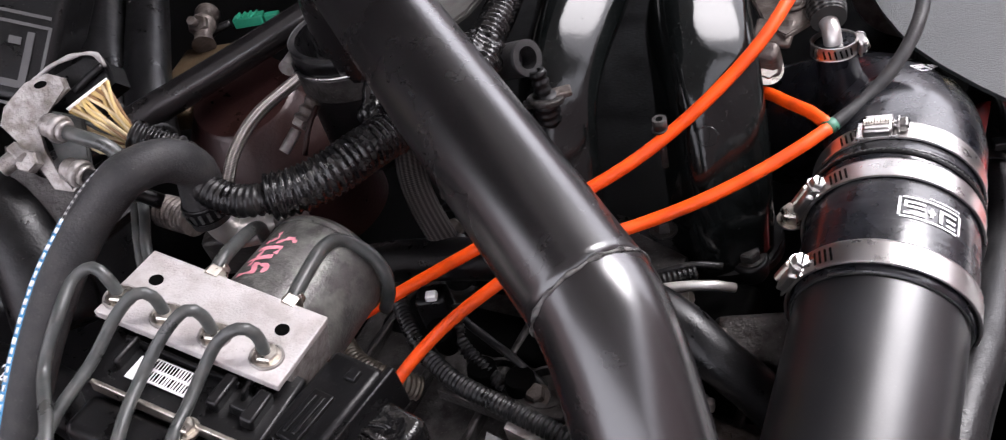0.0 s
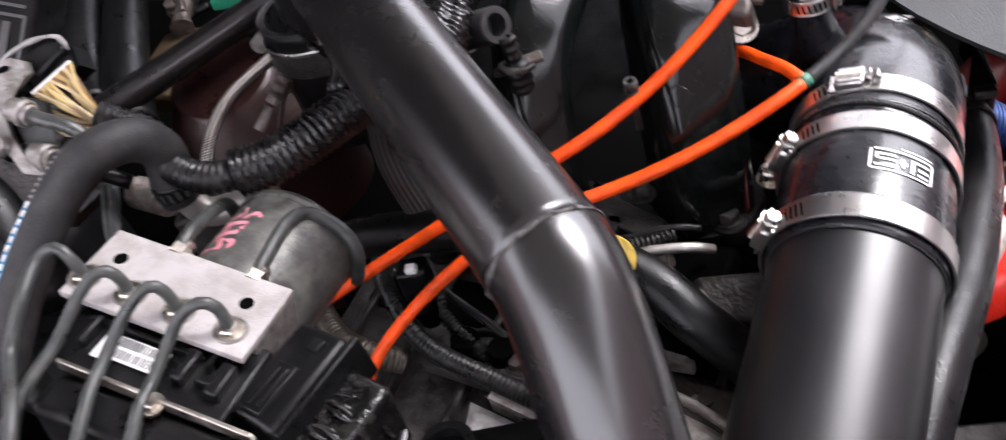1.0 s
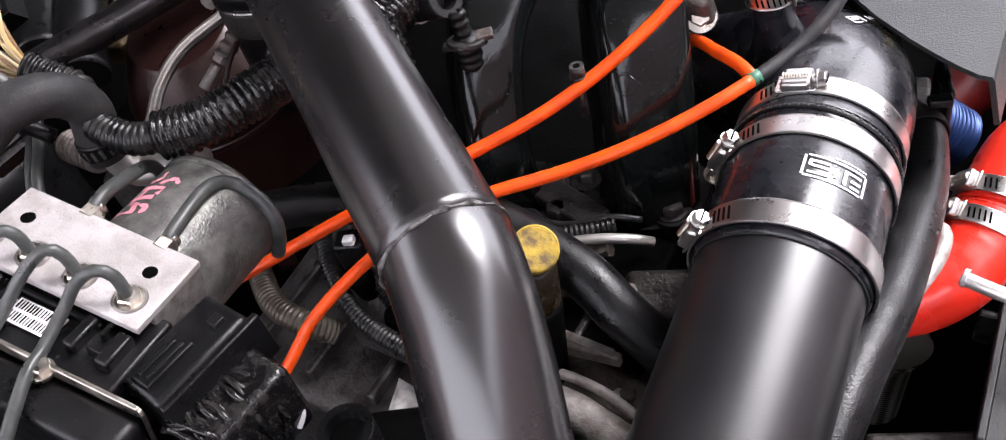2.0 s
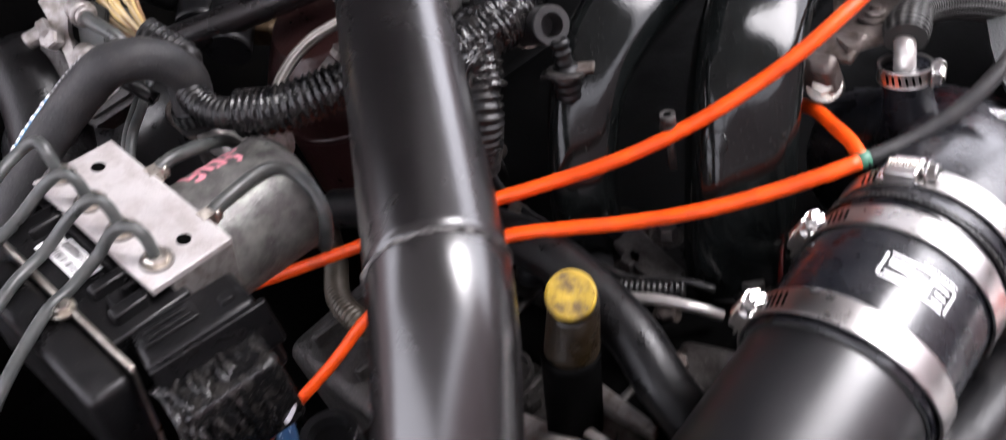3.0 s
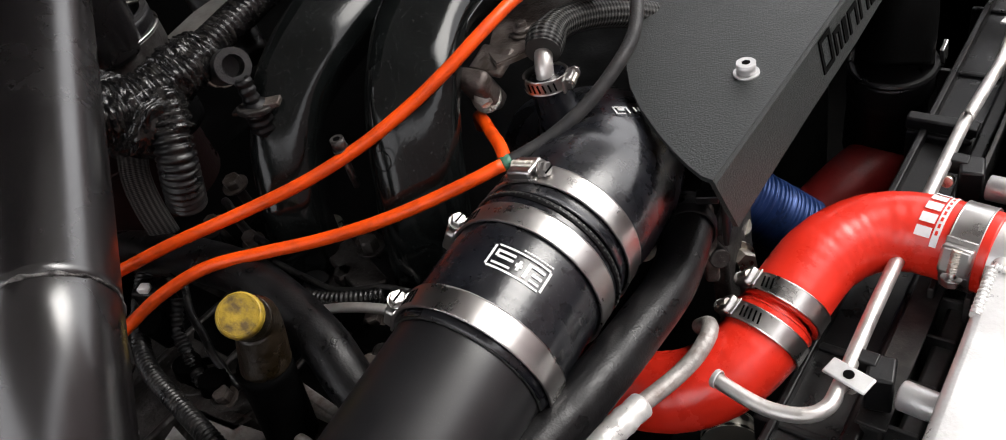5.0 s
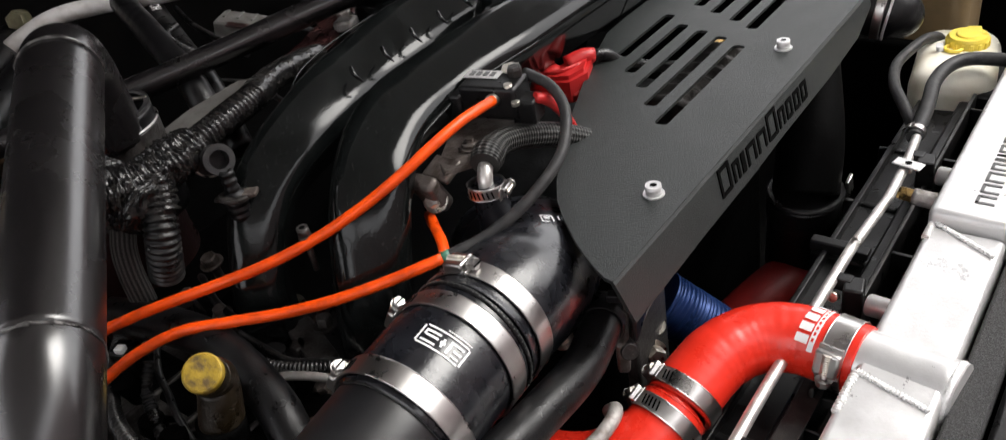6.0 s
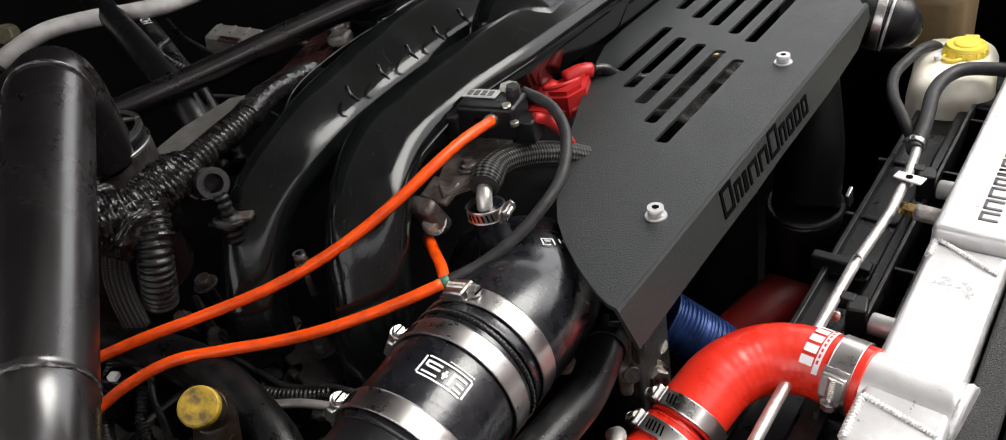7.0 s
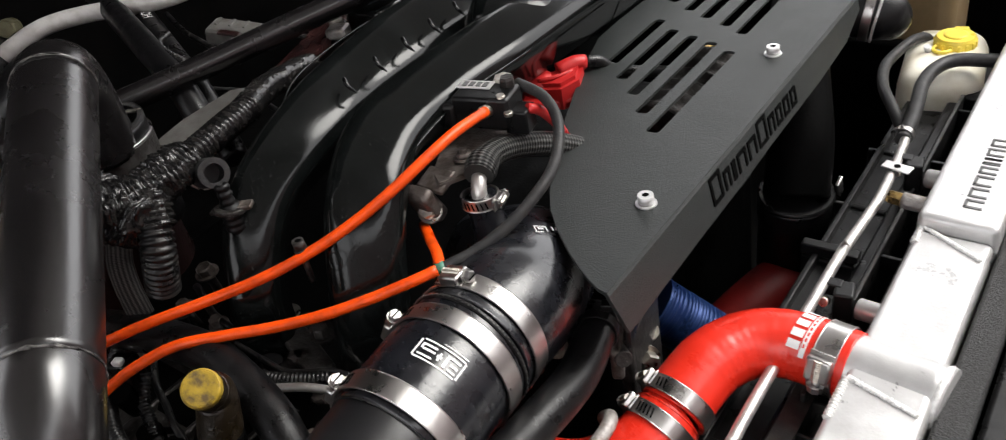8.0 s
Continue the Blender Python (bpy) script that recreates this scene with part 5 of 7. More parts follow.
# ---- far corner behind the cover ----
def far_corner():
    t = thing("far_intake_pipe", (0.02, 0.62, 0.72), "black corrugated intake pipe with a steel clamp", "pipe")
    part("pipe", tube([(-0.03, 0.63, 0.80), (0.045, 0.63, 0.80), (0.076, 0.636, 0.796), (0.088, 0.642, 0.788), (0.094, 0.650, 0.778)], lambda s, u: 0.0300 - 0.010 * max(0.0, u - 0.85) * 6.6, 30, 0.0015), M_RUBD, t)
    part("clamp_band", ring_band(bmesh.new(), (0.070, 0.634, 0.797), (1, 0.15, -0.15), 0.0314, 0.010, 0.0015, 48), M_STEEL, t)
    part("clamp_rim", ring_band(bmesh.new(), (0.079, 0.636, 0.7955), (1, 0.15, -0.2), 0.0318, 0.003, 0.0012, 48), M_ALU, t)
    # guard's black is shade put into the colour of the far corner
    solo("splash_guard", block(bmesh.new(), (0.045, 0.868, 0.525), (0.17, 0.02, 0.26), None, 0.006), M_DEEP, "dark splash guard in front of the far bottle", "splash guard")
    solo("washer_bottle", block(bmesh.new(), (0.060, 0.95, 0.565), (0.10, 0.12, 0.33), None, 0.02), M_TAN, "dull tan plastic bottle in the far corner", "bottle")
    pipe_thing("far_hose", [(0.02, 0.80, 0.82), (0.12, 0.83, 0.80), (0.26, 0.80, 0.76)], 0.014, M_RUBD, "black hose in the far corner", "hose", 18)
    solo("red_reservoir_lid", block(bmesh.new(), (0.24, 0.86, 0.72), (0.05, 0.05, 0.03), None, 0.006), M_REDP, "small red lid in the far corner", "lid")
    solo("far_latch_panel", block(bmesh.new(), (0.26, 0.77, 0.715), (0.12, 0.05, 0.012), Matrix.Rotation(0.2, 3, "Z"), 0.003), M_LINE, "dark grey metal tab in the far corner", "tab")


far_corner()
bolt((-0.155, 0.51, 0.86), (0, -0.1, 1), 0.011, "cast boss with a bolt behind the cover", 0.02, 1.5, M_CAST)


# ---- anti-lock brake unit ----
# the modulator's own frame: along its top, towards the wing, and out of its top face
AO = V(-0.3065, -0.2517, 0.9523)
AU, AW, AN = V(0.9478, 0.0690, -0.3114), V(0.1005, -0.9912, 0.0865), V(0.3027, 0.1133, 0.9463)
AR = Matrix((AU, -AW, AN)).transposed()


def A(u, w, n=0.0):
    """A place on the modulator, in millimetres from the inner corner of its top face."""
    return AO + (AU * u + AW * w + AN * n) * 0.001


def scrawl(bm, centre, axis, r, hint, strokes, width=0.0022):
    """Brush strokes on a round housing: each a line of (degrees round, metres along)."""
    d, a, b = basis(axis, hint)
    c = Vector(centre)

    def spot(w, h):
        return c + d * h + (a * math.cos(radians(w)) + b * math.sin(radians(w))) * (r + 0.0003)
    for line in strokes:
        fine = []
        for (w0, h0), (w1, h1) in zip(line, line[1:]):
            fine += [(w0 + (w1 - w0) * k / 5, h0 + (h1 - h0) * k / 5) for k in range(5)]
        fine.append(line[-1])
        rows = []
        for i, (w, h) in enumerate(fine):
            p, q = spot(*fine[max(i - 1, 0)]), spot(*fine[min(i + 1, len(fine) - 1)])
            out = (spot(w, h) - c - d * h).normalized()
            side = (q - p).normalized().cross(out) * width * (0.5 + 0.3 * math.sin(i * 1.3 + w))
            rows.append((bm.verts.new(spot(w, h) + side), bm.verts.new(spot(w, h) - side)))
        for p, q in zip(rows, rows[1:]):
            bm.faces.new((p[0], p[1], q[1], q[0]))
    return bm


def abs_unit():
    t = thing("brake_modulator", (-0.268, -0.28, 0.80), "milled aluminium brake modulator with a grey pump motor", "brake modulator")
    rot = Matrix.Rotation(radians(-4.6), 3, "Z")
    body = part("valve_block", block(bmesh.new(), A(48.5, 21.5, -2.2), (0.097, 0.0430, 0.0044), AR, 0.0007), M_MILL, t)
    part("block_base", block(bmesh.new(), A(48.5, 16.5, -20.5), (0.0966, 0.0330, 0.033), AR, 0.0008), M_CAST, t)
    for u in (13.1, 82.0):
        part("bolt_hole", rod(bmesh.new(), A(u, 15.7, -0.6), A(u, 15.7, 0.15), 0.0035, 20), M_DEEP, body)
    for u in (5.6, 31.2, 57.0, 84.0):
        bm = ring_band(bmesh.new(), A(u, 31.5, 0.2), AN, 0.0066, 0.0016, 0.0014, 24)
        port = part("port_ring", bm, M_CAST, body)
        bm = prism(bmesh.new(), A(u, 31.5, 0), AN, 0.0056, 0.0040)
        rod(bm, A(u, 31.5, 0), A(u, 31.5, 0.5), 0.0068, 24)
        part("flare_nut", bm, M_ZINC, port)
    m = part("pump_motor", tube([A(62, 2, -36), A(62, -20, -36), A(62, -57, -36), A(62, -60, -36)], lambda s, u: 0.0345 - 0.0025 * (u > 0.97), 56, 0.002), M_GREY, t, "grey cast pump motor")
    part("motor_rim", ring_band(bmesh.new(), A(62, -54.5, -36), -AW, 0.0343, 0.0035, 0.0012, 56), M_GREY, m)
    for stroke in ([(-42, 0.010), (-24, 0.012), (-30, 0.018), (-14, 0.017), (-16, 0.012)], [(-44, 0.021), (-18, 0.024)], [(-36, 0.017), (-33, 0.030)], [(-42, 0.030), (-16, 0.031), (-18, 0.026)],
                   [(-40, 0.035), (-28, 0.038), (-31, 0.043)], [(-26, 0.034), (-14, 0.039), (-8, 0.036)]):
        part("paint_stroke", scrawl(bmesh.new(), A(62, 0, -36), -AW, 0.0345, AN, [stroke]), M_PINK, m, "pink paint-pen stroke")
    # control unit in front of the block, its cover and flange
    ecu = part("control_unit", block(bmesh.new(), A(55, 49, -33), (0.094, 0.042, 0.046), AR, 0.002), M_PLAST, t, "black plastic control unit")
    for u, w, su, sw in ((74, 52, 6, 17), (92, 53, 7, 17), (83, 46, 2, 9), (86, 57, 9, 1.6), (24, 52, 3, 16)):
        part("rib", block(bmesh.new(), A(u, w, -7.5), (su * 0.001, sw * 0.001, 0.008), AR, 0.0014), M_PLAST, ecu)
    part("rib", block(bmesh.new(), A(48, 45, -8.5), (0.060, 0.0022, 0.004), AR, 0.0006), M_PLAST, ecu)
    lab = part("label_plate", block(bmesh.new(), A(50, 54.3, -8.7), (0.026, 0.0125, 0.0010), AR, 0.0004), M_LABEL, t, "white printed label")
    part("label_tab", block(bmesh.new(), A(33.2, 56.0, -8.7), (0.0065, 0.0125, 0.0010), AR, 0.0004), M_LABEL, t)
    random.seed(5)
    for row in range(2):
        for k in range(16):
            part("bar", block(bmesh.new(), A(38.8 + 1.5 * k, 51.2 + 6.0 * row, -8.1), (random.choice((0.0004, 0.0006, 0.0009)), 0.0044, 0.0003), AR, 0), M_DEEP, lab)
    cov = part("housing_cover", block(bmesh.new(), A(69, 81, -42), (0.100, 0.021, 0.056), AR, 0.005), M_PLAST, t)
    bm = block(bmesh.new(), A(69, 70.3, -10.0), (0.0985, 0.0022, 0.007), AR, 0.0007)
    part("flange", bm, M_ZINC, cov, "bright metal flange edge")
    bm = prism(bmesh.new(), A(70, 72.6, -9), AN, 0.0044, 0.004)
    rod(bm, A(70, 72.6, -11), A(70, 72.6, -8.5), 0.0058, 18)
    part("flange_screw", bm, M_ZINC, cov)
    part("flange_side", tube([A(117.5, 70, -8), A(119.5, 70.3, -12), A(121, 71, -30), A(123, 72, -66)], 0.0011, 10, 0.003), M_ZINC, cov)


abs_unit()


def abs_plug():
    t = thing("harness_plug", (-0.18, -0.285, 0.85), "big black harness plug with crumpled taped boot", "plug")
    rot = Matrix.Rotation(radians(-7), 3, "Z")
    p = part("plug_body", block(bmesh.new(), (-0.194, -0.283, 0.893), (0.030, 0.052, 0.044), rot, 0.003), M_PLAST, t)
    bm = bmesh.new()
    block(bm, (-0.196, -0.292, 0.9155), (0.012, 0.026, 0.003), rot, 0.0008)
    block(bm, (-0.1985, -0.292, 0.9172), (0.0022, 0.020, 0.002), rot, 0.0004)
    block(bm, (-0.1935, -0.292, 0.9172), (0.0022, 0.020, 0.002), rot, 0.0004)
    block(bm, (-0.187, -0.267, 0.9160), (0.006, 0.006, 0.003), rot, 0.0006)
    part("lock_slide", bm, M_PLAST, p)
    part("lever", block(bmesh.new(), (-0.178, -0.283, 0.900), (0.004, 0.055, 0.026), rot, 0.001), M_PLAST, p)
    boot = part("boot", block(bmesh.new(), (-0.175, -0.288, 0.878), (0.034, 0.046, 0.046), rot @ Matrix.Rotation(0.12, 3, "Y"), 0.005), M_TAPE, t, "shiny black taped boot")
    random.seed(11)
    for k in range(22):
        y = -0.313 + 0.0016 * k
        top = V(-0.184 + random.uniform(-0.004, 0.004), y + random.uniform(-0.004, 0.004), 0.9015)
        mid = V(-0.166 + random.uniform(-0.004, 0.004), y + random.uniform(-0.006, 0.006), 0.900 + random.uniform(-0.003, 0.002))
        low = V(-0.157 + random.uniform(-0.002, 0.002), y + random.uniform(-0.008, 0.004), 0.884 + random.uniform(-0.006, 0.006))
        end = V(-0.158, y + random.uniform(-0.008, 0.004), 0.862 + random.uniform(0, 0.008))
        part("fold", tube([top, mid, low, end][:random.choice((3, 4, 4))], lambda s, u: 0.0014 + 0.0009 * noise.noise((s * 150, k, 0)), 8, 0.004), M_TAPE, boot)
    part("wire_loop", tube([(-0.160, -0.269, 0.870), (-0.1575, -0.273, 0.865), (-0.158, -0.278, 0.861)], 0.0013, 8), M_WHITE, t)


abs_plug()

BRAKE = [
    [(-0.2250, -0.2830, 0.936), (-0.2245, -0.2822, 0.950), (-0.2285, -0.2855, 0.956), (-0.2370, -0.2920, 0.952), (-0.2430, -0.3010, 0.943), (-0.2410, -0.3180, 0.938), (-0.2360, -0.3350, 0.936), (-0.225, -0.375, 0.915), (-0.215, -0.42, 0.87)],
    [(-0.2540, -0.2760, 0.936), (-0.2540, -0.2757, 0.949), (-0.2575, -0.2790, 0.955), (-0.2640, -0.2900, 0.950), (-0.2690, -0.3080, 0.939), (-0.2600, -0.3320, 0.936), (-0.248, -0.365, 0.92), (-0.235, -0.41, 0.87)],
    [(-0.2860, -0.2730, 0.936), (-0.2865, -0.2730, 0.949), (-0.2905, -0.2770, 0.954), (-0.2965, -0.2880, 0.949), (-0.2990, -0.3090, 0.939), (-0.2965, -0.3400, 0.934), (-0.289, -0.375, 0.92), (-0.28, -0.42, 0.87)],
    [(-0.3240, -0.2700, 0.936), (-0.3255, -0.2690, 0.948), (-0.3320, -0.2690, 0.954), (-0.3400, -0.2770, 0.951), (-0.3330, -0.2960, 0.947), (-0.3310, -0.3180, 0.932), (-0.300, -0.3430, 0.930), (-0.285, -0.375, 0.91), (-0.275, -0.42, 0.86)],
]
LC = V(0.05, -0.41, 1.185)


def drawn_to(points, at):
    """A line carried bodily to start at another union, its size in keeping with its nearness."""
    p = [Vector(q) for q in points]
    k = (at - LC).length / (p[0] - LC).length
    off = at - (LC + (p[0] - LC) * k)
    return [LC + (q - LC) * k + off for q in p]


for u, p in zip((84.0, 57.0, 31.2, 5.6), BRAKE):
    pipe_thing("brake_line", drawn_to(p, A(u, 31.5, 1)), 0.0029, M_LINE, "dull grey-green bent brake pipe from the modulator", "brake line", 16, 0.003, group="brake lines")
pipe_thing("brake_line", drawn_to([(-0.289, -0.243, 0.934), (-0.291, -0.232, 0.936), (-0.300, -0.210, 0.928), (-0.312, -0.192, 0.915), (-0.33, -0.18, 0.89)], A(33, -1, -4)), 0.0037, M_LINE, "short dark brake pipe behind the modulator", "brake line", 16, group="brake lines")
pipe_thing("brake_line", [A(75.5, 0, -4), A(74, -14, -1), A(72, -38, 0), A(76, -50, -4), A(89, -54, -11), A(99, -53, -20), A(102.5, -51, -31), A(101, -50, -46)], 0.0037, M_LINE, "dark brake pipe looped over the pump motor", "brake line", 16, 0.003, group="brake lines")
for u in (33, 75.5):
    bm = prism(bmesh.new(), A(u, 2, -4), -AW, 0.0058, 0.007)
    rod(bm, A(u, -5, -4), A(u, -8, -4), 0.0044, 14)
    solo("pipe_union", bm, M_ZINC, "silver pipe union on the modulator's edge", "pipe union", "pipe unions")
for k in range(2):
    pipe_thing("clutch_line", [(-0.340 - 0.007 * k, -0.247, 0.915), (-0.352 - 0.006 * k, -0.232, 0.928), (-0.367 - 0.007 * k, -0.214, 0.935), (-0.40 - 0.006 * k, -0.185, 0.945), (-0.43, -0.175, 0.955), (-0.455, -0.185, 0.968)], 0.0030, M_LINE, "thin dark metal pipe rising to the bracket", "pipe", 12, group="thin pipes")


# ---- big hose over the modulator ----
def vacuum_booster_hose():
    t = thing("booster_hose", (-0.33, -0.2, 0.9), "thick dull grey-black rubber hose arching over the modulator", "hose")
    path = [(-0.3365, -0.198, 0.918), (-0.3364, -0.1975, 0.9291), (-0.3315, -0.1950, 0.9514), (-0.3310, -0.2063, 0.9687), (-0.3357, -0.2245, 0.9750), (-0.3436, -0.2355, 0.9700), (-0.3534, -0.2520, 0.9588), (-0.3590, -0.2790, 0.9421), (-0.3600, -0.3096, 0.9203), (-0.3579, -0.3416, 0.8945), (-0.354, -0.384, 0.858), (-0.348, -0.43, 0.81)]
    part("hose", tube(path, lambda s, u: 0.0122 - 0.0022 * u, 32, 0.004), M_RUB, t)
    line = [V(*p) + V(-0.0045, -0.0040, 0.0098) for p in path[4:8]]
    part("stitch_line", tube(line, 0.0010, 10), M_STRIPE, t, "stitched white line")
    stripe = [V(*p) + V(-0.0050, -0.0040, 0.0062) for p in path[6:11]]
    blue = part("blue_line", tube(stripe, 0.0040, 12), M_BLUEW, t, "bright blue stripe")
    bm = bmesh.new()
    line = smooth_path([p + V(0.0006, -0.0016, 0.0034) for p in stripe], 0.0016)
    for k in range(0, len(line) - 3, 3):
        sweep(bm, [line[k], line[k + 2]], 0.0009 + 0.0003 * (k % 2), 6, raw=True)
    part("stripe_marks", bm, M_WHITE, blue, "small white printed dashes")


vacuum_booster_hose()
t = thing("spring_clamp", (-0.3365, -0.197, 0.927), "black spring clamp on the booster hose end", "clamp")
part("band", ring_band(bmesh.new(), (-0.3364, -0.1972, 0.9275), (0.05, 0.05, 1), 0.0122, 0.010, 0.0012, 40), M_RUBD, t)
for k in range(18):
    w = 2 * math.pi * k / 18
    part("tooth", block(bmesh.new(), V(-0.3364 + 0.0137 * math.cos(w), -0.1972 + 0.0137 * math.sin(w), 0.9275), (0.0006, 0.0018, 0.006), Matrix.Rotation(w, 3, "Z"), 0), M_LINE, t)


def elbow_pipe():
    t = thing("metal_elbow", (-0.335, -0.19, 0.88), "dull cast metal elbow below the hose clamp", "elbow")
    part("pipe", tube([(-0.3375, -0.195, 0.925), (-0.339, -0.194, 0.908), (-0.336, -0.190, 0.898), (-0.322, -0.183, 0.898), (-0.306, -0.176, 0.900)], 0.0088, 20, 0.003), M_SATIN, t)
    part("end_collar", tube([(-0.308, -0.177, 0.900), (-0.298, -0.172, 0.902)], lambda s, u: 0.0112, 20), M_CAST, t)
    part("base", block(bmesh.new(), (-0.347, -0.185, 0.885), (0.032, 0.03, 0.03), Matrix.Rotation(0.5, 3, "Z"), 0.004), M_DULLCAST, t)
    part("threaded_union", tube([(-0.395, -0.19, 0.905), (-0.365, -0.192, 0.905)], lambda s, u: 0.0095 + 0.0012 * math.sin(s * 1500), 18, 0.0007), M_RUSTC, t)


elbow_pipe()


def lettering(words, size, place, along, normal, parent):
    """Printed white words on a hose."""
    data = bpy.data.curves.new("lettering", "FONT")
    data.body, data.size, data.extrude = words, size, 0.0002
    data.materials.append(M_WHITE)
    ob = new("lettering", data)
    ob.parent = parent
    ob.matrix_basis = Matrix.Translation(place - Vector(parent.location)) @ Matrix((along, normal.cross(along), normal)).transposed().to_4x4()


t = thing("lettered_hose", (-0.45, -0.36, 0.82), "black rubber hose with white lettering below the booster hose", "hose")
part("hose", tube([(-0.500, -0.316, 0.885), (-0.430, -0.313, 0.886), (-0.400, -0.312, 0.884), (-0.360, -0.312, 0.872), (-0.325, -0.318, 0.845)], 0.016, 26, 0.006), M_RUBD, t)
LX = V(0.045, 0.003, -0.001).normalized()
LN = V(0.35, -0.35, 0.80)
lettering("IA IC-2", 0.0125, V(-0.432, -0.3235, 0.9008), LX, (LN - LX * LX.dot(LN)).normalized(), t)


# ---- bracket, connector and wire harness ----
BR, BU, BN = V(0.869, 0.437, -0.232), V(-0.148, 0.676, 0.722), V(0.472, -0.593, 0.652)
BO = V(-0.400, -0.211, 0.982)


def B(x, y, n=0.0):
    """A place in the bracket's own upright frame, in millimetres across, up and out of its face."""
    return BO + (BR * x + BU * y + BN * n) * 0.001


def face_plate(bm, outline, n0, n1, bevel=0.0008):
    """A plate in the bracket's frame."""
    lo = [bm.verts.new(B(x, y, n0)) for x, y in outline]
    hi = [bm.verts.new(B(x, y, n1)) for x, y in outline]
    k = len(outline)
    top = bm.faces.new(hi)
    bm.faces.new(lo[::-1])
    for i in range(k):
        bm.faces.new((lo[i], lo[(i + 1) % k], hi[(i + 1) % k], hi[i]))
    if bevel:
        bmesh.ops.bevel(bm, geom=list(top.edges), offset=bevel, segments=2, affect="EDGES")
    return bm


def hose_bracket():
    t = thing("line_bracket", B(-10, -30, -20), "worn cast metal bracket holding two pipe unions", "bracket")
    outline = [(-35.9, 4.1), (-33.9, 14.3), (-22.4, 27.7), (-10.2, 33.0), (-0.8, 30.6), (1.6, 24.5), (-8.2, 14.3), (-15.1, 3.3), (-10.6, -9.8), (-3.3, -24.5), (6.5, -30.2), (4.9, -32.6), (-5.7, -31.0), (-13.9, -18.8), (-23.7, -5.7)]
    part("strap", face_plate(bmesh.new(), outline, -4, 0, 0.0012), M_CAST, t)
    part("hole", face_plate(bmesh.new(), [(-13 + 3.6 * math.cos(a), 26.5 + 2.0 * math.sin(a) + 0.8 * math.cos(a)) for a in [2 * math.pi * k / 16 for k in range(16)]], 0, 0.15, 0), M_DEEP, t)
    part("backing_plate", face_plate(bmesh.new(), [(-13.9, 3.3), (-4.1, 11.4), (7.3, 8.2), (12.2, -20.4), (4.9, -31.0), (-2.0, -25.3)], -9, -6), M_LINE, t, "dark blue-grey plate")
    d = (BR * 0.88 - BU * 0.30 + BN * 0.32).normalized()
    for x, y in ((-5.0, 3.0), (6.5, -21.5)):
        c = B(x, y, 0)
        bm = bmesh.new()
        rod(bm, c - d * 0.006, c + d * 0.002, 0.0068, 24, 0.001)
        rod(bm, c + d * 0.001, c + d * 0.0065, 0.0080, 24, 0.0015)
        rod(bm, c + d * 0.006, c + d * 0.0095, 0.0060, 24, 0.001)
        part("union", bm, M_CAST, t, "pale metal pipe union")
    bm = bmesh.new()
    a, b = B(-20, -10, 3), B(-31, -21, 7)
    rod(bm, a, b, 0.0050, 16, 0.001)
    prism(bm, B(-20, -11, 1), b - a, 0.0090, 0.006)
    part("stud_nut", bm, M_CAST, t)
    bm = bmesh.new()
    prism(bm, B(-17, -16, 1), BN, 0.0068, 0.007)
    part("nut", bm, M_CAST, t)
    part("base_casting", face_plate(bmesh.new(), [(-40.8, -6.1), (-16.3, -20.4), (-4.9, -31.8), (7.3, -33.5), (30.6, -32.6), (36.7, -37.5), (8.2, -62.0), (-12.2, -55.1), (-40.8, -28.6)], -30, -10, 0.004), M_DULLCAST, t)
    part("base_step", face_plate(bmesh.new(), [(-2.0, -55.1), (20.4, -33.9), (23.7, -36.7), (3.3, -59.2)], -16, -7, 0.002), M_CAST, t)


hose_bracket()
pipe_thing("clutch_hose", [B(3, 0, 3), B(12, -3, 4), B(22, -6, 3), B(30, -12, 0), B(35, -22, -4), B(37, -34, -8)], 0.0042, M_LINE, "short dark bent pipe from the bracket union", "pipe", 14)
pipe_thing("clutch_hose", [B(14, -24, 3), B(24, -27.5, 3), B(40, -33, 0), B(52, -38, -6)], 0.0044, M_RUBD, "short black pipe from the bracket union", "pipe", 14)
solo("servo_hose", tube([B(-62, -34, -20), B(-40, -48, -18), B(-22, -74, -16), B(-8, -110, -14)], 0.024, 32, 0.006), M_RUBD, "thick glossy black hose below the bracket", "hose")


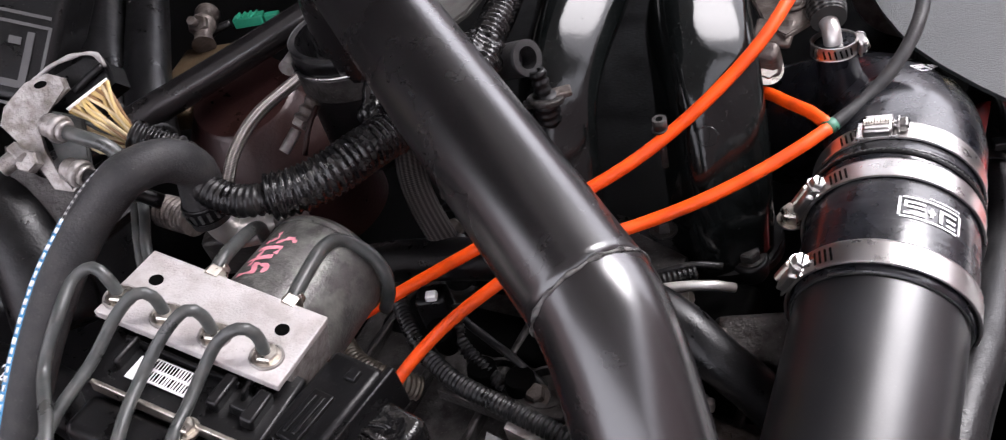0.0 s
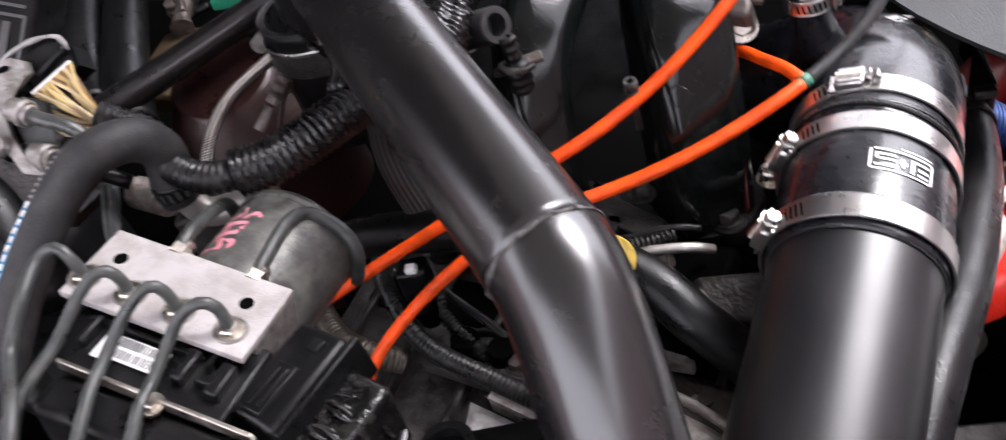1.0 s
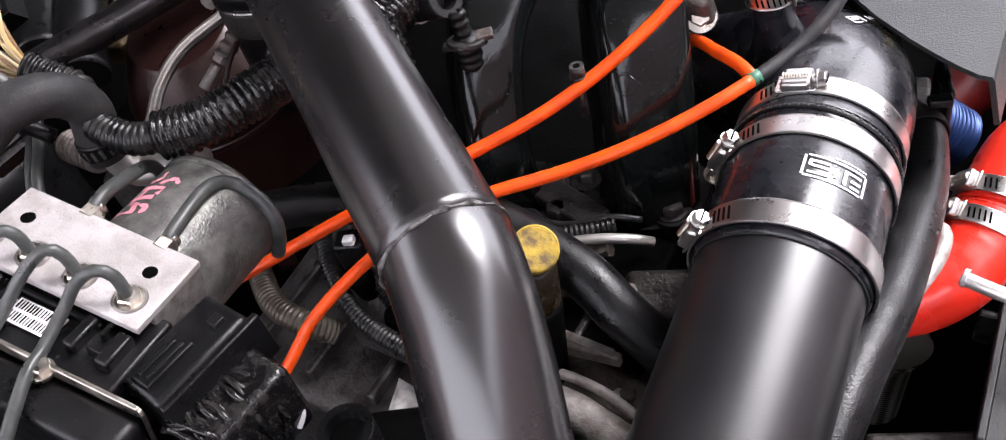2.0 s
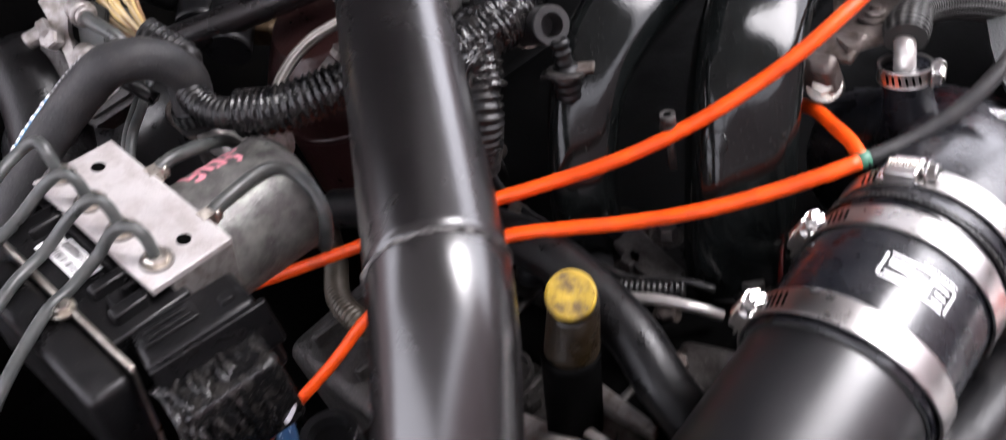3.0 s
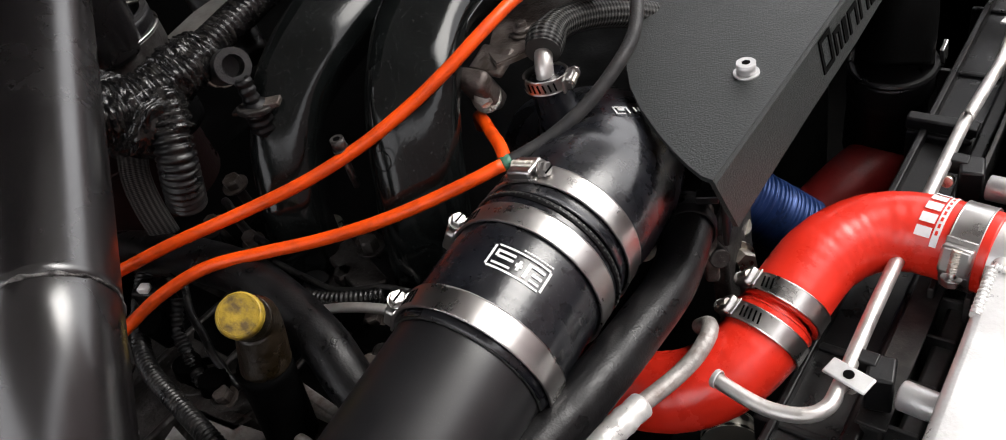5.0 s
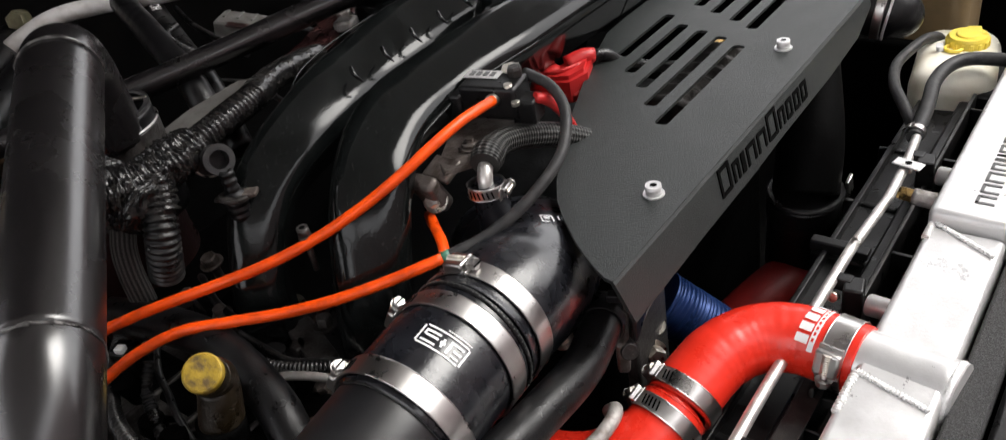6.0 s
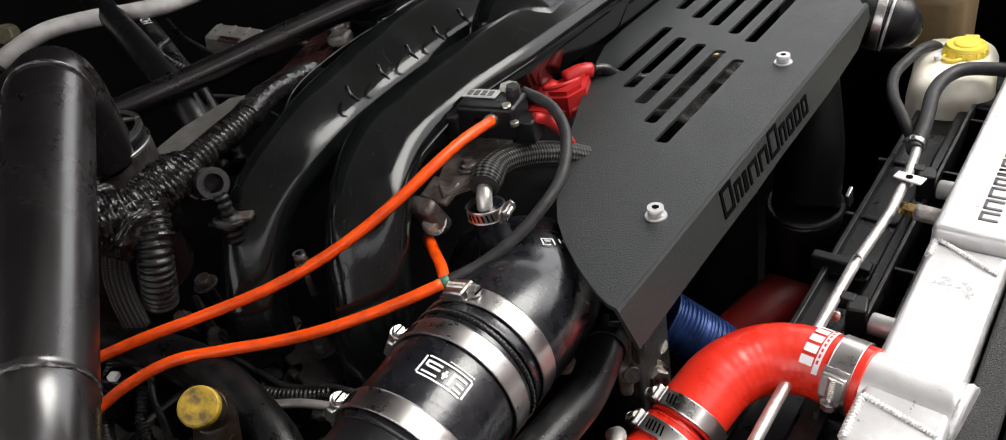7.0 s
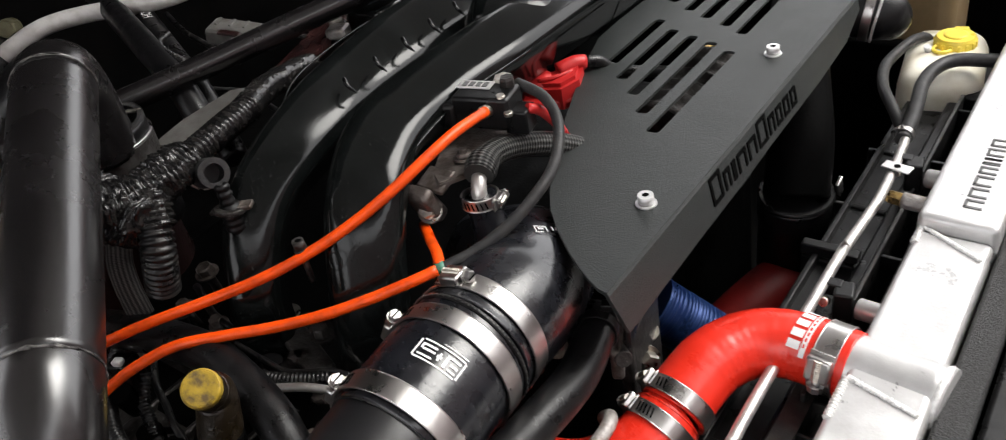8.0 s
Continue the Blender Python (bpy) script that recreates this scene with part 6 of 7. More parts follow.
def ecu_connector():
    t = thing("wire_connector", B(5, 20, -30), "black multi-pin connector full of tan wires", "connector")
    part("shell", face_plate(bmesh.new(), [(-16, 32), (4, 44), (18, 41), (22, 30), (2, 14), (-8, 18)], -34, -12, 0.002), M_PLAST, t)
    part("shell_bridge", tube([B(1, 24, -9), B(10, 33, -9), B(17, 39, -9)], 0.0022, 10), M_PLAST, t)
    part("white_rim", tube([B(-30, 20, -10), B(-17, 35, -10), B(-6, 42, -10), B(5, 45.5, -10), B(13, 45, -10), B(18, 38, -10)], lambda s, u: 0.0014 + 0.0008 * noise.noise((s * 120, 0, 4)), 10, 0.003), M_GREYP, t, "pale moulded rim")
    part("wire_guide", tube([B(-1, 13.5, -6), B(21, 30.5, -6)], 0.0012, 8), M_LABEL, t, "pale slotted wire guide")
    random.seed(3)
    for k in range(16):
        u = k / 15
        col = (M_WIREY, M_WIREO, M_WIREB)[k % 3 if k % 5 else 0]
        s = V(0 + 21 * u, 12.5 + 17 * u, -6)
        e = V(33 + 2.5 * u + random.uniform(-1.5, 1.5), 0.5 - 6.5 * (1 - u) + random.uniform(-1, 1), -10)
        mid = s.lerp(e, random.uniform(0.35, 0.6)) + V(random.uniform(-2.5, 2.5), random.uniform(-1.5, 3.5), random.uniform(0, 6))
        part("wire", tube([B(*s), B(*mid), B(*e)], random.uniform(0.0009, 0.0014), 8), col, t)
    for k in range(5):
        part("wire", tube([B(2 + 1.5 * k, 7 - 3 * k, -12), B(16, 0 - 2.5 * k, -9), B(33, -5 - 1.0 * k, -11)], 0.0011, 8), (M_WIREO, M_WIREB)[k % 2], t)


ecu_connector()


def pleated(points, r, seed):
    """Tape pulled into folds across a thick bundle."""
    def rad(s, u):
        ends = min(1.0, 6 * u + 0.55, 6 * (1 - u) + 0.55)
        return r * ends * (1 + 0.05 * math.sin(s * 1500 + 5 * noise.noise((s * 90, seed, 0))) + 0.16 * noise.noise((s * 70, seed * 3.1, 0)))
    return tube(points, rad, 32, 0.0008, shape=lambda w: 1 + 0.07 * math.sin(3 * w + seed) + 0.04 * math.sin(7 * w))


def crumpled(points, r, seed, depth=0.0032):
    """A bundle in loose tape, creased into sharp facets."""
    bm = pleated(points, r, seed)
    bm.normal_update()
    for v in bm.verts:
        p = v.co * 95 + Vector((seed, 0, 0))
        fold = abs(noise.noise(p)) + 0.5 * abs(noise.noise(p * 2.3))
        v.co += v.normal * depth * (0.55 - 1.6 * fold)
    return bm


def harness():
    t = thing("wiring_harness", (-0.30, -0.19, 0.93), "black split-loom wiring harness, partly taped", "wiring harness")
    part("loom", ribbed([B(33, 0, -10), B(44, -4, -12), B(60, -10, -14), (-0.345, -0.192, 0.951), (-0.320, -0.199, 0.941), (-0.300, -0.197, 0.937), (-0.284, -0.188, 0.936)], 0.0085, 0.0042, 0.10, 18), M_LOOM, t)
    part("taped_section", ribbed([(-0.288, -0.191, 0.9365), (-0.274, -0.178, 0.935), (-0.263, -0.160, 0.935), (-0.256, -0.135, 0.933), (-0.253, -0.105, 0.926)], 0.0128, 0.0040, 0.07, 24), M_TAPE, t)
    part("junction", crumpled([(-0.262, -0.115, 0.927), (-0.256, -0.090, 0.919), (-0.252, -0.066, 0.915), (-0.251, -0.030, 0.917), (-0.253, -0.008, 0.919)], 0.0165, 3), M_TAPE, t)
    part("junction_flap", crumpled([(-0.302, -0.080, 0.912), (-0.277, -0.078, 0.912), (-0.252, -0.076, 0.906), (-0.233, -0.074, 0.897)], 0.0205, 8, 0.0045), M_TAPE, t)
    part("rear_loom", ribbed([(-0.253, -0.012, 0.9185), (-0.258, 0.022, 0.921), (-0.268, 0.062, 0.921)], 0.0112, 0.0046, 0.10, 20), M_TAPE, t)
    part("drop_cuff", crumpled([(-0.249, -0.058, 0.915), (-0.241, -0.064, 0.905), (-0.234, -0.070, 0.892)], 0.0150, 5), M_TAPE, t)
    part("rear_branch", taped([(-0.268, 0.058, 0.921), (-0.285, 0.10, 0.92), (-0.30, 0.16, 0.91)], 0.0112, 5), M_TAPE, t)
    part("drop_loom", ribbed([(-0.247, -0.062, 0.914), (-0.236, -0.068, 0.900), (-0.229, -0.076, 0.884), (-0.231, -0.081, 0.865), (-0.238, -0.083, 0.845)], 0.0122, 0.0048, 0.10, 20), M_LOOM, t)
    part("braided_drop", tube([(-0.275, -0.075, 0.908), (-0.288, -0.073, 0.888), (-0.290, -0.078, 0.870), (-0.286, -0.086, 0.856), (-0.279, -0.092, 0.838), (-0.270, -0.096, 0.815)], 0.0100, 22, 0.003), M_HBRAID, t)


harness()


def barb_fitting():
    t = thing("open_hose_stub", (-0.24, -0.01, 0.89), "open black rubber hose stub with a wire clip", "hose stub")
    part("stub", tube([(-0.272, -0.003, 0.893), (-0.245, -0.010, 0.904), (-0.219, -0.0165, 0.914)], 0.0120, 24, 0.004, hollow=0.62), M_RUB, t)
    ax = V(0.05, -0.013, 0.02)
    bm = ring_band(bmesh.new(), (-0.252, -0.008, 0.901), ax, 0.0123, 0.002, 0.0012, 30)
    sweep(bm, [(-0.252, -0.004, 0.912), (-0.254, 0.000, 0.922)], 0.0012, 8)
    sweep(bm, [(-0.258, -0.018, 0.906), (-0.266, -0.026, 0.91)], 0.0012, 8)
    part("wire_clip", bm, M_ZINC, t)


barb_fitting()
t = thing("pressure_sensor", (-0.209, -0.022, 0.86), "small dirty sensor screwed into the manifold", "sensor")
part("body", tube([(-0.212, -0.020, 0.862), (-0.212, -0.0195, 0.890), (-0.214, -0.018, 0.906)], lambda s, u: 0.0085 - 0.0030 * (u > 0.6) + 0.0006 * math.sin(s * 1100), 20, 0.0012, hollow=0.6), M_PLAST, t)
part("flange", rod(bmesh.new(), (-0.211, -0.021, 0.883), (-0.211, -0.020, 0.887), 0.0125, 22, 0.001), M_DULLCAST, t)
part("flange_tab", block(bmesh.new(), (-0.203, -0.013, 0.886), (0.014, 0.010, 0.004), Matrix.Rotation(0.6, 3, "Z"), 0.001), M_RUSTC, t)
part("flange_tab", block(bmesh.new(), (-0.219, -0.027, 0.885), (0.010, 0.008, 0.003), Matrix.Rotation(0.4, 3, "Z"), 0.001), M_DULLCAST, t)

bolt((-0.133, -0.023, 0.872), (0, 0, 1), 0.0044, "small dirty bolt standing between the runners", 0.008, 1.2, M_DULLCAST, True, 0.03)
bolt((-0.224, -0.004, 0.758), (0, -0.05, 1), 0.0085, "oily hex bolt low on the manifold", 0.010, 1.5)
bolt((-0.217, 0.012, 0.73), (0, -0.05, 1), 0.0085, "brass hex bolt low on the manifold", 0.010, 1.4, M_BRASS)
bolt((-0.181, -0.032, 0.738), (0, -0.05, 1), 0.0090, "dirty hex bolt on the port casting", 0.008, 1.6, M_DULLCAST)
bolt((-0.083, -0.022, 0.768), (0, 0, 1), 0.0075, "black hex bolt in the runner flange", 0.007, 1.3, M_DULLCAST)
bolt((-0.062, 0.010, 0.778), (0, 0, 1), 0.0078, "grey hex bolt beside the runner", 0.009, 1.3, M_ZINC)
bolt((-0.155, -0.048, 0.77), (0, 0, 1), 0.0075, "dirty hex bolt below the orange hose", 0.008, 1.6, M_DULLCAST)
bolt((-0.138, -0.030, 0.79), (0, 0.1, 1), 0.0065, "dirty bolt at the runner's foot", 0.008, 1.5, M_DULLCAST)
solo("port_bracket", block(bmesh.new(), (-0.150, -0.040, 0.775), (0.06, 0.022, 0.008), Matrix.Rotation(-0.35, 3, "Z"), 0.002), M_DULLCAST, "dirty metal bracket below the runners", "bracket")


# ---- dipstick, cross tube, low wiring ----
def dipstick():
    t = thing("dipstick_tube", (-0.108, -0.147, 0.75), "oil filler tube with a dirty yellow cap", "filler tube")
    top, ax = V(-0.1040, -0.1434, 0.8572), V(0.45, -0.38, 0.80).normalized()
    cap = part("cap", tube([top - ax * 0.0065, top - ax * 0.002, top], lambda s, u: 0.0130 - 0.0010 * max(0, u - 0.8) * 5, 36, 0.0006), M_YELL, t, "dirty yellow plastic cap")
    part("cap_ring", ring_band(bmesh.new(), top + ax * 0.0001, ax, 0.0105, 0.0005, 0.0010, 32), M_YELL, cap)
    part("cap_skirt", tube([top - ax * 0.018, top - ax * 0.006], 0.0128, 32, 0.003), M_SKIRT, cap, "oil-brown cap skirt")
    part("collar", tube([V(-0.118, -0.141, 0.800), top - ax * 0.032, top - ax * 0.016], lambda s, u: 0.0155 - 0.0025 * u, 28, 0.004), M_SKIRT, t, "oil-brown filler neck")
    part("tube", tube([(-0.124, -0.150, 0.72), (-0.118, -0.141, 0.805)], 0.0165, 28, 0.006), M_DEEP, t)


dipstick()
pipe_thing("cross_tube", [(-0.38, -0.125, 0.78), (-0.31, -0.112, 0.80), (-0.2527, -0.1055, 0.8102), (-0.2146, -0.1014, 0.8149), (-0.1746, -0.099, 0.8153), (-0.135, -0.1026, 0.8066), (-0.1004, -0.1098, 0.796), (-0.0764, -0.1184, 0.7828), (-0.0523, -0.1219, 0.7637), (-0.02, -0.13, 0.735)], 0.0150, M_RUBD, "smooth black coolant tube crossing under the pipes", "tube", 28)
solo("injector_wire", ribbed([(-0.325, -0.10, 0.775), (-0.312, -0.120, 0.765), (-0.287, -0.142, 0.762), (-0.262, -0.158, 0.760), (-0.235, -0.168, 0.758), (-0.19, -0.176, 0.757), (-0.148, -0.183, 0.754), (-0.11, -0.19, 0.74)], 0.0062, 0.0036, 0.14, 12), M_LOOM, "black ribbed conduit along the cylinder head", "conduit")
solo("injector_wire", ribbed([(-0.205, -0.088, 0.79), (-0.175, -0.083, 0.785), (-0.155, -0.078, 0.782), (-0.135, -0.070, 0.781), (-0.108, -0.054, 0.781)], 0.0048, 0.0034, 0.14, 12), M_LOOM, "thin black ribbed conduit near the intake clamp", "conduit")
pipe_thing("fuel_rail_pipe", [(-0.152, -0.086, 0.776), (-0.140, -0.081, 0.780), (-0.118, -0.071, 0.782), (-0.096, -0.062, 0.780), (-0.085, -0.052, 0.77)], 0.0034, M_SATIN, "short shiny metal fuel pipe", "pipe", 14)
solo("tan_ribbed_hose", ribbed([(-0.385, -0.135, 0.775), (-0.371, -0.144, 0.766), (-0.348, -0.156, 0.764), (-0.315, -0.177, 0.764), (-0.285, -0.181, 0.760), (-0.270, -0.172, 0.745)], 0.0085, 0.0036, 0.08, 18), M_BRWHOSE, "tan ribbed metal hose below the motor", "hose")
t = thing("injector_plug", (-0.27, -0.128, 0.76), "black injector plug with a grey clip", "plug", "injector plugs")
part("plug", block(bmesh.new(), (-0.272, -0.126, 0.778), (0.022, 0.018, 0.03), Matrix.Rotation(0.4, 3, "Z"), 0.003), M_PLAST, t)
part("clip", block(bmesh.new(), (-0.268, -0.130, 0.795), (0.008, 0.007, 0.005), Matrix.Rotation(0.4, 3, "Z"), 0.001), M_WHITE, t)
part("boot", tube([(-0.265, -0.135, 0.75), (-0.262, -0.142, 0.775)], 0.009, 16), M_DEEP, t)
t = thing("ignition_plug", (-0.21, -0.15, 0.72), "black ignition coil ends in the cylinder head", "coil", "ignition coils")
for k in range(2):
    part("coil", tube([(-0.235 + 0.03 * k, -0.150, 0.715), (-0.233 + 0.03 * k, -0.146, 0.750)], lambda s, u: 0.013 - 0.003 * u, 20), M_DEEP, t)
t = thing("blue_tag_hose", (-0.19, -0.278, 0.81), "blue plastic cable with white lettering under the plug", "cable")
part("cable", tube([(-0.245, -0.262, 0.800), (-0.209, -0.271, 0.810), (-0.175, -0.2845, 0.810), (-0.140, -0.300, 0.800)], 0.0052, 14), M_BLUED, t)
TX = V(0.034, -0.0135, 0).normalized()
TN = V(0.60, -0.12, 0.75)
TN = (TN - TX * TX.dot(TN)).normalized()
lettering("ASTER 1", 0.0085, V(-0.209, -0.271, 0.810) + TN * 0.0054 - TN.cross(TX) * 0.003, TX, TN, t)
solo("strut_bolt_cap", tube([(-0.140, -0.270, 0.835), (-0.139, -0.269, 0.858)], 0.0135, 24, hollow=0.7), M_PLAST, "round black plastic cap low beside the pipe", "cap")
solo("painted_bracket", slab(bmesh.new(), [(-0.215, -0.182), (-0.178, -0.188), (-0.164, -0.198), (-0.158, -0.222), (-0.182, -0.232), (-0.205, -0.215)], 0.715, 0.738, 0.006), M_GREYP, "blue-grey painted bracket under the charge pipe", "bracket")
cam_cover = thing("cam_cover", (-0.08, -0.17, 0.72), "curved bare aluminium cam cover with a raised rim", "cam cover")
part("housing", tube([(-0.135, -0.172, 0.728), (-0.116, -0.168, 0.740), (-0.093, -0.169, 0.743), (-0.067, -0.175, 0.742), (-0.045, -0.180, 0.738), (-0.015, -0.190, 0.73)], lambda s, u: 0.0125 + 0.0006 * noise.noise((s * 60, 2, 0)), 28, 0.003), M_CASTW, cam_cover)
part("housing", tube([(-0.13, -0.186, 0.722), (-0.105, -0.186, 0.728), (-0.075, -0.193, 0.728), (-0.04, -0.202, 0.722)], 0.0105, 24, 0.003), M_CASTW, cam_cover)
part("rim", tube([(-0.122, -0.153, 0.748), (-0.104, -0.152, 0.752), (-0.080, -0.154, 0.752), (-0.057, -0.160, 0.750), (-0.030, -0.170, 0.746)], 0.0032, 14, 0.003), M_CASTW, cam_cover)
part("rail", block(bmesh.new(), (-0.1115, -0.131, 0.748), (0.070, 0.0055, 0.010), Matrix.Rotation(0.06, 3, "Z"), 0.0015), M_CASTW, cam_cover)
for x, y in ((-0.100, -0.143), (-0.066, -0.146)):
    part("bolt", prism(bmesh.new(), (x, y, 0.738), (0, 0, 1), 0.0052, 0.006), M_RUSTC, cam_cover)
part("web", block(bmesh.new(), (-0.080, -0.150, 0.728), (0.10, 0.040, 0.024), Matrix.Rotation(-0.10, 3, "Z"), 0.005), M_RUSTC, cam_cover)
# mount coloured as dark as the shade under the pipe
solo("engine_mount", block(bmesh.new(), (-0.12, -0.24, 0.76), (0.12, 0.07, 0.08), Matrix.Rotation(0.5, 3, "Z"), 0.015), M_DEEP, "dark mount below the charge pipe", "mount")


# ---- rear of the bay ----
def heat_shield():
    t = thing("turbo_heat_shield", (-0.50, 0.0, 0.60), "burnt brown turbo heat shield", "heat shield")
    part("shell", tube([(-0.50, 0.00, 0.62), (-0.498, -0.01, 0.76), (-0.495, -0.02, 0.82), (-0.492, -0.025, 0.855), (-0.49, -0.028, 0.868)], lambda s, u: 0.072 - 0.03 * max(0, u - 0.8) * 5, 40, 0.01), M_BROWN, t)
    part("seam", ring_band(bmesh.new(), (-0.497, -0.015, 0.79), (0, -0.1, 1), 0.072, 0.006, 0.002, 40), M_BROWN, t)


heat_shield()
pipe_thing("steel_braided_line", [(-0.405, -0.018, 0.897), (-0.414, -0.034, 0.892), (-0.429, -0.068, 0.885), (-0.439, -0.093, 0.870), (-0.442, -0.115, 0.85)], 0.0048, M_WBRAID, "thin steel braided oil line", "line", 18)
t = thing("oxygen_sensor", (-0.375, -0.08, 0.88), "dull metal sensor plug with a hexagon and pale tip", "sensor")
part("body", tube([(-0.366, -0.055, 0.905), (-0.370, -0.066, 0.899), (-0.374, -0.078, 0.892)], lambda s, u: 0.0062 - 0.0008 * math.sin(s * 900), 16, 0.001), M_RUSTC, t)
part("hexagon", prism(bmesh.new(), (-0.3735, -0.077, 0.8925), V(-0.010, -0.030, -0.017), 0.0066, 0.006), M_CAST, t)
part("tip", rod(bmesh.new(), (-0.376, -0.084, 0.889), (-0.381, -0.099, 0.880), 0.0040, 14, 0.0006), M_CAST, t)
part("lead", tube([(-0.366, -0.055, 0.905), (-0.372, -0.040, 0.912), (-0.385, -0.030, 0.915)], 0.003, 10), M_RUBD, t)
part("lead", tube([(-0.365, -0.066, 0.900), (-0.366, -0.082, 0.890), (-0.368, -0.094, 0.875)], 0.0018, 8), M_BROWN, t)


def throttle_coupler():
    t = thing("turbo_coupler", (-0.37, -0.03, 0.84), "black rubber coupler with a dull band clamp", "coupler")
    part("edge_bead", ring_band(bmesh.new(), V(0.0070, -0.0996, 0.8160), AX_D, 0.0438, 0.0010, 0.0011, 72), M_LINE, t, "worn pale cut edge")
    part("sleeve", tube([(-0.355, -0.028, 0.84), (-0.354, -0.028, 0.895), (-0.353, -0.028, 0.936)], 0.0395, 44, 0.006, hollow=0.88), M_RUBD, t)
    part("band", ring_band(bmesh.new(), (-0.3535, -0.028, 0.912), (0.02, 0, 1), 0.0398, 0.018, 0.0014, 56), M_DULLCAST, t)
    part("wire_ring", ring_band(bmesh.new(), (-0.3535, -0.028, 0.9225), (0.02, 0, 1), 0.0400, 0.0012, 0.0018, 56), M_STEEL, t)
    part("worn_lip", ring_band(bmesh.new(), (-0.353, -0.028, 0.9355), (0.02, 0, 1), 0.0350, 0.0016, 0.0046, 56), M_RUB, t)
    part("clamp_screw", rod(bmesh.new(), (-0.397, -0.040, 0.918), (-0.394, -0.054, 0.918), 0.006, 14), M_CAST, t)
    part("clamp_tail", block(bmesh.new(), (-0.345, 0.004, 0.935), (0.014, 0.004, 0.003), Matrix.Rotation(0.5, 3, "Z"), 0.001), M_ZINC, t)


throttle_coupler()
pipe_thing("strut_rod", [(-0.580, -0.195, 0.884), (-0.5485, -0.1386, 0.8887), (-0.4822, -0.0212, 0.8986), (-0.417, 0.0965, 0.9118), (-0.353, 0.2144, 0.9282), (-0.30, 0.31, 0.94)], 0.0125, M_PIPE, "smooth black tube running across the bay's rear", "tube", 24)
pipe_thing("air_conditioning_line", [(-0.72, 0.035, 0.90), (-0.705, 0.066, 0.918), (-0.690, 0.108, 0.930), (-0.667, 0.150, 0.930), (-0.620, 0.184, 0.930), (-0.592, 0.215, 0.930), (-0.60, 0.27, 0.925), (-0.62, 0.34, 0.91)], 0.0100, M_ALUD, "bent bare aluminium air-conditioning line", "line", 22)
bolt((-0.770, 0.105, 0.922), (0.6, -0.5, 0.2), 0.012, "olive plated fitting on the air-conditioning line", 0.025, 1.0, M_OLIVE)
t = thing("air_conditioning_hose", (-0.55, 0.14, 0.9), "dull black hose running to the rear of the bay", "hose")
part("hose", tube([(-0.80, 0.222, 0.930), (-0.679, 0.182, 0.930), (-0.590, 0.150, 0.926), (-0.512, 0.123, 0.918), (-0.430, 0.098, 0.895), (-0.38, 0.08, 0.85)], 0.0142, 24, 0.006), M_RUBD, t)
t = thing("marked_hose", (-0.60, 0.18, 0.9), "black hose with small white lettering at the rear", "hose")
part("hose", tube([(-0.80, 0.275, 0.905), (-0.690, 0.222, 0.912), (-0.610, 0.186, 0.910), (-0.523, 0.150, 0.902), (-0.43, 0.115, 0.88), (-0.37, 0.09, 0.83)], 0.0135, 22, 0.006), M_RUBD, t)
txt = bpy.data.curves.new("lettering", "FONT")
txt.body, txt.size, txt.extrude = "HOSE-ID 1/2", 0.0155, 0.0002
txt.materials.append(M_WHITE)
tob = new("lettering", txt)
tob.parent = t
TX = V(-0.152, 0.068, 0.004).normalized()
TN = V(0.55, -0.15, 0.80)
TN = (TN - TX * TX.dot(TN)).normalized()
tob.matrix_basis = Matrix.Translation(V(-0.585, 0.176, 0.9085) + TN * 0.0139 - TN.cross(TX) * 0.004 - Vector(t.location)) @ Matrix((TX, TN.cross(TX), TN)).transposed().to_4x4()
solo("upper_black_hose", tube([(-0.78, 0.09, 0.90), (-0.70, 0.03, 0.905), (-0.62, -0.045, 0.90), (-0.56, -0.10, 0.88)], 0.021, 24, 0.008), M_RUBD, "thick black hose at the rear of the bay", "hose", "rear hoses")
solo("upper_black_hose", tube([(-0.70, 0.085, 0.895), (-0.64, 0.03, 0.90), (-0.555, -0.06, 0.89), (-0.52, -0.10, 0.87)], 0.019, 24, 0.008), M_RUBD, "thick black hose at the rear of the bay", "hose", "rear hoses")
t = thing("wire_plug", (-0.565, 0.074, 0.86), "small green wire connector with ribs", "connector")
gr = Matrix.Rotation(0.35, 3, "Z")
gb = part("body", block(bmesh.new(), (-0.566, 0.075, 0.872), (0.030, 0.011, 0.010), gr, 0.0015), M_GREEN, t)
part("tail", block(bmesh.new(), (-0.544, 0.083, 0.872), (0.014, 0.007, 0.007), gr, 0.001), M_GREEN, t)
for k in range(4):
    part("rib", block(bmesh.new(), V(-0.566, 0.075, 0.8775) + gr @ V(-0.010 + 0.006 * k, 0, 0), (0.0022, 0.011, 0.0020), gr, 0.0006), M_GREEN, gb)
part("lead", tube([(-0.584, 0.068, 0.872), (-0.60, 0.055, 0.868), (-0.61, 0.03, 0.85)], 0.004, 10), M_LOOM, t)
solo("rusty_bracket", block(bmesh.new(), (-0.575, -0.01, 0.855), (0.05, 0.11, 0.02), Matrix.Rotation(0.35, 3, "Z"), 0.005), M_RUST, "rusty golden-brown bracket at the rear", "bracket")
t = thing("rear_valve", (-0.605, 0.055, 0.86), "dull metal valve body at the rear", "valve")
part("body", tube([(-0.62, 0.075, 0.875), (-0.60, 0.05, 0.879), (-0.585, 0.03, 0.872)], lambda s, u: 0.012 - 0.004 * abs(math.sin(u * 6)), 20, 0.002), M_RUSTC, t)
part("hex", prism(bmesh.new(), (-0.598, 0.046, 0.880), (0.3, -0.5, 0.8), 0.010, 0.010), M_RUSTC, t)
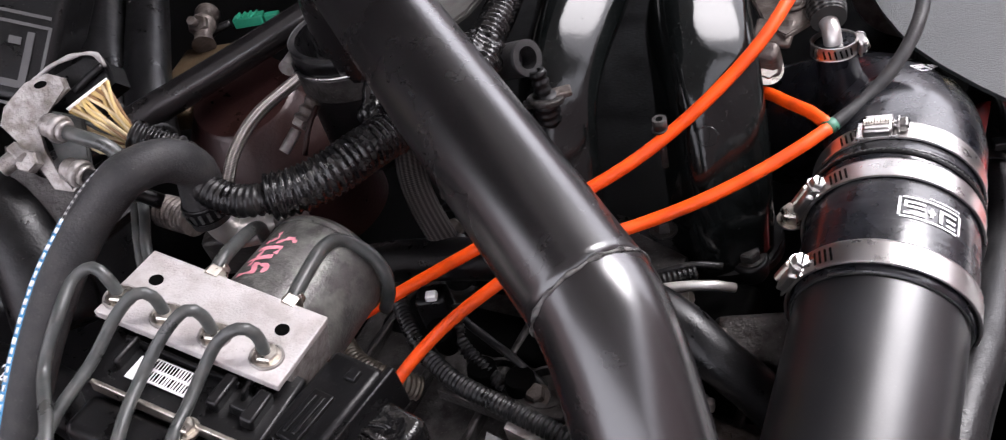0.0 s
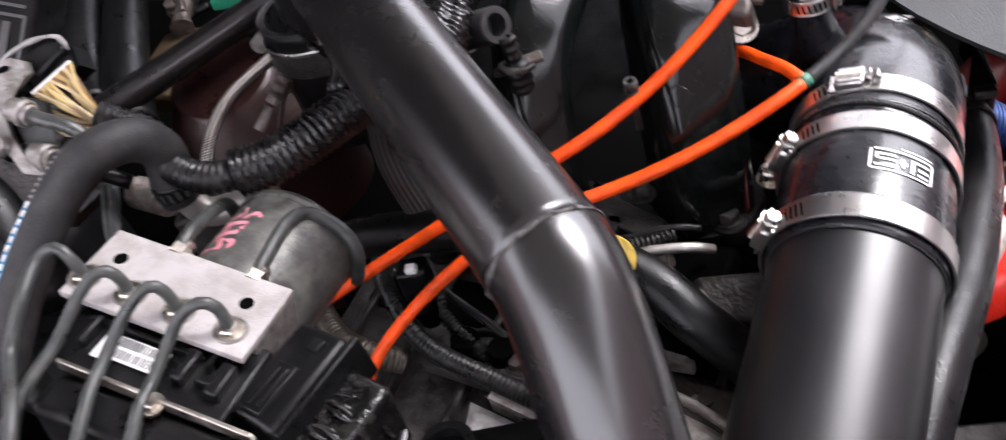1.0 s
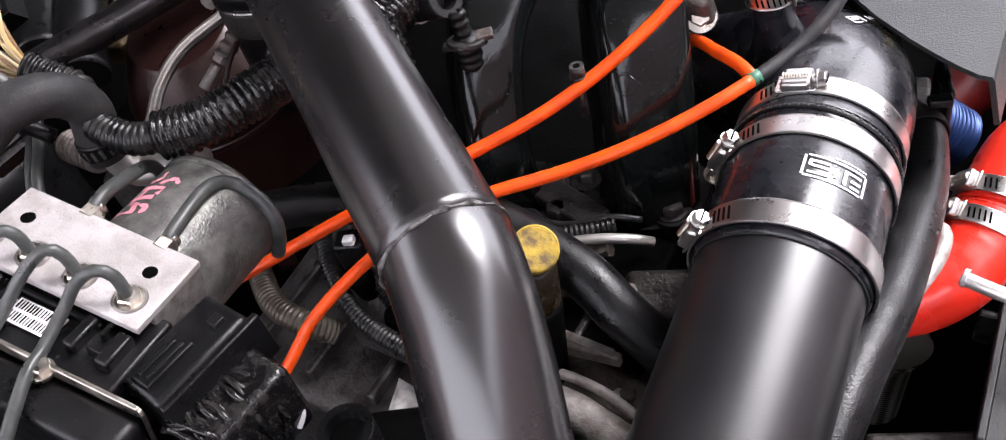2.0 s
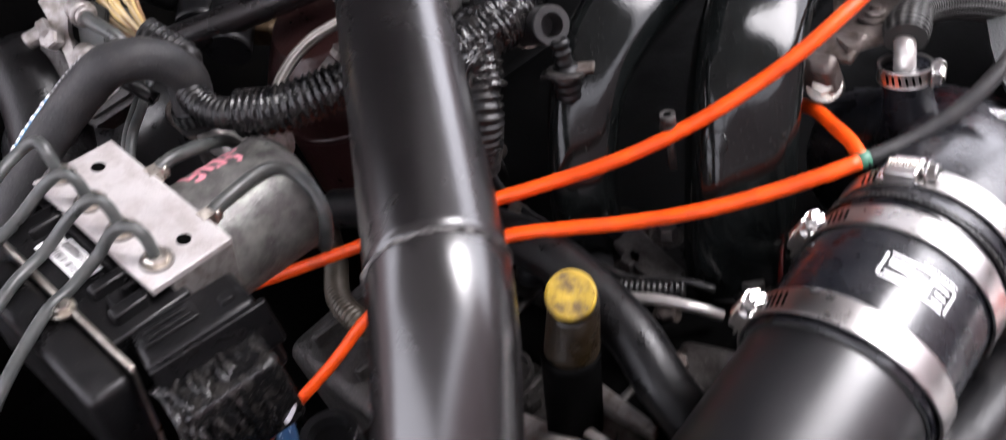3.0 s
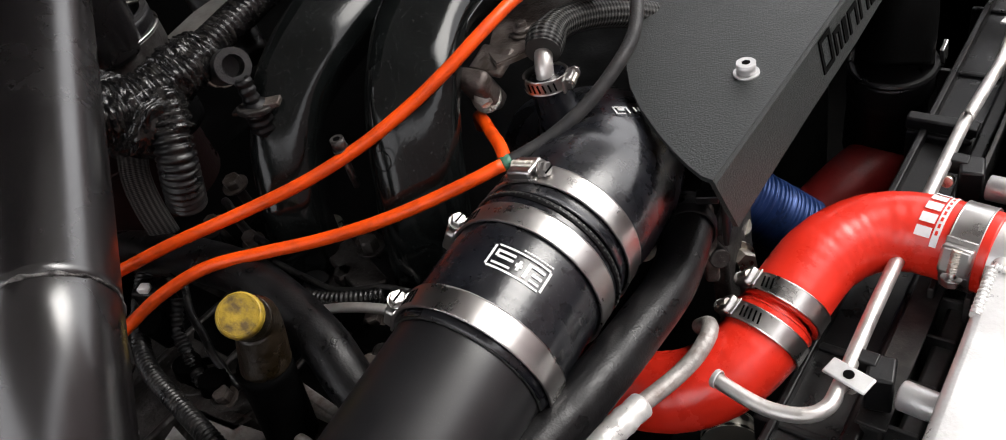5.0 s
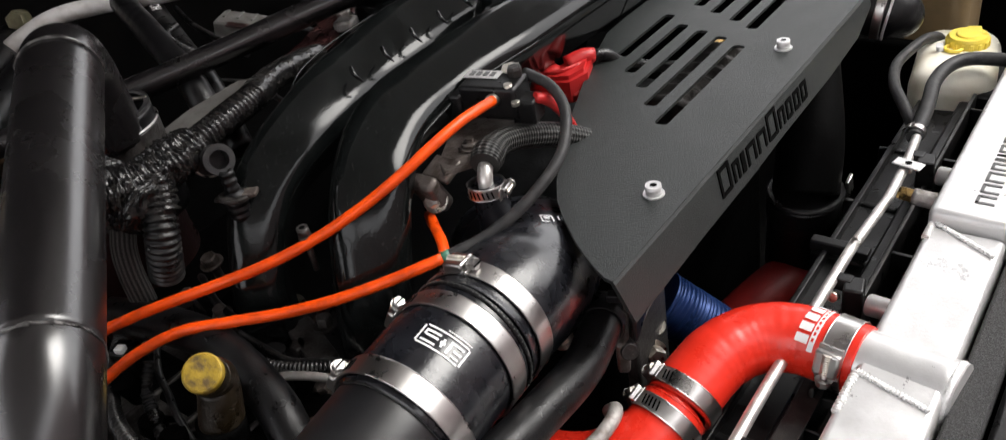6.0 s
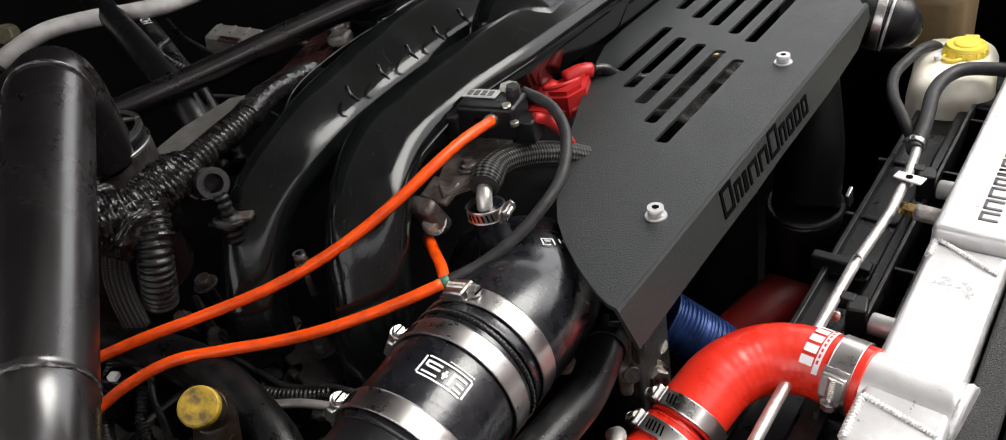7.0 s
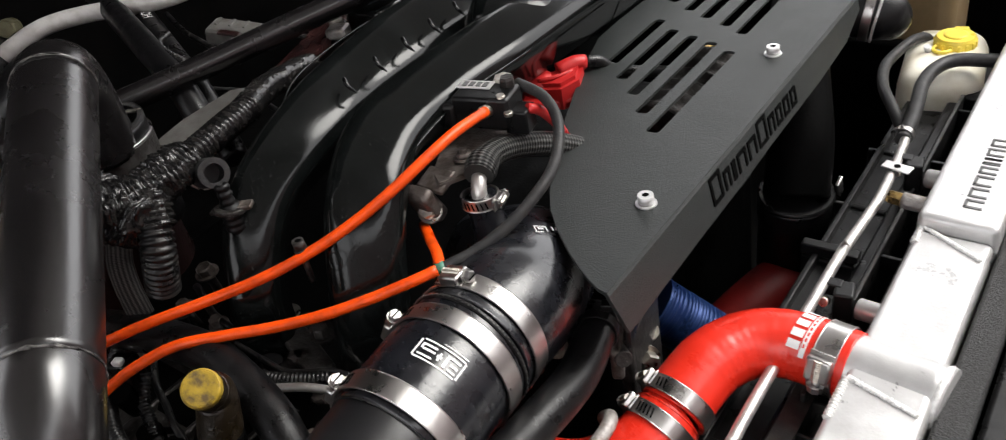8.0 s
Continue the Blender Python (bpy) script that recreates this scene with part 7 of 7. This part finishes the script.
part("cap", tube([(-0.594, 0.039, 0.889), (-0.592, 0.035, 0.895)], 0.0040, 16), M_RUSTC, t)
solo("booster", tube([(-0.60, -0.20, 0.74), (-0.585, -0.205, 0.86), (-0.583, -0.206, 0.875)], lambda s, u: 0.075 - 0.02 * max(0, u - 0.85) * 6, 40, 0.01), M_PLAST, "rounded black servo housing by the bracket", "housing")
t = thing("fuse_box", (-0.62, -0.10, 0.90), "black box with a grey printed emblem", "box")
FR = Matrix((BR, BU, BN)).transposed() @ Matrix.Rotation(radians(-12), 3, "Z")
FC = V(-0.640, -0.098, 0.955)
part("box", block(bmesh.new(), FC + FR @ V(-0.02, 0.02, -0.03), (0.12, 0.13, 0.05), FR, 0.008), M_PLAST, t)
for dx, dy, sx, sy in ((0.008, 0.026, 0.05, 0.0025), (0.008, 0.018, 0.05, 0.0025), (0.034, -0.014, 0.0025, 0.066), (0.008, -0.046, 0.05, 0.0025), (0.020, -0.010, 0.006, 0.045), (0.003, -0.030, 0.030, 0.006), (-0.008, -0.014, 0.006, 0.036), (0.008, 0.004, 0.010, 0.006), (0.010, 0.044, 0.03, 0.006), (0.022, 0.050, 0.006, 0.02)):
    part("emblem_bar", block(bmesh.new(), FC + FR @ V(dx, dy, -0.004), (sx, sy, 0.0008), FR, 0), M_INK, t)
t = thing("pale_module", (-0.49, 0.21, 0.88), "dirty pale grey module with a reddish stained window", "module")
mr = Matrix.Rotation(0.5, 3, "Z") @ Matrix.Rotation(0.25, 3, "Y")
part("case", block(bmesh.new(), (-0.490, 0.215, 0.896), (0.055, 0.036, 0.018), mr, 0.003), M_GREYD, t)
part("window", block(bmesh.new(), (-0.478, 0.200, 0.904), (0.024, 0.010, 0.003), mr, 0.0008), M_BROWN, t)
for k in range(3):
    part("rib", block(bmesh.new(), V(-0.490, 0.215, 0.906) + mr @ V(-0.018 + 0.016 * k, 0.006, 0), (0.003, 0.018, 0.002), mr, 0.0006), M_GREYD, t)
solo("thin_loom", ribbed([(-0.53, 0.16, 0.915), (-0.50, 0.13, 0.92), (-0.46, 0.12, 0.915), (-0.42, 0.13, 0.90)], 0.004, 0.004, 0.15, 10), M_LOOM, "thin ribbed black wire loom at the rear", "loom")
solo("gasket_plate", slab(bmesh.new(), [(-0.368, 0.012), (-0.335, 0.028), (-0.322, 0.075), (-0.322, 0.115), (-0.350, 0.150), (-0.385, 0.120), (-0.380, 0.060)], 0.885, 0.890, 0.002), M_GREYD, "grey metal plate behind the coupler", "plate")
solo("reddish_bracket", slab(bmesh.new(), [(-0.332, 0.110), (-0.322, 0.140), (-0.345, 0.215), (-0.392, 0.318), (-0.425, 0.318), (-0.378, 0.212), (-0.352, 0.140)], 0.890, 0.899, 0.003), M_MAROON, "glossy reddish-brown strip beside the manifold", "strip")
# pale metal pieces added where a glint shows beside the strip
t = thing("glint_lug", (-0.35, 0.245, 0.89), "pale metal lug and nut standing in for a glint beside the manifold", "fitting")
part("lug", block(bmesh.new(), (-0.350, 0.243, 0.901), (0.022, 0.022, 0.012), Matrix.Rotation(0.4, 3, "Z"), 0.004), M_CAST, t)
part("nut", prism(bmesh.new(), (-0.372, 0.262, 0.897), (0.1, -0.2, 1), 0.008, 0.010), M_CAST, t)
solo("coil_cover", block(bmesh.new(), (-0.340, 0.315, 0.900), (0.052, 0.095, 0.030), Matrix.Rotation(0.05, 3, "Z"), 0.007), M_MANI, "glossy black plastic cover beside the manifold", "cover")


# ---- small things low in the bay ----
def thin_wire(points, r, material, label):
    return solo("wire", tube(points, r, 10, 0.004), material, label, "wire", "loose wires")


thin_wire([(-0.205, -0.065, 0.785), (-0.169, -0.067, 0.785), (-0.139, -0.066, 0.784), (-0.112, -0.052, 0.785), (-0.094, -0.044, 0.78)], 0.0022, M_LOOM, "thin black wire beside the manifold foot")
thin_wire([(-0.33, -0.02, 0.765), (-0.314, -0.026, 0.772), (-0.27, -0.042, 0.77), (-0.22, -0.047, 0.768), (-0.184, -0.045, 0.76)], 0.0035, M_RUBD, "black rubber lead below the orange hoses")
thin_wire([(-0.297, -0.089, 0.77), (-0.267, -0.113, 0.757), (-0.239, -0.124, 0.752), (-0.214, -0.134, 0.752), (-0.19, -0.14, 0.735)], 0.0030, M_LOOM, "black lead running to an ignition coil")
thin_wire([(-0.731, 0.279, 0.87), (-0.614, 0.226, 0.882), (-0.548, 0.209, 0.88), (-0.50, 0.215, 0.86)], 0.0035, M_LOOM, "thin black wire at the rear of the bay")
thin_wire([(-0.60, 0.20, 0.86), (-0.548, 0.16, 0.87), (-0.50, 0.150, 0.866), (-0.453, 0.141, 0.87), (-0.414, 0.153, 0.866), (-0.365, 0.154, 0.85)], 0.0028, M_RUB, "thin grey-black wire at the rear of the bay")
thin_wire([(-0.56, 0.24, 0.87), (-0.50, 0.235, 0.885), (-0.45, 0.25, 0.885), (-0.40, 0.27, 0.87)], 0.0028, M_RUB, "thin dark wire beside the rear tube")
for at, r, m, lab in (((-0.208, -0.046, 0.760), 0.0065, M_DULLCAST, "oily bolt head on the port casting"), ((-0.149, -0.046, 0.765), 0.007, M_DULLCAST, "oily bolt head beside a thin wire"), ((-0.175, -0.011, 0.760), 0.006, M_RUSTC, "stained bolt between the runner feet"), ((-0.328, -0.006, 0.772), 0.008, M_RUSTC, "stained bolt near the braided hose"), ((-0.264, -0.045, 0.765), 0.0065, M_RUSTC, "stained bolt below the wiring harness"), ((-0.191, -0.150, 0.738), 0.0065, M_RUSTC, "stained bolt on the cylinder head"), ((0.034, 0.162, 0.70), 0.008, M_ZINC, "silver bolt on the alternator bracket")):
    bolt(at, (0.05, -0.15, 1), r, lab, 0.008, 1.4, m, False, 0.03)

# ribbed lead and castings round the ignition coils
solo("coil_lead", ribbed([(-0.262, -0.118, 0.775), (-0.256, -0.132, 0.758), (-0.246, -0.138, 0.748), (-0.228, -0.146, 0.745), (-0.215, -0.150, 0.738)], 0.005, 0.0036, 0.12, 12), M_LOOM, "short ribbed lead into an ignition coil", "lead")
t = thing("coil_bracket", (-0.20, -0.15, 0.72), "dirty aluminium casting round the ignition coils", "casting")
part("web", slab(bmesh.new(), [(-0.262, -0.166), (-0.205, -0.170), (-0.165, -0.165), (-0.160, -0.152), (-0.20, -0.158), (-0.255, -0.155)], 0.728, 0.741, 0.003), M_DULLCAST, t)
part("ring", ring_band(bmesh.new(), (-0.223, -0.146, 0.738), (0, 0, 1), 0.0150, 0.008, 0.003, 32), M_DULLCAST, t)
part("ring", ring_band(bmesh.new(), (-0.187, -0.143, 0.738), (0, 0, 1), 0.0150, 0.008, 0.003, 32), M_DULLCAST, t)
# pulley bracket below the alternator cover
t = thing("tensioner", (0.035, 0.12, 0.66), "oily belt tensioner bracket with a slotted arm", "tensioner")
part("arm", block(bmesh.new(), (0.040, 0.108, 0.735), (0.010, 0.05, 0.03), Matrix.Rotation(0.5, 3, "Z"), 0.003), M_RUSTC, t)
part("spacer", rod(bmesh.new(), (0.045, 0.100, 0.738), (0.058, 0.088, 0.744), 0.007, 18, 0.001), M_DULLCAST, t)
part("plate", block(bmesh.new(), (0.052, 0.118, 0.775), (0.004, 0.05, 0.05), Matrix.Rotation(0.3, 3, "Z"), 0.0015), M_PLAST, t)

# plastic channel, clips and loom along the radiator's rear edge
t = thing("shroud_channel", (0.18, 0.40, 0.66), "black plastic channel with square recesses along the radiator", "channel")
for x in (0.173, 0.195):
    part("rail", block(bmesh.new(), (x, 0.40, 0.690), (0.004, 0.50, 0.024), None, 0.001), M_DUSTP, t)
for k in (0, 1, 3, 6, 8):
    part("web", block(bmesh.new(), (0.184, 0.175 + 0.056 * k, 0.688), (0.019, 0.004, 0.018), None, 0.0008), M_PLAST, t)
t = thing("shroud_duct", (0.18, 0.105, 0.64), "dusty black plastic duct between fan shroud and radiator", "duct")
for x, z, w in ((0.171, 0.662, 0.014), (0.190, 0.652, 0.014)):
    part("wall", block(bmesh.new(), (x, 0.105, z), (w, 0.130, 0.056), None, 0.003), M_DUSTP, t)
for y in (0.048, 0.085, 0.125, 0.160):
    part("rib", block(bmesh.new(), (0.181, y, 0.672), (0.030, 0.003, 0.030), None, 0.0008), M_DUSTP, t)
part("lip", block(bmesh.new(), (0.171, 0.105, 0.692), (0.018, 0.132, 0.003), None, 0.0008), M_DUSTP, t)
# what shows through the cover's slots
t = thing("stator", (-0.03, 0.42, 0.74), "dusty alternator stator with copper windings under the cover", "stator")
part("ring", tube([(-0.03, 0.32, 0.775), (-0.03, 0.46, 0.775)], lambda s, u: 0.050 + 0.003 * math.sin(s * 260), 36, 0.004), M_DULLCAST, t)
for k in range(5):
    part("winding", block(bmesh.new(), (-0.052 + 0.014 * k, 0.485, 0.812 - 0.003 * abs(k - 2)), (0.007, 0.030, 0.012), None, 0.002), M_BRASS, t)
# scuffed clips on the orange hoses and small loose fasteners low in the bay
for at, ax, lab in (((-0.171, -0.070, 0.742), (0.2, -0.2, 1), "dull nut low between the pipes"), ((-0.118, -0.062, 0.760), (0.1, -0.3, 1), "dull nut beside the fuel pipe"), ((-0.238, -0.060, 0.765), (0, -0.2, 1), "dull nut under the wiring harness"), ((-0.300, -0.050, 0.775), (0, -0.2, 1), "dull nut beside the braided sleeve"), ((-0.080, -0.100, 0.775), (0.2, -0.2, 1), "dull nut below the intake clamp")):
    bolt(at, ax, 0.006, lab, 0.007, 1.5, M_RUSTC, False, 0.03)
for k in range(3):
    solo("injector_boot", tube([(-0.298 + 0.062 * k, -0.068, 0.735), (-0.296 + 0.062 * k, -0.064, 0.765), (-0.294 + 0.062 * k, -0.060, 0.778)], lambda s, u: 0.011 - 0.003 * u + 0.0008 * math.sin(s * 900), 20, 0.002), M_PLAST, "ribbed black injector boot on the head", "boot", "injector boots")
